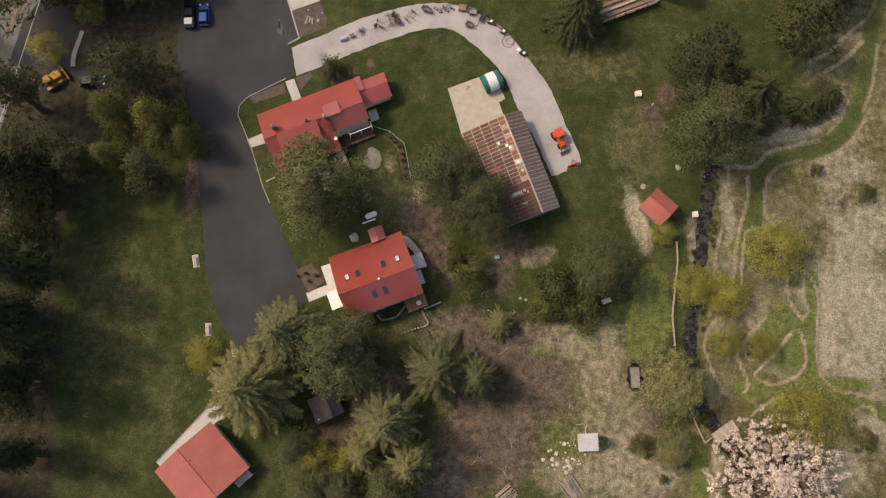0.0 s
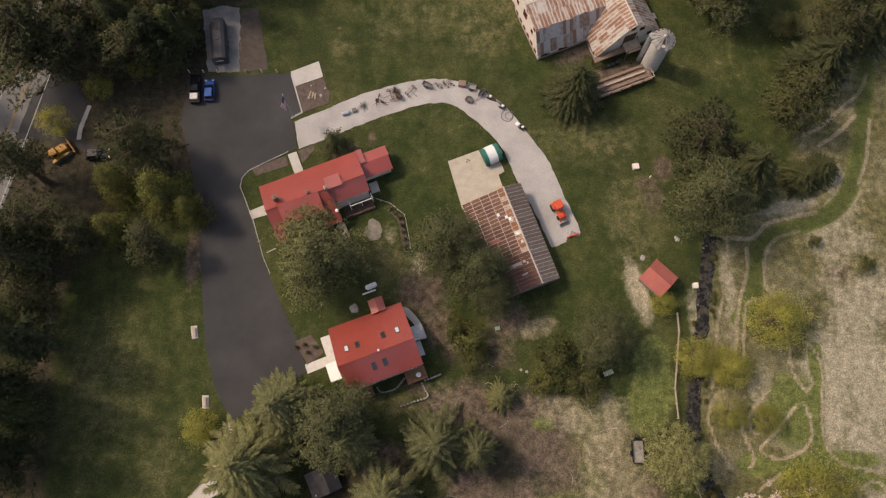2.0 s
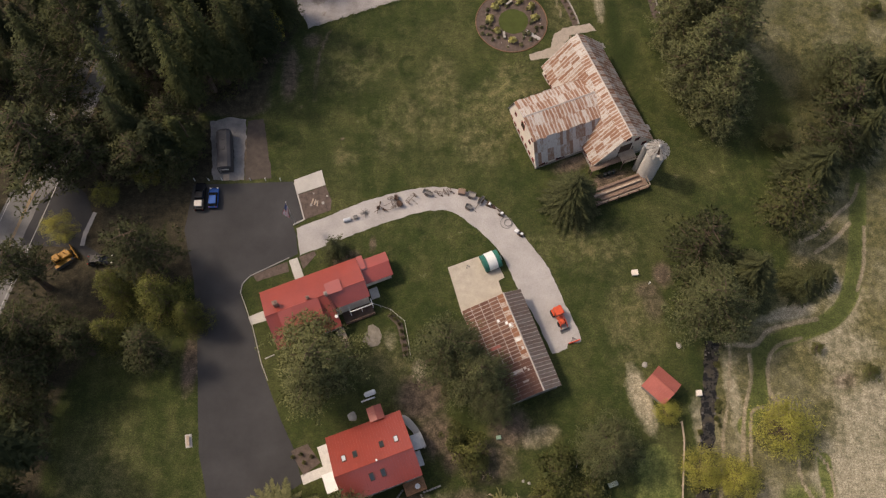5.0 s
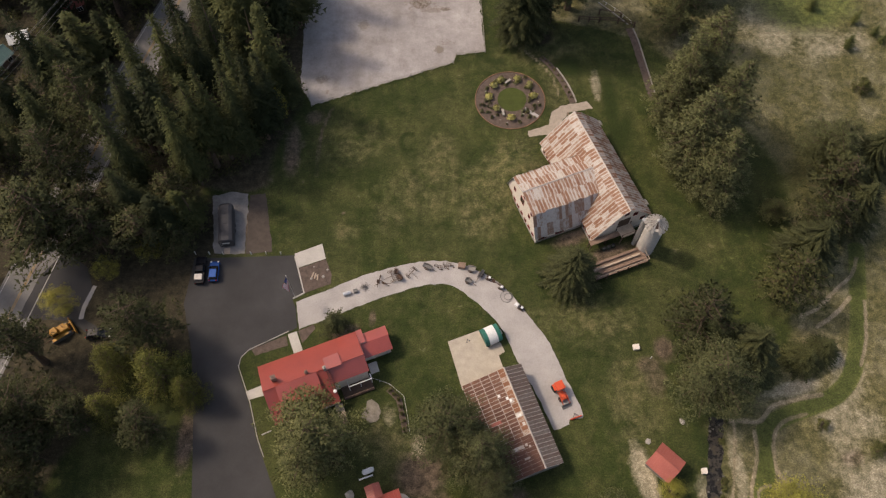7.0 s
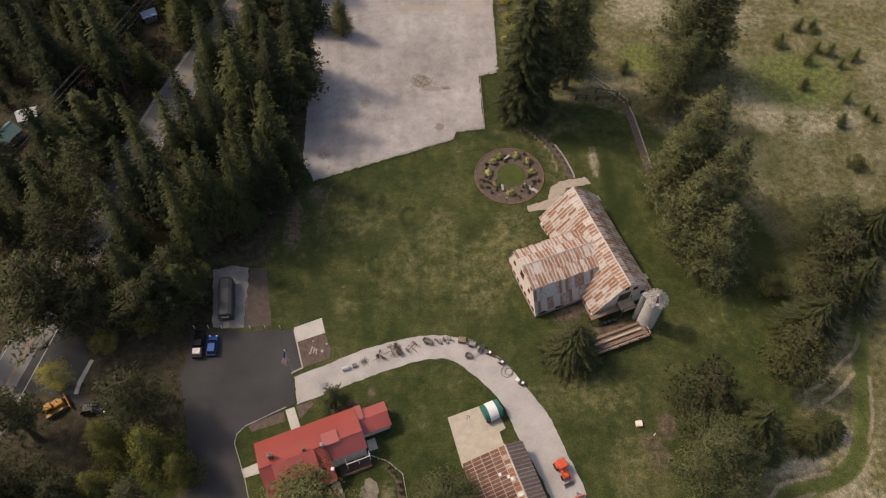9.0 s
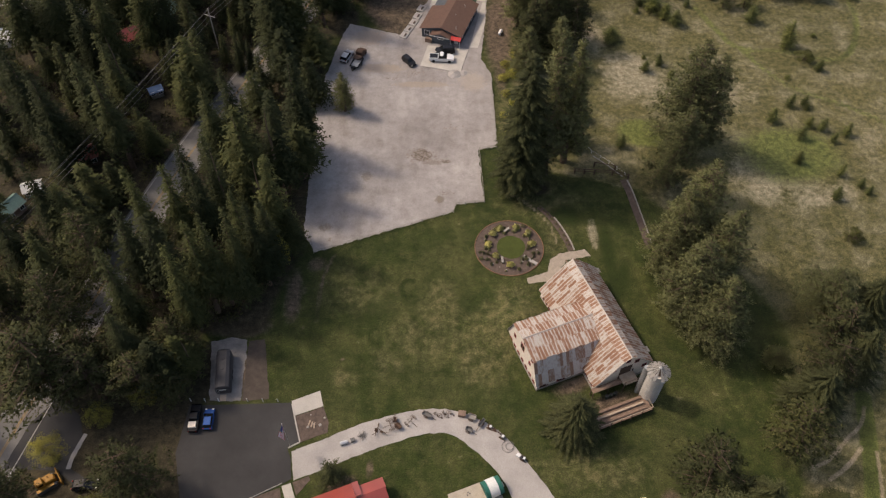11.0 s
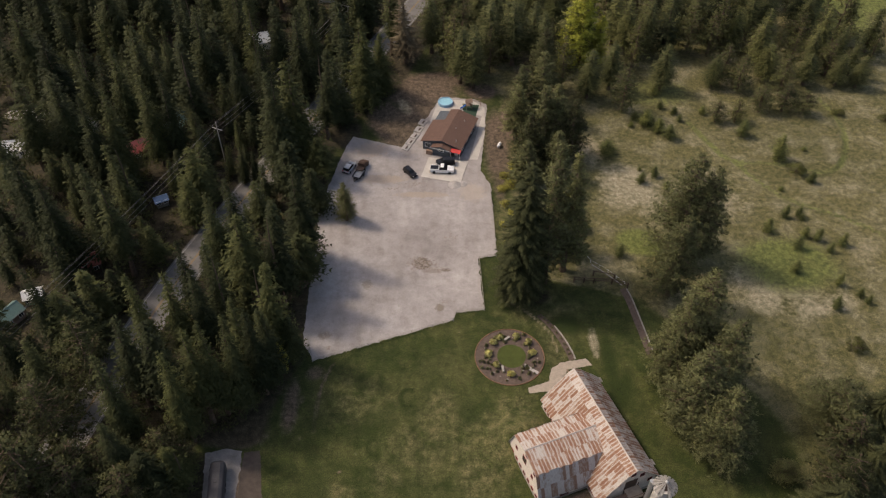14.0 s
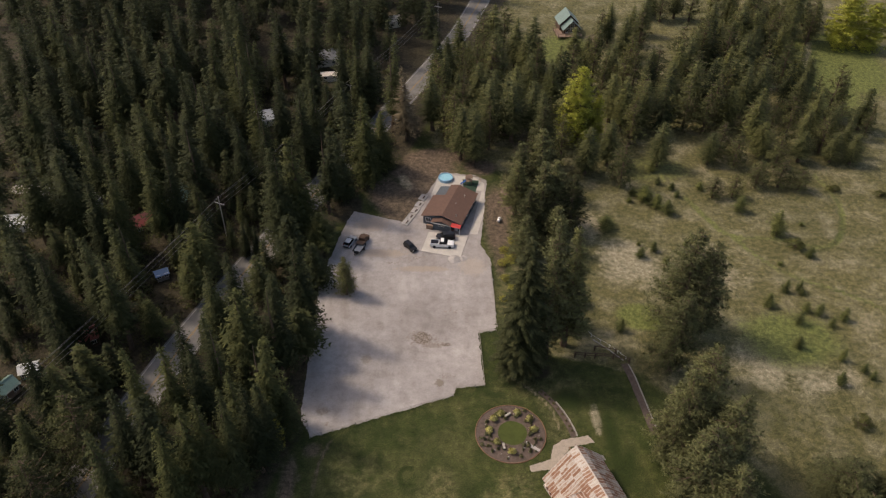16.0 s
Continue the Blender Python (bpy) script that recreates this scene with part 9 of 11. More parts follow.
part("frame", Shape().tube((-0.5, 0.0, 0.3), (0, 0.6, 0.35), 0.05).tube((0.5, 0.0, 0.3), (0, 0.6, 0.35), 0.05).box(-0.06, 0.55, 0.0, 0.06, 0.67, 0.4), M_GREYIRON, blade)


def bulldozer(m):
    ob = thing("bulldozer", m, "old yellow crawler tractor parked under the trees", "bulldozer")
    for y in (-0.85, 0.85):
        part("track", Shape().box(-1.7, y - 0.24, 0.0, 1.7, y + 0.24, 0.85, cut=0.18), M_GREYIRON, ob)
        part("track_guard", Shape().box(-1.5, y - 0.26, 0.87, 1.2, y + 0.26, 0.93), M_YELLOW, ob)
    part("engine_cover", Shape().box(0.1, -0.5, 0.5, 1.7, 0.5, 1.5, cut=0.12), M_YELLOW, ob)
    part("cab", Shape().box(-1.1, -0.62, 0.6, 0.05, 0.62, 2.2, cut=0.1), M_YELLOW, ob)
    part("cab_window", Shape().box(-0.95, -0.64, 1.4, -0.1, 0.64, 1.95), M_CARGLASS, ob)
    part("blade", Shape().box(2.1, -1.5, 0.02, 2.28, 1.5, 0.95, cut=0.05), M_YELLOW, ob)
    for y in (-0.85, 0.85):
        part("push_arm", Shape().box(0.0, y - 0.08, 0.35, 2.12, y + 0.08, 0.5), M_YELLOW, ob)
    part("exhaust", Shape().tube((0.9, 0.2, 1.45), (0.9, 0.2, 2.1), 0.06), M_IRON, ob)
    part("winch_boom", Shape().tube((-1.2, -0.4, 0.9), (-2.6, -0.4, 0.7), 0.08).tube((-1.2, 0.4, 0.9), (-2.6, 0.4, 0.7), 0.08), M_IRON, ob)


bulldozer(pose(-62.2, 44.3, 0, 0, 0, 37))


def camper(m):
    ob = thing("camper_trailer", m, "long camper with a charcoal rounded roof on a gravel pad", "camper")
    ring = [(-1.25, 0.5), (1.25, 0.5), (1.3, 1.8), (1.12, 2.45), (0.6, 2.72), (-0.6, 2.72), (-1.12, 2.45), (-1.3, 1.8)]
    n = len(ring)
    xs = [(-3.7, 0.9), (-3.55, 1.0), (3.3, 1.0), (3.75, 0.86)]
    vs = [(x, y * k, 0.5 + (z - 0.5) * (k if z > 1 else 1)) for x, k in xs for y, z in ring]
    fs = [tuple(range(n - 1, -1, -1)), tuple(range(3 * n, 4 * n))] + [(r * n + i, r * n + (i + 1) % n, (r + 1) * n + (i + 1) % n, (r + 1) * n + i) for r in range(3) for i in range(n)]
    part("body", Shape().add(vs, fs), M_DARKGREY, ob)
    part("roof_hatch", Shape().box(-0.4, -0.3, 2.7, 0.3, 0.3, 2.82, cut=0.04), M_DARKGREY, ob)
    part("roof_vent", Shape().box(1.5, -0.25, 2.7, 1.95, 0.2, 2.8, cut=0.03), M_DARKGREY, ob)
    for x in (-0.7, 0.35):
        for y in (-1.15, 1.15):
            wheel(ob, x, y, 0.36)
    for x in (-2.2, 1.0, 2.6):
        part("window", Shape().box(x - 0.45, 1.24, 1.35, x + 0.45, 1.31, 1.9), M_CARGLASS, ob)
    part("rear_window", Shape().box(-3.75, -0.6, 1.6, -3.66, 0.6, 1.85), M_LAMP, ob)
    part("ladder", Shape().tube((-3.76, 0.7, 0.8), (-3.76, 0.7, 2.4), 0.03).tube((-3.76, 0.95, 0.8), (-3.76, 0.95, 2.4), 0.03), M_STEEL, ob)


camper(pose(-37.3, 63.7, 0.05, 0, 0, 97))
# gravel with some dirt, darkened further to stand for the woods' shade
sheet("gravel_pad", ragged([(-40.9, 70.3), (-39.2, 58.9), (-34.0, 58.9), (-34.6, 70.7), (-37.5, 71.2)], 0.5, 0.25), 0.045, plain("dirty_shaded_gravel", (0.23, 0.212, 0.196), 0.95, vary=0.25, scale=0.6, grain=7), "pale gravel pad under the camper", "gravel pad")
sheet("dirt_pad", ragged([(-34.3, 70.4), (-33.8, 58.9), (-29.2, 59.3), (-31.6, 70.9)], 0.6, 0.2), 0.03, plain("packed_dirt", (0.078, 0.062, 0.051), 0.95, vary=0.2, scale=0.8), "brown packed dirt strip beside the camper pad", "dirt pad")
step = thing("door_mat", pose(-37.0, 59.4, 0.05, 0, 0, 5), "tan rubber mat before the camper", "mat")
part("mat", Shape().box(-0.5, -0.6, 0, 0.5, 0.6, 0.03, cut=0.01), M_TAN, step)


def post(name, m, h, r, mat, label, category, group=""):
    ob = thing(name, m, label, category, group)
    part("shaft", Shape().tube((0, 0, -0.05), (0, 0, h), r, r * 0.9, 8), mat, ob)
    part("cap", Shape().lathe([(r * 1.1, h), (r * 1.1, h + 0.04), (0.01, h + 0.09)], 8), mat, ob)
    return ob


for x in (-42.3, -39.9, -37.6, -32.8, -30.2, -27.7):
    post("bollard", pose(x, 58.8, 0), 0.95, 0.07, M_WHITE, "short white bollard at the edge of the asphalt", "bollard", "bollards")


def fly(t, z):
    """A point of the flag: t along it, z where it meets the pole; it droops and leans out of the wind."""
    drop = 8.3 - z
    return (-0.04 - 0.6 * t + 0.5 * drop * t, -0.05 - 1.45 * t + 0.07 * math.sin(8 * t), z - 0.95 * t - 0.06 * math.sin(6 * t))


def flag():
    ob = thing("flagpole", pose(-24.7, 50.9, 0), "tall white flagpole with a striped flag blowing from it", "flagpole")
    part("pole", Shape().tube((0, 0, -0.05), (0, 0, 8.6), 0.05, 0.03), M_STEEL, ob)
    part("finial", Shape().lathe([(0.02, 8.58), (0.08, 8.66), (0.02, 8.76)], 8), M_WHITE, ob)
    red, blue = plain("flag_red", (0.45, 0.05, 0.06), 0.8), plain("flag_blue", (0.04, 0.06, 0.2), 0.8)
    for k in range(13):
        s = Shape()
        n = 8
        z1, z0 = 8.3 - 0.13 * k, 8.3 - 0.13 * (k + 1)
        pts = [i / n for i in range(n + 1) if not (k < 7 and i / n < 0.4)]
        s.add([fly(t, z) for t in pts for z in (z0, z1)], [(2 * i, 2 * i + 1, 2 * i + 3, 2 * i + 2) for i in range(len(pts) - 1)])
        part("stripe", s, red if k % 2 == 0 else M_WHITE, ob)
    s = Shape()
    s.add([fly(t, z) for t in (0, 0.1, 0.2, 0.3, 0.4) for z in (7.39, 8.3)], [(2 * i, 2 * i + 1, 2 * i + 3, 2 * i + 2) for i in range(4)])
    part("canton", s, blue, ob)


flag()


# ---- kerbs and beds by the parking area ----
def kerb_line(pts, label, w=0.16, h=0.17, step=1.0, mat=None):
    ob = thing("kerb", Matrix.Identity(4), label, "kerb")
    cache = {}
    for (ax, ay), (bx, by) in zip(pts, pts[1:]):
        d = math.hypot(bx - ax, by - ay)
        k = max(1, round(d / step))
        key = round(d / k, 2)
        if key not in cache:
            cache[key] = Shape().box(-d / k / 2 + 0.01, -w / 2, -0.05, d / k / 2 - 0.01, w / 2, h, cut=0.03).mesh("kerb_stone", mat or M_CONCRETE)
        for i in range(k):
            st = part("kerb_stone", cache[key], None, ob)
            st.matrix_basis = pose(ax + (bx - ax) * (i + 0.5) / k, ay + (by - ay) * (i + 0.5) / k, 0, 0, 0, math.degrees(math.atan2(by - ay, bx - ax)))
    return ob


kerb_line([(-25.2, 44.8), (-31.4, 41.6), (-32.5, 40.3), (-32.7, 38.8), (-30.3, 33.2), (-28.4, 27.2), (-27.2, 24.5)], "pale concrete kerb round the farmhouse lawn", 0.11)
kerb_line([(-27.9, 27.9), (-26.4, 28.6)], "short pale kerb across the lawn edge")
kerb_line([(-25.3, 58.4), (-23.2, 51.6), (-25.0, 50.6)], "pale kerb between asphalt and flower bed", 0.22)
sheet("slab", [(-25.4, 58.9), (-20.8, 60.8), (-20.0, 58.0), (-24.7, 56.2)][::-1], 0.08, M_CONCRETE, "plain concrete slab beside the flower bed", "slab")
sheet("flower_bed", ragged([(-24.6, 56.1), (-23.1, 51.6), (-18.9, 53.3), (-18.8, 55.0), (-20.0, 57.9)], 0.5, 0.1), 0.06, M_SOIL, "bare soil bed edged by pale stones", "flower bed")
sheet("flower_bed", ragged([(-22.9, 13.8), (-20.4, 14.9), (-18.3, 12.2), (-20.7, 10.2)], 0.5, 0.1), 0.05, M_SOIL, "brown bark bed with small shrubs by the lodge", "flower bed")


def rock(x, y, r, seed, mat=None, label="pale rough stone lying on the ground", flat=0.6, z=0.0):
    rng = random.Random(seed)
    bm = bmesh.new()
    bmesh.ops.create_icosphere(bm, subdivisions=1, radius=r)
    for v in bm.verts:
        v.co *= rng.uniform(0.78, 1.18)
        v.co.z = max(-r * 0.25, v.co.z * flat)
    me = bpy.data.meshes.new("stone")
    bm.to_mesh(me)
    bm.free()
    me.materials.append(mat or M_STONE)
    ob = new("stone", me)
    ob.matrix_basis = pose(x, y, z + r * 0.12, 0, 0, rng.uniform(0, 360))
    return tagged(ob, label, "stone", "loose stones")


for k, (x, y, r) in enumerate(((-22.2, 54.2, 0.25), (-21.4, 54.8, 0.2), (-20.2, 54.6, 0.3), (-21.9, 56.4, 0.16), (-19.6, 55.9, 0.22))):
    rock(x, y, r, k, z=0.06)
for k in range(3):
    b = thing("timber_block", pose(-22.0 + 0.42 * k, 54.9 - 0.2 * k, 0.06, 0, 0, 75 + 6 * k), "short pale timber block in the soil bed", "timber", "timber blocks")
    part("block", Shape().box(-0.5, -0.11, 0, 0.5, 0.11, 0.16, cut=0.02), M_TAN, b)
for k, (x, y) in enumerate(((-21.3, 13.3), (-20.7, 12.1), (-19.6, 13.0), (-22.5, 12.9))):
    plant(BUSHES, x, y, 0.7, 0.4, "bed shrubs", "small dark shrub in the bark bed")

# ---- round flower garden ----
GC = (12.65, 91.3)
ring_out = [(GC[0] + 6.5 * math.cos(a), GC[1] + 6.5 * math.sin(a)) for a in (2 * math.pi * k / 48 for k in range(48))]
sheet("round_bed", ragged(ring_out, 0.5, 0.08), 0.05, M_SOIL, "round bed of brown soil in the lawn", "flower bed")
sheet("round_lawn", ragged([(GC[0] + 0.35 + 2.75 * math.cos(a), GC[1] + 0.1 + 2.75 * math.sin(a)) for a in (2 * math.pi * k / 30 for k in range(30))], 0.5, 0.1), 0.075, plain("short_grass", (0.055, 0.07, 0.016), 0.95, vary=0.2, scale=0.8), "round patch of lawn inside the flower bed", "lawn")
edging = thing("bed_edging", pose(GC[0], GC[1], 0), "low edging of reddish bricks round the flower bed", "edging")
bk = Shape().box(-0.2, -0.07, -0.03, 0.2, 0.07, 0.16, cut=0.02).mesh("brick", plain("edging_brick", (0.23, 0.13, 0.08), 0.9, vary=0.25, scale=3))
for k in range(96):
    a = 360 * k / 96
    st = part("brick", bk, None, edging)
    st.matrix_basis = pose(6.6 * math.cos(radians(a)), 6.6 * math.sin(radians(a)), 0, 0, 0, a + 90)
M_SAGE = leaf_material("bed_plants", (0.13, 0.14, 0.07), (0.28, 0.27, 0.16), 0.25)
TUFT, BEDPLANTS = [], []
for k in range(2):
    cr, lb = clump_crown(145 + k, M_SAGE, 0.6, 0.45, 0.1, 10, 30, 0.2, 0.26, wide=0.7)
    BEDPLANTS.append(("bed_plant", lb.mesh("trunk", M_BARK), cr, 0.6, 0.5))
TREE_LABEL["bed_plant"] = ("low grey-green plant in the round flower bed", "plant")
for k in range(2):
    cr, lb = clump_crown(141 + k, M_YELLOWTUFT, 0.8, 0.55, 0.1, 14, 50, 0.22, 0.3, wide=0.7)
    TUFT.append(("flower_tuft", lb.mesh("trunk", M_BARK), cr, 0.8, 0.6))
TREE_LABEL["flower_tuft"] = ("pale yellow-green tuft in the round flower bed", "plant")
for x, y in ((9.6, 94.4), (8.7, 91.7), (10.0, 89.1), (12.7, 87.0), (16.4, 94.5), (17.1, 92.1), (14.1, 96.0), (11.0, 95.6)):
    plant(TUFT, x, y, 0.9, 0.75, "tufts in the flower bed")
for k in range(70):
    a, r = RNG.uniform(0, 6.28), RNG.uniform(3.5, 6.0)
    if k % 5 == 0:
        rock(GC[0] + r * math.cos(a), GC[1] + r * math.sin(a), RNG.uniform(0.1, 0.22), 40 + k, M_STONE, "pale stone in the flower bed", z=0.05)
    else:
        plant(BEDPLANTS, GC[0] + r * math.cos(a), GC[1] + r * math.sin(a), RNG.uniform(0.3, 0.6), RNG.uniform(0.22, 0.5), "low plants in the flower bed")
for x, y, a in ((12.3, 95.4, 40), (11.2, 88.2, 95)):
    b = thing("garden_bench", pose(x, y, 0.05, 0, 0, a), "pale stone bench in the round flower bed", "bench")
    part("seat", Shape().box(-0.7, -0.22, 0.38, 0.7, 0.22, 0.48, cut=0.03), M_STONE, b)
    for sx in (-0.5, 0.5):
        part("leg", Shape().box(sx - 0.08, -0.16, -0.02, sx + 0.08, 0.16, 0.38), M_STONE, b)
part("foot_path", Shape().slab([(15.2, 88.9, 0.09), (17.6, 87.2, 0.09), (18.0, 87.7, 0.09), (15.5, 89.6, 0.09)], 0.03), M_GRAVEL, new("garden_step"))
tagged(bpy.data.objects["garden_step"], "narrow gravel step into the round bed", "path")

# curved bed, stone-edged border and gravel patch by the barn
cb = ring_smooth([(19.0, 101.6), (20.7, 99.5), (22.6, 96.2), (24.0, 92.6), (24.5, 90.6)], 8, False)
sheet("curved_bed", ragged(strip(cb, 1.1), 0.4, 0.08), 0.06, M_SOIL, "curved soil bed with dark clumps", "flower bed")
stone_wall([(x + 0.62, y + 0.28) for x, y in cb[10:]], 0.18, 7, "pale stone edging along the curved bed", 0.36)
for k in range(9):
    x, y = cb[2 + 3 * k]
    plant(BUSHES, x, y, 0.4, 0.32, "clumps in the curved bed", "small dark clump in the curved bed")
bb = ring_smooth([(36.9, 108.9), (37.7, 105.5), (38.5, 100.0), (39.7, 91.3)], 8, False)
sheet("border_bed", ragged(strip(bb, 1.3), 0.5, 0.08), 0.05, M_SOIL, "long soil border at the lawn's edge", "flower bed")
stone_wall([(x + 0.78, y + 0.1) for x, y in bb], 0.16, 8, "broken line of pale stones along the border", 0.4)
sheet("gravel_patch", ragged([(15.9, 83.0), (20.6, 83.6), (23.4, 88.4), (28.2, 89.4), (27.1, 91.0), (22.4, 90.0), (20.4, 88.6), (19.6, 85.6), (15.6, 84.2)], 0.35, 0.22), 0.06, plain("sandy_gravel", (0.34, 0.29, 0.24), 0.95, vary=0.15), "sandy gravel patch at the barn gable", "gravel patch")


# ---- fences ----
def rail_fence(name, pts, label, spacing=2.4, h=1.0, rails=(0.5, 0.9), mat=None, r=0.06, thin=0.035):
    ob = thing(name, Matrix.Identity(4), label, "fence")
    spots = [pts[0]]
    for (ax, ay), (bx, by) in zip(pts, pts[1:]):
        k = max(1, round(math.hypot(bx - ax, by - ay) / spacing))
        spots += [(ax + (bx - ax) * i / k, ay + (by - ay) * i / k) for i in range(1, k + 1)]
    for x, y in spots:
        part("post", Shape().box(x - r, y - r, -0.05, x + r, y + r, h, cut=0.015), mat or M_GREYWOOD, ob)
    for (ax, ay), (bx, by) in zip(spots, spots[1:]):
        for z in rails:
            part("rail", Shape().tube((ax, ay, z), (bx, by, z + random.uniform(-0.03, 0.03)), thin, n=5), mat or M_GREYWOOD, ob)
    return ob


rail_fence("lot_fence", [(-26.3, 95.0), (-24.8, 89.8), (2.0, 100.0), (2.5, 101.9), (8.2, 102.7), (7.5, 117.1), (11.2, 118.0), (11.1, 128.0), (10.7, 139.0)], "low grey rail fence along the gravel lot", 2.2, 0.85, (0.4, 0.78), M_GREYWOOD)
rail_fence("rail_fence", [(27.0, 110.6), (31.1, 110.4), (34.8, 110.2), (37.9, 109.1)], "heavy brown log rail fence at the lawn's end", 2.6, 1.5, (0.8, 1.4), M_IRON, 0.12, 0.09)
rail_fence("rail_fence", [(31.3, 112.5), (35.5, 111.6)], "brown log rail standing free", 4.2, 1.4, (1.35,), M_IRON, 0.12, 0.1)
rail_fence("pole_fence", [(36.2, 18.1), (36.3, 15.4), (35.7, 11.0), (35.1, 6.7), (35.3, 2.2)], "weathered pale pole fence along the stream", 2.6, 1.0, (0.45, 0.9), M_TAN, 0.07, 0.06)
rail_fence("pole_fence", [(37.1, -7.0), (38.0, -9.6), (39.2, -12.3), (40.2, -11.6)], "weathered pale pole fence before the bridge", 2.2, 0.9, (0.45, 0.85), M_TAN, 0.07, 0.06)
rail_fence("garden_fence", [(-11.6, 36.9), (-8.4, 35.8), (-6.1, 33.9), (-5.6, 31.5), (-5.0, 28.0)], "low white rail fence round the farmhouse garden", 1.9, 0.9, (0.85,), M_PALESHED, 0.04, 0.03)
sheet("flower_bed", ragged(strip([(-8.6, 35.2), (-6.9, 33.5), (-6.4, 31.4), (-5.8, 28.4)], 0.9), 0.4, 0.12), 0.04, M_SOIL, "narrow soil border inside the garden fence", "flower bed")
for x, y in ((-8.3, 35.0), (-7.6, 34.3), (-6.9, 33.5), (-6.6, 32.3), (-6.4, 31.2), (-6.1, 30.0), (-5.9, 28.9)):
    plant(BUSHES, x, y, 0.7, 0.45, "garden border shrubs", "small olive shrub inside the garden fence")
rail_fence("string_fence", [(37.4, 110.0), (34.5, 113.4), (31.2, 116.3), (29.5, 119.0)], "thin pale wire fence between lawn and meadow", 2.4, 0.9, (0.8,), M_WHITE, 0.035, 0.02)
kerb_line([(36.9, 109.8), (34.2, 112.9), (31.4, 115.6)], "pale stones along the meadow edge", 0.22, 0.14, 0.6, M_STONE)

# ---- stream, bridge ----
stream = ring_smooth([(42.5, 30.5), (41.9, 27.0), (40.8, 20.8), (39.6, 13.6), (38.3, 6.7), (37.6, -0.2), (38.2, -6.0), (40.6, -9.4), (43.0, -13.0), (46.0, -20.0), (50.0, -40.0)], 8, False)
sheet("stream", ragged(strip(stream, 2.2), 0.4, 0.45), 0.02, M_WATER, "narrow dark stream in the grass", "stream")
for k in range(90):
    x, y = stream[RNG.randrange(2, len(stream) - 12)]
    s = RNG.choice((-1, 1))
    if k % 3:
        rock(x + s * RNG.uniform(0.3, 1.3), y + RNG.uniform(-0.5, 0.5), RNG.uniform(0.1, 0.24), 100 + k, M_WETSTONE, "dark wet stone at the stream")
    else:
        bx, by, bh, br = x + s * RNG.uniform(0.9, 1.7), y + RNG.uniform(-0.5, 0.5), RNG.uniform(0.4, 0.9), RNG.uniform(0.3, 0.7)
        if math.hypot(bx - 42.4, by + 10.75) > 3.2:
            plant(BUSHES, bx, by, bh, br, "bank shrubs", "low dry shrub on the stream bank")


def bridge():
    ob = thing("footbridge", pose(42.4, -10.75, 0, 0, 0, 34), "pale board footbridge over the stream", "bridge")
    for k in range(14):
        part("board", Shape().box(-1.95 + 0.28 * k, -0.88, 0.26, -1.69 + 0.28 * k, 0.88, 0.31), M_CONCRETE if k % 4 == 1 else M_TAN, ob)
    for y in (-0.7, 0.7):
        part("beam", Shape().box(-2.1, y - 0.09, 0.02, 2.1, y + 0.09, 0.26), M_DARKWOOD, ob)


bridge()


# ---- sheds and boxes in the grass ----
def white_shed():
    ob = thing("pump_shed", pose(21.55, -12.1, 0, 0, 0, 2), "small white box shed with a flat roof", "shed")
    part("wall", Shape().box(-1.3, -1.15, -0.05, 1.3, 1.15, 1.7), M_PALESHED, ob)
    part("roof", Shape().slab([(-1.45, -1.3, 1.72), (1.45, -1.3, 1.72), (1.45, 1.3, 1.85), (-1.45, 1.3, 1.85)], 0.08), M_PALESHED, ob)
    part("door", Shape().box(-0.4, -1.19, 0, 0.4, -1.14, 1.5), M_CREAM, ob)
    part("pipe", Shape().tube((-0.1, 1.2, 0.3), (-0.05, 1.9, 0.3), 0.09).tube((-0.05, 1.9, 0.3), (0.15, 2.3, 0.1), 0.07), M_PALESHED, ob)


white_shed()
old = thing("old_shed", pose(-17.9, -6.95, 0, 0, 0, -66), "low old shed with a mossy shingle roof under the trees", "shed")
wall_profile(old, [(-1.6, -0.05), (-1.6, 1.5), (0.9, 2.5), (2.3, 1.7), (2.3, -0.05)], -1.7, 1.7, M_DARKWOOD)
roof_plane(old, (-1.95, -1.9, 1.45), (1.95, -1.9, 1.45), (1.95, 0.9, 2.65), (-1.95, 0.9, 2.65), M_OLDSHINGLE, 0)
roof_plane(old, (1.95, 2.6, 1.6), (-1.95, 2.6, 1.6), (-1.95, 0.9, 2.65), (1.95, 0.9, 2.65), M_DARKGREY, 0)
part("roof_vent", Shape().tube((1.4, -1.3, 1.6), (1.4, -1.3, 1.95), 0.1), M_WHITE, old)


def crate(m, sx, sy, sz, mat, label, name="crate", category="crate", group=""):
    ob = thing(name, m, label, category, group)
    part("box", Shape().box(-sx / 2, -sy / 2, 0, sx / 2, sy / 2, sz - 0.05), mat, ob)
    part("lid", Shape().box(-sx / 2 - 0.03, -sy / 2 - 0.03, sz - 0.05, sx / 2 + 0.03, sy / 2 + 0.03, sz, cut=0.015), mat, ob)
    for x in (-sx / 2 + 0.05, sx / 2 - 0.05):
        part("batten", Shape().box(x - 0.04, -sy / 2 - 0.025, 0, x + 0.04, -sy / 2, sz - 0.06).box(x - 0.04, sy / 2, 0, x + 0.04, sy / 2 + 0.025, sz - 0.06), mat, ob)
    return ob


crate(pose(31.2, 42.1, 0, 0, 0, 8), 0.95, 0.85, 0.6, M_CREAM, "cream wooden box standing in the lawn", "well_box", "box")
crate(pose(39.4, 22.5, 0, 0, 0, 2), 0.75, 0.8, 0.7, M_CREAM, "small cream box beside the stream", "pump_box", "box")
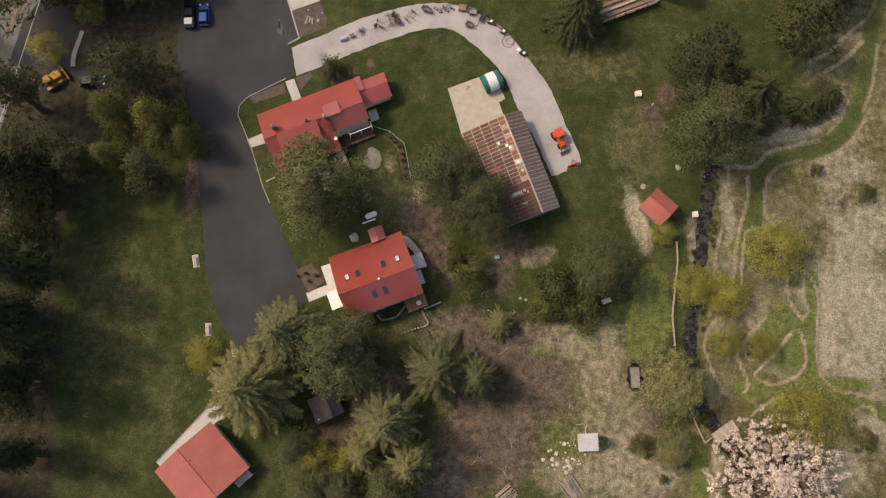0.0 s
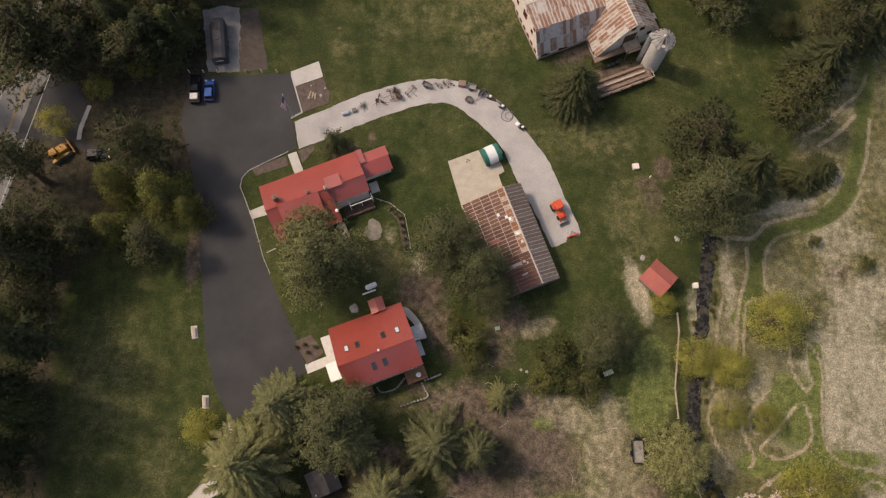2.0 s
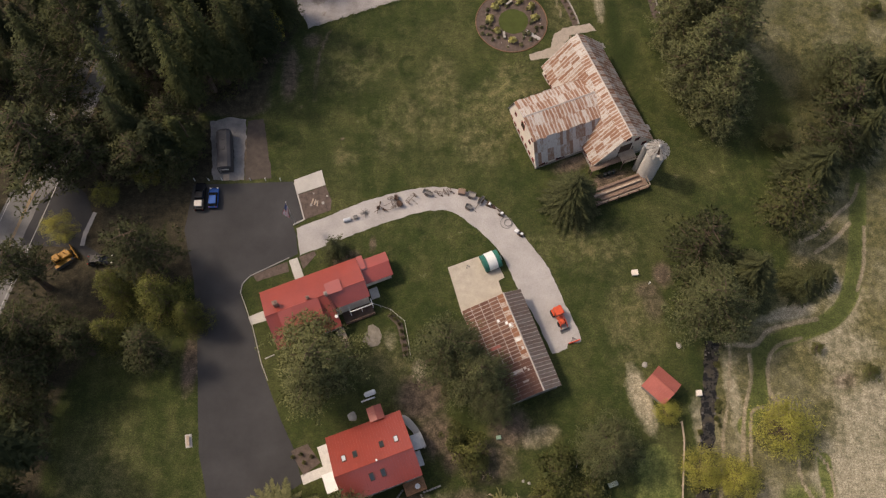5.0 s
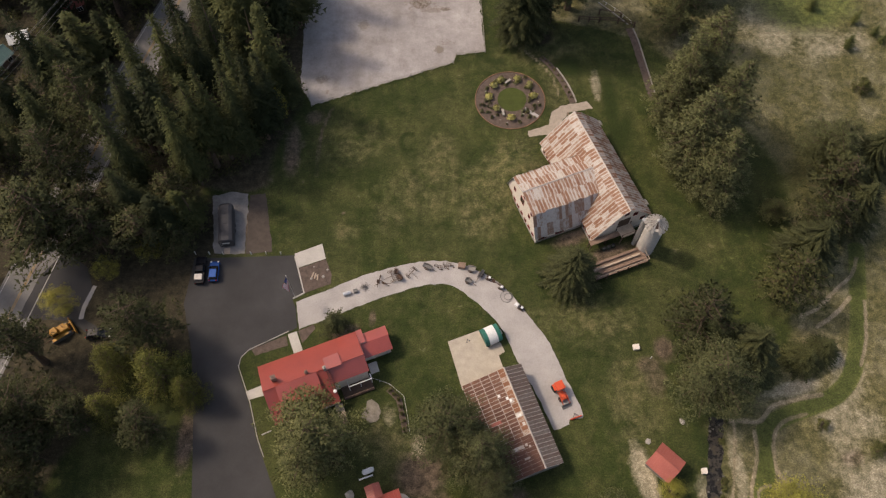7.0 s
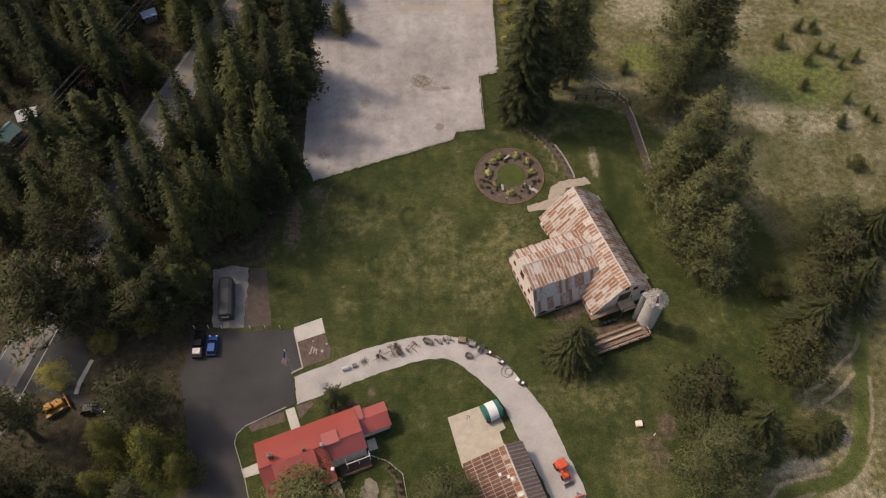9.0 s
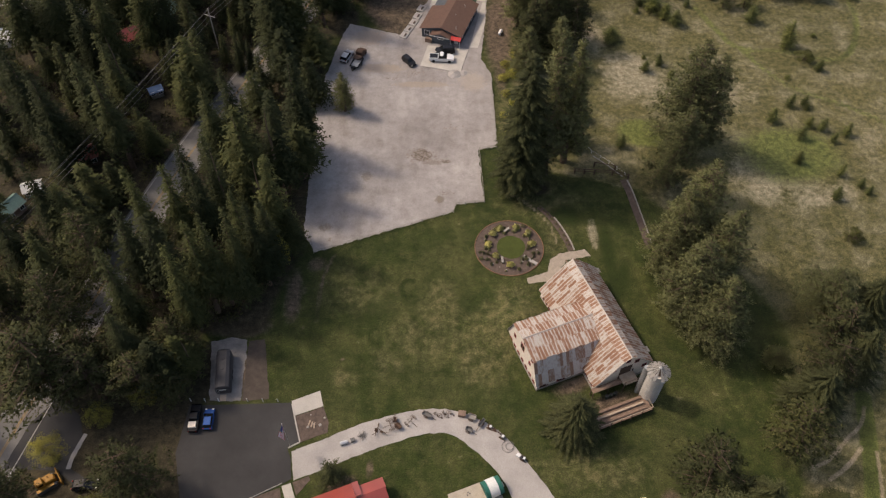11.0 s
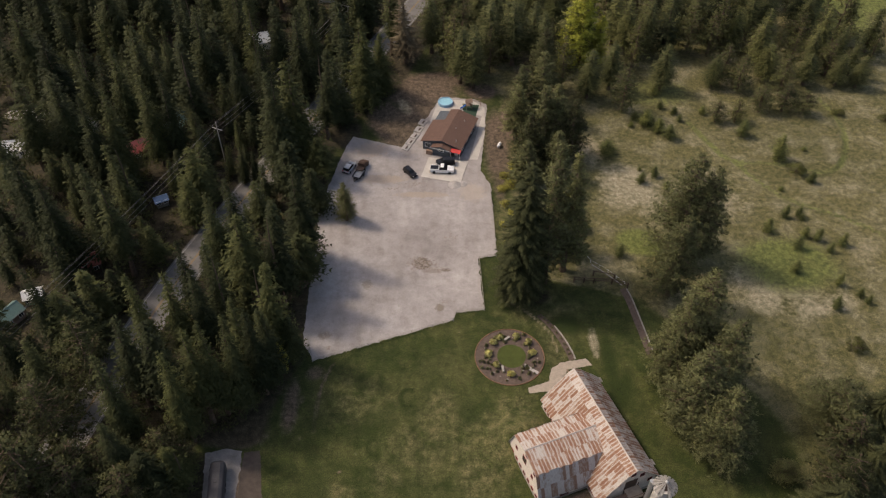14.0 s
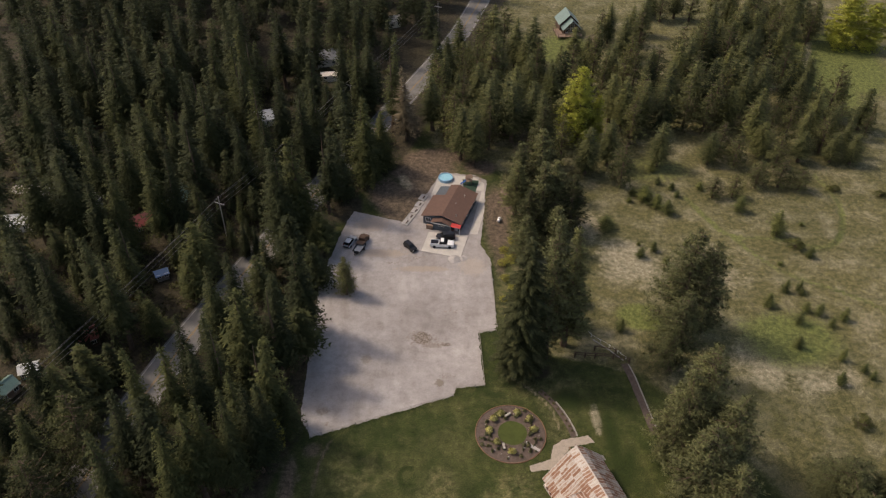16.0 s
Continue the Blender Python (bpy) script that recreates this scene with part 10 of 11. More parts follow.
post("standpipe", pose(33.4, 40.3, 0), 0.9, 0.08, M_WHITE, "short white standpipe in bare earth", "standpipe")


def table(m, label, top):
    ob = thing("picnic_table", m, label, "table")
    for k in range(5):
        part("board", Shape().box(-0.75, -0.36 + 0.145 * k, 0.7, 0.75, -0.23 + 0.145 * k, 0.74), top, ob)
    for x in (-0.55, 0.55):
        part("leg", Shape().box(x - 0.04, -0.34, -0.02, x + 0.04, -0.24, 0.7).box(x - 0.04, 0.24, -0.02, x + 0.04, 0.34, 0.7), M_GREYWOOD, ob)
    part("brace", Shape().box(-0.5, -0.03, 0.3, 0.5, 0.03, 0.36), M_GREYWOOD, ob)


table(pose(25.1, 9.0, 0, 0, 0, 20), "grey-green weathered picnic table under the tree", plain("weathered_green", (0.28, 0.33, 0.28), 0.8))
crate(pose(8.4, 15.8, 0, 0, 0, 10), 0.7, 0.5, 0.45, plain("pale_green_paint", (0.2, 0.3, 0.22), 0.7), "small pale green box on bare earth")
for x, y, a in ((-38.4, 15.3, 100), (-36.0, 4.7, 95)):
    b = thing("garden_bench", pose(x, y, 0, 0, 0, a), "plain tan board bench on a pale slab by the asphalt", "bench", "benches by the asphalt")
    part("slab", Shape().box(-1.0, -0.5, -0.02, 1.0, 0.5, 0.06, cut=0.02), M_CONCRETE, b)
    part("seat", Shape().box(-0.75, -0.2, 0.42, 0.75, 0.2, 0.48, cut=0.02), M_TAN, b)
    for sx in (-0.55, 0.55):
        part("leg", Shape().box(sx - 0.05, -0.17, 0.06, sx + 0.05, 0.17, 0.42), M_TAN, b)


def gas_tank(m, label, L=1.9, r=0.42):
    ob = thing("gas_tank", m, label, "gas tank")
    prof = [(0.05, -L / 2), (r * 0.6, -L / 2 + 0.06), (r * 0.92, -L / 2 + 0.2), (r, -L / 2 + 0.36), (r, L / 2 - 0.36), (r * 0.92, L / 2 - 0.2), (r * 0.6, L / 2 - 0.06), (0.05, L / 2)]
    part("tank", Shape().lathe(prof, 16, pose(0, 0, r + 0.25, 0, 90)), M_WHITE, ob)
    part("dome", Shape().lathe([(0.18, 2 * r + 0.2), (0.18, 2 * r + 0.36), (0.05, 2 * r + 0.42)], 10), M_WHITE, ob)
    for x in (-0.5, 0.5):
        part("foot", Shape().box(x - 0.08, -0.3, -0.03, x + 0.08, 0.3, 0.32), M_CONCRETE, ob)


gas_tank(pose(-11.2, 22.4, 0, 0, 0, 22), "white gas tank on concrete feet near the lodge")
gas_tank(pose(13.5, 155.7, 0, 0, 0, 70), "white gas tank standing in dry grass", 1.8, 0.4)
b = thing("garden_bench", pose(-11.5, 21.5, 0, 0, 0, 20), "narrow white bench beside the gas tank", "bench")
part("seat", Shape().box(-1.1, -0.12, 0.38, 1.1, 0.12, 0.44, cut=0.02), M_WHITE, b)
for sx in (-0.9, 0.9):
    part("leg", Shape().box(sx - 0.04, -0.1, -0.02, sx + 0.04, 0.1, 0.38), M_WHITE, b)
rock(-13.8, 19.0, 0.85, 71, M_STONE, "large flat tan boulder by the lodge", 0.35)
rubble = random.Random(77)
M_RUBBLE = plain("pale_rubble", (0.52, 0.46, 0.36), 0.9, vary=0.3, scale=2.0)
for k in range(34):
    a, q = rubble.uniform(0, 6.28), math.sqrt(rubble.random())
    rock(18.0 + 3.4 * q * math.cos(a), -14.4 + 2.3 * q * math.sin(a), rubble.choice((0.14, 0.2, 0.26, 0.36)), 400 + k, M_RUBBLE, "flat pale broken stone in the rough grass", rubble.uniform(0.25, 0.5))
for k, (x, y, r) in enumerate(((12.8, 9.2, 0.3), (11.9, 9.5, 0.25), (5.5, 15.0, 0.35), (31.5, 27.0, 0.5), (37.2, 30.1, 0.6))):
    rock(x, y, r, 200 + k)


def log_pile(m, count, L, label, seed):
    rng = random.Random(seed)
    ob = thing("log_pile", m, label, "log pile")
    for k in range(count):
        x, z = (k % 8) * 0.3 - 1.1 + rng.uniform(-0.08, 0.08), 0.13 + 0.2 * (k // 8)
        a = rng.uniform(-0.12, 0.12)
        part("log", Shape().tube((x, -L / 2 * rng.uniform(0.7, 1), z), (x + a * L, L / 2 * rng.uniform(0.7, 1.1), z + rng.uniform(0, 0.15)), rng.uniform(0.07, 0.13), 0.06, 7), M_TAN if rng.random() < 0.5 else M_GREYWOOD, ob)


log_pile(pose(19.2, -18.9, 0, 0, 0, 32), 22, 3.4, "pile of split pale logs and poles", 1)
log_pile(pose(9.4, -20.0, 0, 0, 0, -48), 16, 3.0, "heap of grey logs in bare earth", 2)

# fallen branches on the bare earth
for k in range(26):
    x, y = RNG.uniform(2, 27), RNG.uniform(-18, 12)
    a, L = RNG.uniform(0, 3.14), RNG.uniform(0.8, 2.4)
    s = Shape().tube((0, 0, 0.05), (L * 0.6 * math.cos(a), L * 0.6 * math.sin(a), 0.1), 0.05, 0.035, 5).tube((L * 0.6 * math.cos(a), L * 0.6 * math.sin(a), 0.1), (L * math.cos(a + 0.3), L * math.sin(a + 0.3), 0.06), 0.035, 0.015, 5)
    s.tube((L * 0.4 * math.cos(a), L * 0.4 * math.sin(a), 0.08), (L * 0.7 * math.cos(a - 0.5), L * 0.7 * math.sin(a - 0.5), 0.12), 0.025, 0.01, 5)
    solid("fallen_branch", s, M_TAN if k % 2 else M_GREYWOOD, "bleached fallen branch on bare earth", "branch", "fallen branches", m=pose(x, y, 0))


# ---- covered wagon on the slab ----
def wagon():
    ob = thing("covered_wagon", pose(7.75, 43.9, 0.06, 0, 0, 24), "round-topped wagon with a white cover and teal ends", "wagon")
    for name, x0, x1, mat in (("cover_end", -1.45, -0.75, M_TEAL), ("cover", -0.75, 0.75, M_CANVAS), ("cover_end", 0.75, 1.45, M_TEAL)):
        s = Shape()
        n = 14
        pts = [(1.5 * math.cos(math.pi * i / n), 0.75 + 1.45 * math.sin(math.pi * i / n)) for i in range(n + 1)]
        e = 0.03 if mat is M_CANVAS else 0.0
        vs = [(x, y * (1 + e), z + e) for x in (x0, x1) for y, z in pts]
        k = n + 1
        s.add(vs, [(i, i + 1, k + i + 1, k + i) for i in range(n)] + [tuple(range(n, -1, -1)), tuple(range(k, 2 * k))])
        part(name, s, mat, ob)
    part("wagon_bed", Shape().box(-1.4, -1.3, 0.5, 1.4, 1.3, 0.76), M_TEAL, ob)
    for x in (-0.9, 0.9):
        for y in (-1.35, 1.35):
            wheel(ob, x, y, 0.42, 0.12)
    part("step", Shape().box(1.46, -0.4, 0.3, 2.0, 0.4, 0.36).box(1.46, -0.35, 0.36, 1.5, 0.35, 0.6), M_GREYWOOD, ob)
    part("door", Shape().box(1.45, -0.4, 0.78, 1.5, 0.4, 1.9), M_GREENPAINT, ob)


wagon()
for k, (x, y) in enumerate(((3.9, 43.0), (4.3, 43.25), (4.0, 43.4))):
    rock(x, y, 0.16, 300 + k, M_GREYIRON, "small dark stone on the slab", z=0.06)

# ---- old farm implements along the drive ----
IMP = "old implements along the drive"


def spoked(parent, x, y, r, turn=0, tilt=90, mat=None):
    s = Shape()
    m = pose(x, y, r, tilt, 0, turn)
    n = 16
    for i in range(n):
        a, c = 2 * math.pi * i / n, 2 * math.pi * (i + 1) / n
        s.tube(m @ Vector((r * math.cos(a), r * math.sin(a), 0)), m @ Vector((r * math.cos(c), r * math.sin(c), 0)), 0.035, n=5)
    for i in range(8):
        a = math.pi * i / 4
        s.tube(m @ Vector((0, 0, 0)), m @ Vector((r * math.cos(a), r * math.sin(a), 0)), 0.018, n=4)
    return part("wheel", s, mat or M_IRON, parent)


def plough(m, label):
    ob = thing("plough", m, label, "plough", IMP)
    part("beam", Shape().tube((-0.9, 0, 0.35), (0.8, 0, 0.55), 0.06), M_IRON, ob)
    part("handle", Shape().tube((-0.7, 0.05, 0.35), (-1.5, 0.3, 0.9), 0.035), M_IRON, ob)
    part("handle", Shape().tube((-0.7, -0.05, 0.35), (-1.5, -0.3, 0.9), 0.035), M_IRON, ob)
    part("share", Shape().slab([(-0.5, -0.25, 0.05), (0.25, 0.0, 0.02), (0.0, 0.3, 0.45), (-0.5, 0.3, 0.5)], 0.04), M_IRON, ob)
    spoked(ob, 0.8, 0.15, 0.28)
    return ob


def cart(m, label, mat, w=1.0, L=1.4):
    ob = thing("cart", m, label, "cart", IMP)
    part("box", Shape().box(-L / 2, -w / 2, 0.45, L / 2, w / 2, 0.5).box(-L / 2, -w / 2, 0.5, L / 2, -w / 2 + 0.05, 0.8).box(-L / 2, w / 2 - 0.05, 0.5, L / 2, w / 2, 0.8).box(-L / 2, -w / 2 + 0.05, 0.5, -L / 2 + 0.05, w / 2 - 0.05, 0.8), mat, ob)
    for y in (-w / 2 - 0.1, w / 2 + 0.1):
        spoked(ob, 0, y, 0.4)
    part("shaft", Shape().tube((L / 2, 0, 0.45), (L / 2 + 0.9, 0, 0.1), 0.04), M_IRON, ob)
    return ob


def rake(m, label):
    ob = thing("hay_rake", m, label, "hay rake", IMP)
    part("axle", Shape().tube((0, -0.9, 0.5), (0, 0.9, 0.5), 0.05), M_IRON, ob)
    for y in (-0.9, 0.9):
        spoked(ob, 0, y, 0.5)
    for k in range(9):
        y = -0.75 + 0.19 * k
        part("tine", Shape().tube((0, y, 0.5), (-0.5, y, 0.55), 0.015, n=4).tube((-0.5, y, 0.55), (-0.7, y, 0.05), 0.015, n=4), M_IRON, ob)
    part("pole", Shape().tube((0, 0, 0.5), (1.4, 0, 0.15), 0.04), M_IRON, ob)
    return ob


def engine(m, label, mat=None):
    ob = thing("stationary_engine", m, label, "engine", IMP)
    part("skid", Shape().box(-0.6, -0.3, 0, 0.6, -0.2, 0.12).box(-0.6, 0.2, 0, 0.6, 0.3, 0.12), M_DARKWOOD, ob)
    part("block", Shape().box(-0.35, -0.25, 0.12, 0.3, 0.25, 0.6, cut=0.06), mat or M_GREYIRON, ob)
    part("hopper", Shape().box(-0.15, -0.2, 0.6, 0.25, 0.2, 0.85, cut=0.03), M_CARWHITE, ob)
    for y in (-0.34, 0.34):
        spoked(ob, -0.2, y, 0.33)
    return ob


Z = 0.045
gas = thing("tank", pose(-16.0, 51.4, Z, 0, 0, 18), "grey-white oval tank lying on the gravel", "tank", IMP)
part("drum", Shape().lathe([(0.05, -0.65), (0.3, -0.62), (0.34, -0.5), (0.34, 0.5), (0.3, 0.62), (0.05, 0.65)], 14, pose(0, 0, 0.36, 0, 90)), M_CARSILVER, gas)
part("cradle", Shape().box(-0.45, -0.3, 0, -0.3, 0.3, 0.1).box(0.3, -0.3, 0, 0.45, 0.3, 0.1), M_DARKWOOD, gas)
crate(pose(-14.6, 51.9, Z, 0, 0, 20), 0.7, 0.55, 0.5, M_GREYIRON, "dark grey metal box on the gravel", group=IMP)
wires = thing("wire_heap", pose(-13.1, 52.7, Z), "tangled heap of grey rods and wire", "wire heap", IMP)
rw = random.Random(8)
for k in range(22):
    a, r = rw.uniform(0, 6.28), rw.uniform(0.5, 0.95)
    part("rod", Shape().tube((r * math.cos(a), r * math.sin(a), rw.uniform(0.02, 0.3)), (-r * math.cos(a + rw.uniform(-0.6, 0.6)), -r * math.sin(a), rw.uniform(0.05, 0.5)), 0.02, n=4), M_GREYIRON, wires)
plough(pose(-10.7, 53.8, Z, 0, 0, 70), "rusty walking plough standing on the gravel")
plough(pose(-10.1, 53.5, Z, 0, 0, 150), "rusty small plough with iron wheel")
rake(pose(-8.6, 54.5, Z, 0, 0, 200), "rusty iron hay rake with two wheels")
cart(pose(-7.3, 54.3, Z, 0, 0, 130), "dark iron cart with spoked wheels", M_IRON, 0.6, 1.2)
cart(pose(-7.9, 55.4, Z, 0, 0, 95), "narrow dark cart on iron wheels", M_IRON, 0.5, 1.0)
rake(pose(-5.3, 55.2, Z, 0, 0, -40), "iron implement with a long pole")
cart(pose(-2.6, 56.3, Z, 0, 0, -28), "grey boat-shaped sledge with an iron frame", M_GREYIRON, 0.7, 1.6)
for k, (x, y) in enumerate(((-1.2, 56.6), (-0.5, 56.2), (0.1, 56.8), (0.6, 56.3), (1.5, 56.6), (1.0, 56.9))):
    w = thing("scrap_iron", pose(x, y, Z, 0, 0, 40 * k), "rusty spoked iron ring lying among scrap", "scrap iron", IMP)
    spoked(w, 0, 0, 0.38 if k % 2 else 0.3, 0, 8 if k % 2 else 70)
    rock(x + 0.35, y - 0.25, 0.16, 320 + k, M_IRON, "rusty lump of iron on the gravel", z=Z)
crate(pose(3.2, 56.5, Z, 0, 0, -8), 1.2, 0.9, 0.8, M_WOOD, "reddish brown wooden crate on the gravel", group=IMP)
cart(pose(4.8, 55.9, Z, 0, 0, -16), "grey weathered board cart box", M_GREYWOOD, 0.9, 1.4)
cart(pose(6.4, 54.9, Z, 0, 0, -125), "long dark bench-like implement", M_GREYIRON, 0.45, 1.6)
cart(pose(4.3, 53.7, Z, 0, 0, -30), "dark low cart standing on the drive", M_GREYIRON, 0.7, 1.1)
engine(pose(7.8, 54.2, Z, 0, 0, -30), "small rusty engine on wooden skids", M_IRON)
plough(pose(8.6, 53.6, Z, 0, 0, -40), "rusty plough beside other implements")
engine(pose(9.8, 52.5, Z, 0, 0, -35), "old engine with a white water hopper")
hoops = thing("iron_hoop", pose(10.6, 51.0, Z), "large thin iron wheel rim lying flat", "iron hoop", IMP)
n = 28
for rr, dx, zz in ((1.0, 0, 0.05), (0.62, 0.25, 0.09)):
    s = Shape()
    for i in range(n):
        a, c = 2 * math.pi * i / n, 2 * math.pi * (i + 1) / n
        s.tube((dx + rr * math.cos(a), rr * math.sin(a), zz), (dx + rr * math.cos(c), rr * math.sin(c), zz), 0.045, n=5, caps=False)
    part("rim", s, M_GREYIRON, hoops)
crate(pose(12.2, 49.4, Z, 0, 0, -40), 0.6, 0.5, 0.55, M_CARWHITE, "white painted metal box on the gravel", group=IMP)
engine(pose(13.0, 48.8, Z, 0, 0, -35), "black old engine with flywheels", M_CARBLACK)

# ---- round the bungalow ----
pool = thing("pool", pose(0.1, 173.8, 0.07), "round above-ground pool with pale blue water", "pool")
part("pool_wall", Shape().lathe([(1.95, 0), (1.95, 0.75), (1.9, 0.82), (1.8, 0.8), (1.78, 0.3), (1.78, 0.02)], 32), M_POOLSIDE, pool)
part("water", Shape().lathe([(1.76, 0.0), (1.76, 0.62), (0.02, 0.62)], 32), M_POOL, pool)
for k in range(10):
    a = 2 * math.pi * k / 10
    part("post", Shape().tube((2.0 * math.cos(a), 2.0 * math.sin(a), 0), (2.0 * math.cos(a), 2.0 * math.sin(a), 0.8), 0.04, n=6), M_CARWHITE, pool)
play = thing("playset", pose(6.2, 171.8, 0.1, 0, 0, 10), "wooden climbing frame with a blue slide", "playset")
for x in (-0.7, 0.7):
    for y in (-0.7, 0.7):
        part("post", Shape().box(x - 0.06, y - 0.06, 0, x + 0.06, y + 0.06, 2.3), M_WOOD, play)
part("platform", Shape().box(-0.75, -0.75, 1.1, 0.75, 0.75, 1.18), M_WOOD, play)
part("roof", Shape().slab([(-0.9, -0.9, 2.3), (0.9, -0.9, 2.3), (0.9, 0, 2.8), (-0.9, 0, 2.8)], 0.05).slab([(-0.9, 0, 2.8), (0.9, 0, 2.8), (0.9, 0.9, 2.3), (-0.9, 0.9, 2.3)], 0.05), M_WOOD, play)
part("slide", Shape().slab([(-2.2, -0.3, 0.1), (-0.75, -0.3, 1.15), (-0.75, 0.3, 1.15), (-2.2, 0.3, 0.1)][::-1], 0.06), M_CARBLUE, play, "blue plastic slide")
part("swing_beam", Shape().tube((0.7, 0, 2.1), (3.0, 0, 2.1), 0.06).tube((3.0, 0, 2.1), (3.2, -0.8, 0), 0.05).tube((3.0, 0, 2.1), (3.2, 0.8, 0), 0.05), M_WOOD, play)
for k, (x, y) in enumerate(((-9.6, 155.0), (-8.6, 157.3), (-7.5, 159.8), (-6.6, 162.4), (-5.7, 165.4))):
    pl = thing("raised_planter", pose(x, y, 0, 0, 0, 65), "concrete-edged planter step beside the bungalow", "planter", "planters")
    part("edging", Shape().box(-1.15, -0.85, -0.05, 1.15, -0.7, 0.3).box(-1.15, 0.7, -0.05, 1.15, 0.85, 0.3).box(-1.15, -0.7, -0.05, -1.0, 0.7, 0.3).box(1.0, -0.7, -0.05, 1.15, 0.7, 0.3), M_CONCRETE, pl)
    part("soil", Shape().box(-1.0, -0.7, -0.05, 1.0, 0.7, 0.2), M_GRAVEL, pl)
    part("box", Shape().box(-0.5, -0.35, 0.2, 0.5, -0.1, 0.45, cut=0.02), M_DARKWOOD, pl)
crate(pose(-3.7, 152.6, 0, 0, 0, 70), 0.6, 1.6, 1.2, M_WOOD, "brown wooden bin beside the bungalow wall", "wood_bin", "bin")
M_SCUFF = plain("scuffed_dirt", (0.25, 0.215, 0.19), 0.95, vary=0.3, scale=2)
for k, (x, y, rx, ry, n) in enumerate(((-4.9, 115.4, 3.0, 2.2, 150), (-0.6, 113.9, 2.8, 0.7, 50), (-15.9, 109.5, 1.4, 1.4, 26), (0.6, 105.2, 1.4, 0.9, 16), (-23.0, 96.3, 1.0, 0.9, 20), (-22.0, 93.0, 0.7, 0.7, 8), (-11.5, 139.5, 1.8, 0.6, 18), (1.5, 124.0, 3.0, 1.0, 22), (-8.0, 141.5, 5.0, 1.6, 60), (2.0, 143.5, 4.0, 1.0, 40))):
    rg, fl = random.Random(60 + k), Shape()
    for i in range(n):
        a, r = rg.uniform(0, 6.28), math.sqrt(rg.random()) * rg.uniform(0.4, 1.2)
        cx, cy, s = x + rx * r * math.cos(a), y + ry * r * math.sin(a), rg.uniform(0.06, 0.3)
        ring = [(cx + s * rg.uniform(0.5, 1.4) * math.cos(6.2832 * q / 7), cy + s * rg.uniform(0.3, 0.9) * math.sin(6.2832 * q / 7)) for q in range(7)]
        fl.prism(ring, 0.02, 0.045 + 0.0002 * i)
    tagged(new("dirt_scuffs", fl.mesh("dirt_scuffs", M_SCUFF)), "scattered scuffs of brown dirt on the gravel", "dirt", kind="stuff")


# ---- power line ----
def power_pole(x, y, h=12.0, turn=65):
    ob = thing("power_pole", pose(x, y, 0, 0, 0, turn), "wooden power pole with a pale crossarm", "power pole", "power poles")
    part("pole", Shape().tube((0, 0, -0.1), (0, 0, h), 0.16, 0.11), M_GREYWOOD, ob)
    part("crossarm", Shape().box(-0.06, -1.4, h - 2.1, 0.06, 1.4, h - 1.95), M_CONCRETE, ob)
    for yy in (-1.25, 0.0, 1.25):
        part("insulator", Shape().lathe([(0.05, h - 1.95), (0.08, h - 1.85), (0.04, h - 1.72)], 8, pose(0, yy, 0)), M_GREYIRON, ob)
    return ob


POLES = [(-86.0, 72.0), (-53.1, 149.0), (-27.9, 206.7), (-3.0, 263.0)]
for x, y in POLES:
    power_pole(x, y)
for k in range(4):
    line = bpy.data.curves.new("power_line", "CURVE")
    line.dimensions, line.bevel_depth, line.bevel_resolution = "3D", 0.03, 1
    sp = line.splines.new("POLY")
    pts = []
    off = (-1.25, 0.0, 1.25, 0.0)[k]
    zt = 11.9 if k == 3 else 10.35
    for (ax, ay), (bx, by) in zip(POLES, POLES[1:]):
        d = math.hypot(bx - ax, by - ay)
        nx, ny = -(by - ay) / d * off, (bx - ax) / d * off
        for i in range(12):
            t = i / 12
            pts.append((ax + (bx - ax) * t + nx, ay + (by - ay) * t + ny, zt - 5.0 * t * (1 - t)))
    sp.points.add(len(pts) - 1)
    for p, q in zip(sp.points, pts):
        p.co = (*q, 1)
    line.materials.append(M_GREYIRON)
    tagged(new("power_line", line), "thin dark overhead wire between the poles", "power line", "overhead wires")


# ---- cabins in the woods ----
def cabin(x, y, turn, L, W, ridge, eave, roof, wall, label):
    ob = thing("cabin", pose(x, y, 0, 0, 0, turn), label, "cabin", "cabins in the woods")
    h = W / 2
    wall_profile(ob, [(-h + 0.3, -0.05), (-h + 0.3, eave), (0, ridge - 0.15), (h - 0.3, eave), (h - 0.3, -0.05)], -L / 2 + 0.3, L / 2 - 0.3, wall)
    roof_plane(ob, (L / 2, h, eave - 0.1), (-L / 2, h, eave - 0.1), (-L / 2, 0, ridge), (L / 2, 0, ridge), roof, 0)
    roof_plane(ob, (-L / 2, -h, eave - 0.1), (L / 2, -h, eave - 0.1), (L / 2, 0, ridge), (-L / 2, 0, ridge), roof, 0)
    ridge_cap(ob, (-L / 2, 0, ridge + 0.02), (L / 2, 0, ridge + 0.02), roof)
    window(ob, pose(-L / 4, -h + 0.29, 1.0), 0.9, 0.9)
    window(ob, pose(L / 4, -h + 0.29, 1.0), 0.9, 0.9)
    part("door", Shape().box(L / 2 - 0.32, -0.45, 0, L / 2 - 0.26, 0.45, 2.0), M_DARKWOOD, ob)
    return ob


cabin(-74.2, 152.3, 40, 6.5, 5.0, 4.2, 2.4, M_RED, M_DARKWOOD, "dark cabin with a red metal roof among spruces")
cabin(-67.5, 161.5, 70, 8.0, 5.0, 4.2, 2.5, M_GREENMETAL, M_DARKWOOD, "cabin with a green metal roof among spruces")
cabin(-64.4, 133.7, 30, 3.2, 2.6, 2.6, 1.8, plain("blue_sheet", (0.18, 0.27, 0.42), 0.5), M_GREYWOOD, "small shed with a blue sheet roof")
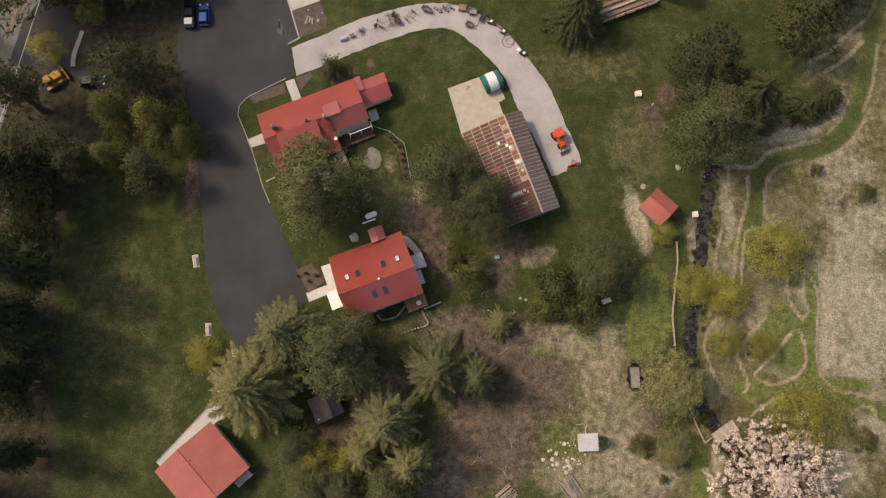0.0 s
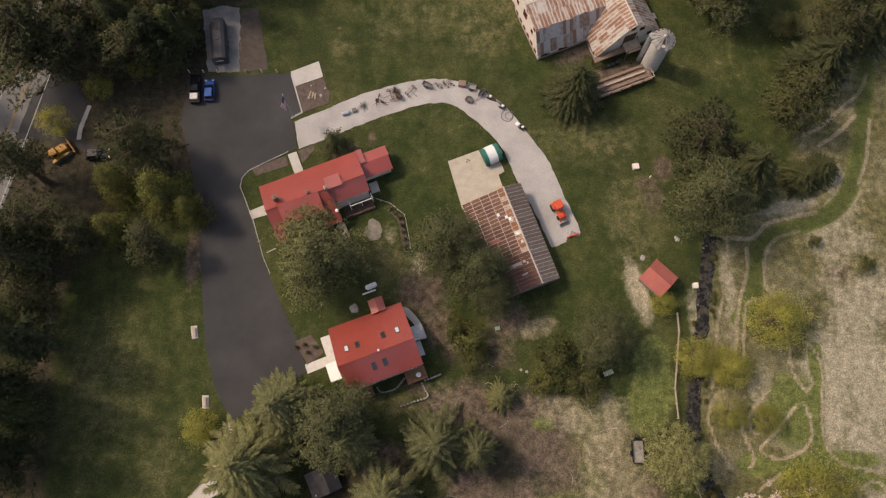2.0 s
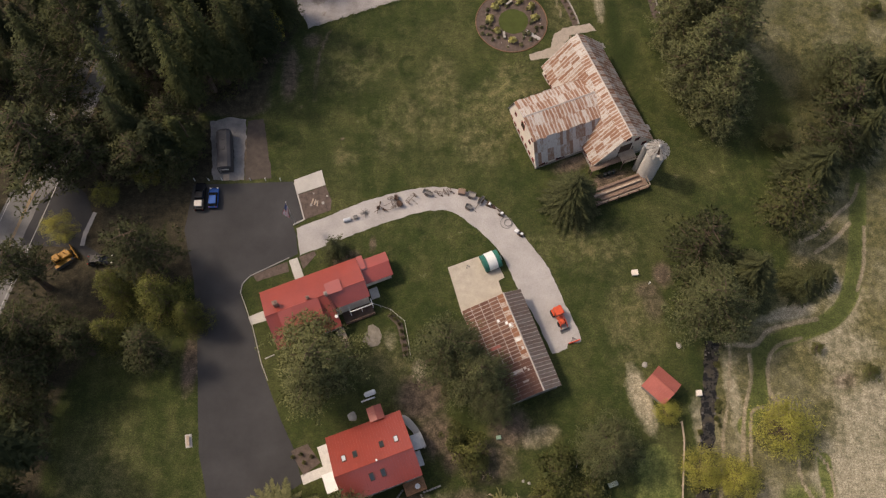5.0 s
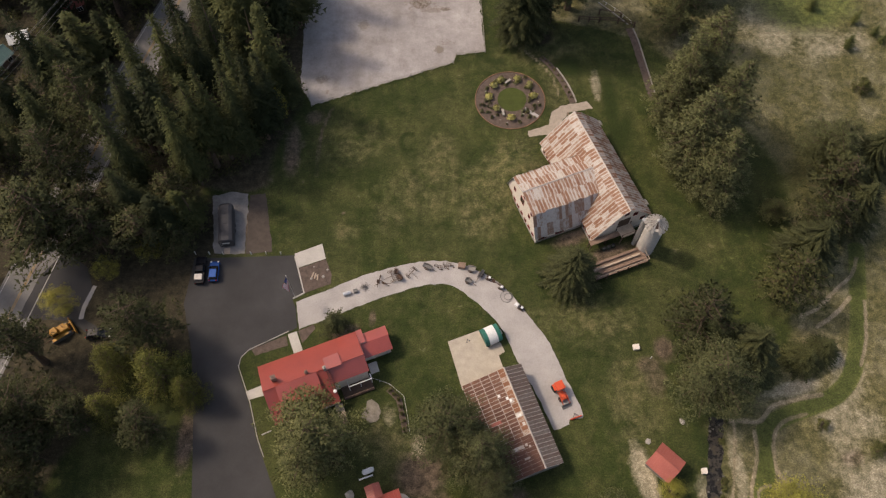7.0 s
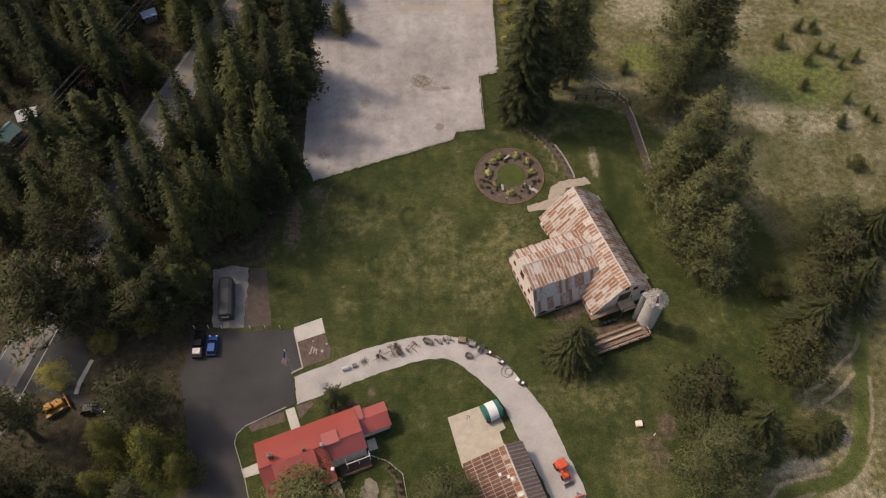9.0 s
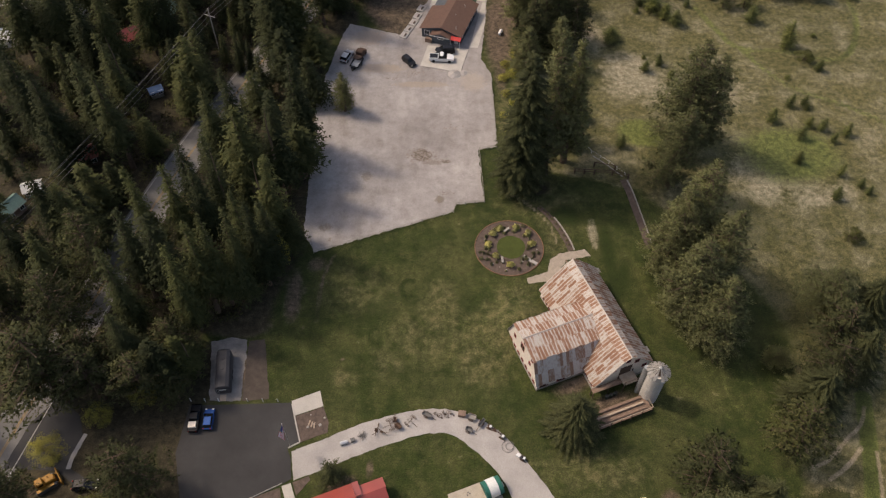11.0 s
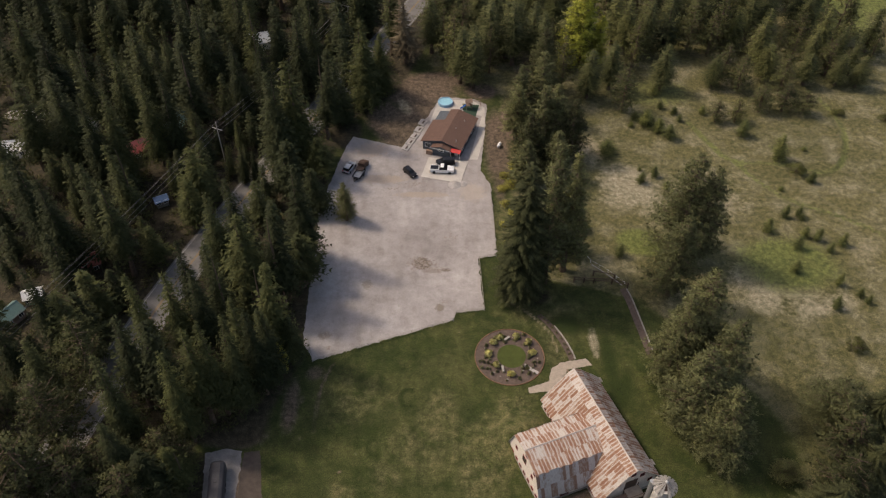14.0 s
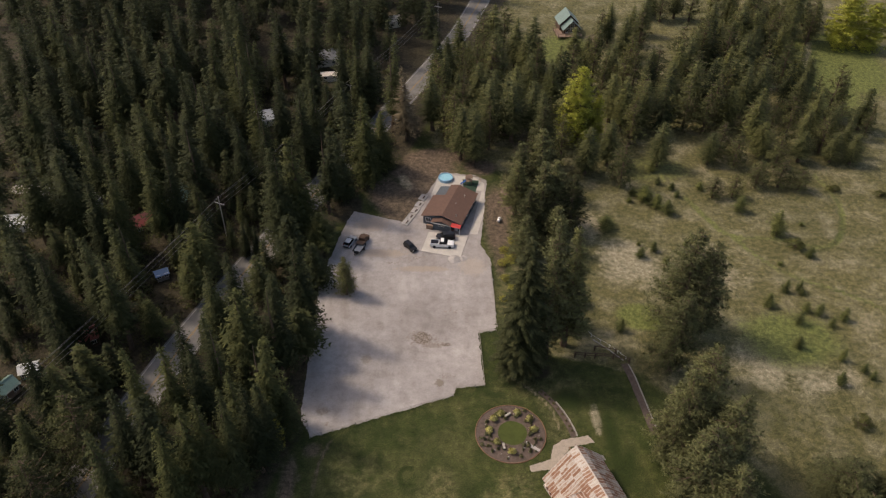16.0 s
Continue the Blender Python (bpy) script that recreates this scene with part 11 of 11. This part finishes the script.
cabin(-54.5, 201.5, 20, 8.0, 6.0, 4.2, 2.5, M_CANVAS, M_CREAM, "pale-roofed house half hidden by spruces")
cabin(-40.0, 240.5, 15, 9.0, 7.0, 4.6, 2.6, M_GREYROOF, M_CREAM, "house with a grey metal roof among spruces")
cabin(-37.0, 228.5, 8, 6.0, 3.0, 2.9, 2.3, M_CREAM, M_CREAM, "long cream trailer home among trees")
cabin(-19.3, 269.3, 30, 5.5, 4.5, 3.8, 2.4, M_CREAM, M_CREAM, "small house with a cream roof by the road")
cabin(-74.6, 113.4, 30, 5.5, 4.5, 4.0, 2.4, M_RED2, M_DARKWOOD, "cabin with a rusty red roof under spruces")
cabin(-82.7, 104.8, 20, 4.0, 3.2, 3.0, 2.0, M_CANVAS, M_GREENPAINT, "small green shed with a white roof")
cabin(-85.4, 99.5, 60, 5.0, 4.0, 3.5, 2.2, M_GREENMETAL, M_WOOD, "cabin with a green roof among spruces")
cabin(-104.5, 151.9, 10, 8.0, 5.0, 3.6, 2.4, M_CANVAS, M_CREAM, "white-roofed mobile home in the woods")
cabin(-89.4, 160.3, 80, 6.0, 4.0, 3.4, 2.3, M_CREAM, M_CREAM, "small pale house in the woods")
sheet("forest_yard", ragged(ring_smooth([(-112, 170), (-100, 169), (-92, 163), (-94, 160), (-104, 165), (-113, 166)], 4), 0.8, 0.3), 0.03, M_GRAVEL, "pale gravel track in the woods", "track")


def far_house():
    """A timber house of two gables, one before the other, with a deck round its front."""
    ob = thing("farm_house", pose(43.2, 265.5, 0, 0, 0, -82), "dark timber house with two green gable roofs in the meadow", "house")
    green = plain("dull_green_metal", (0.15, 0.215, 0.2), 0.5, vary=0.1)
    for x0, x1, half, eave, ridge, y0 in ((-5.6, 0.4, 3.3, 3.5, 6.7, 0.0), (0.4, 3.4, 2.9, 2.7, 5.7, 0.35)):
        wall_profile(ob, [(y0 - half, -0.05), (y0 - half, eave), (y0, ridge - 0.25), (y0 + half, eave), (y0 + half, -0.05)], x0, x1, M_DARKWOOD)
        e, out = eave - 0.35, half + 0.5
        roof_plane(ob, (x1 + 0.6, y0 + out, e), (x0 - 0.4, y0 + out, e), (x0 - 0.4, y0, ridge), (x1 + 0.6, y0, ridge), green, 0)
        roof_plane(ob, (x0 - 0.4, y0 - out, e), (x1 + 0.6, y0 - out, e), (x1 + 0.6, y0, ridge), (x0 - 0.4, y0, ridge), green, 0)
    part("deck", Shape().box(-1.0, -5.2, 0.9, 6.0, -2.95, 1.0).box(3.41, -2.94, 0.9, 6.0, 3.4, 1.0), M_WOOD, ob)
    for x, y in ((5.9, -5.1), (5.9, -2.4), (5.9, 0.4), (5.9, 3.3), (2.5, -5.1), (-0.9, -5.1)):
        part("post", Shape().box(x - 0.07, y - 0.07, -0.05, x + 0.07, y + 0.07, 1.9), M_WOOD, ob)
    part("rail", Shape().box(5.85, -5.2, 1.9, 5.95, 3.4, 2.0).box(-1.0, -5.2, 1.9, 5.84, -5.1, 2.0), M_WOOD, ob)
    for y in (-1.3, 0.35, 2.0):
        window(ob, pose(3.41, y, 1.3, 0, 0, 90), 1.1, 1.5)
    window(ob, pose(3.41, 0.35, 3.3, 0, 0, 90), 1.3, 1.2)


far_house()
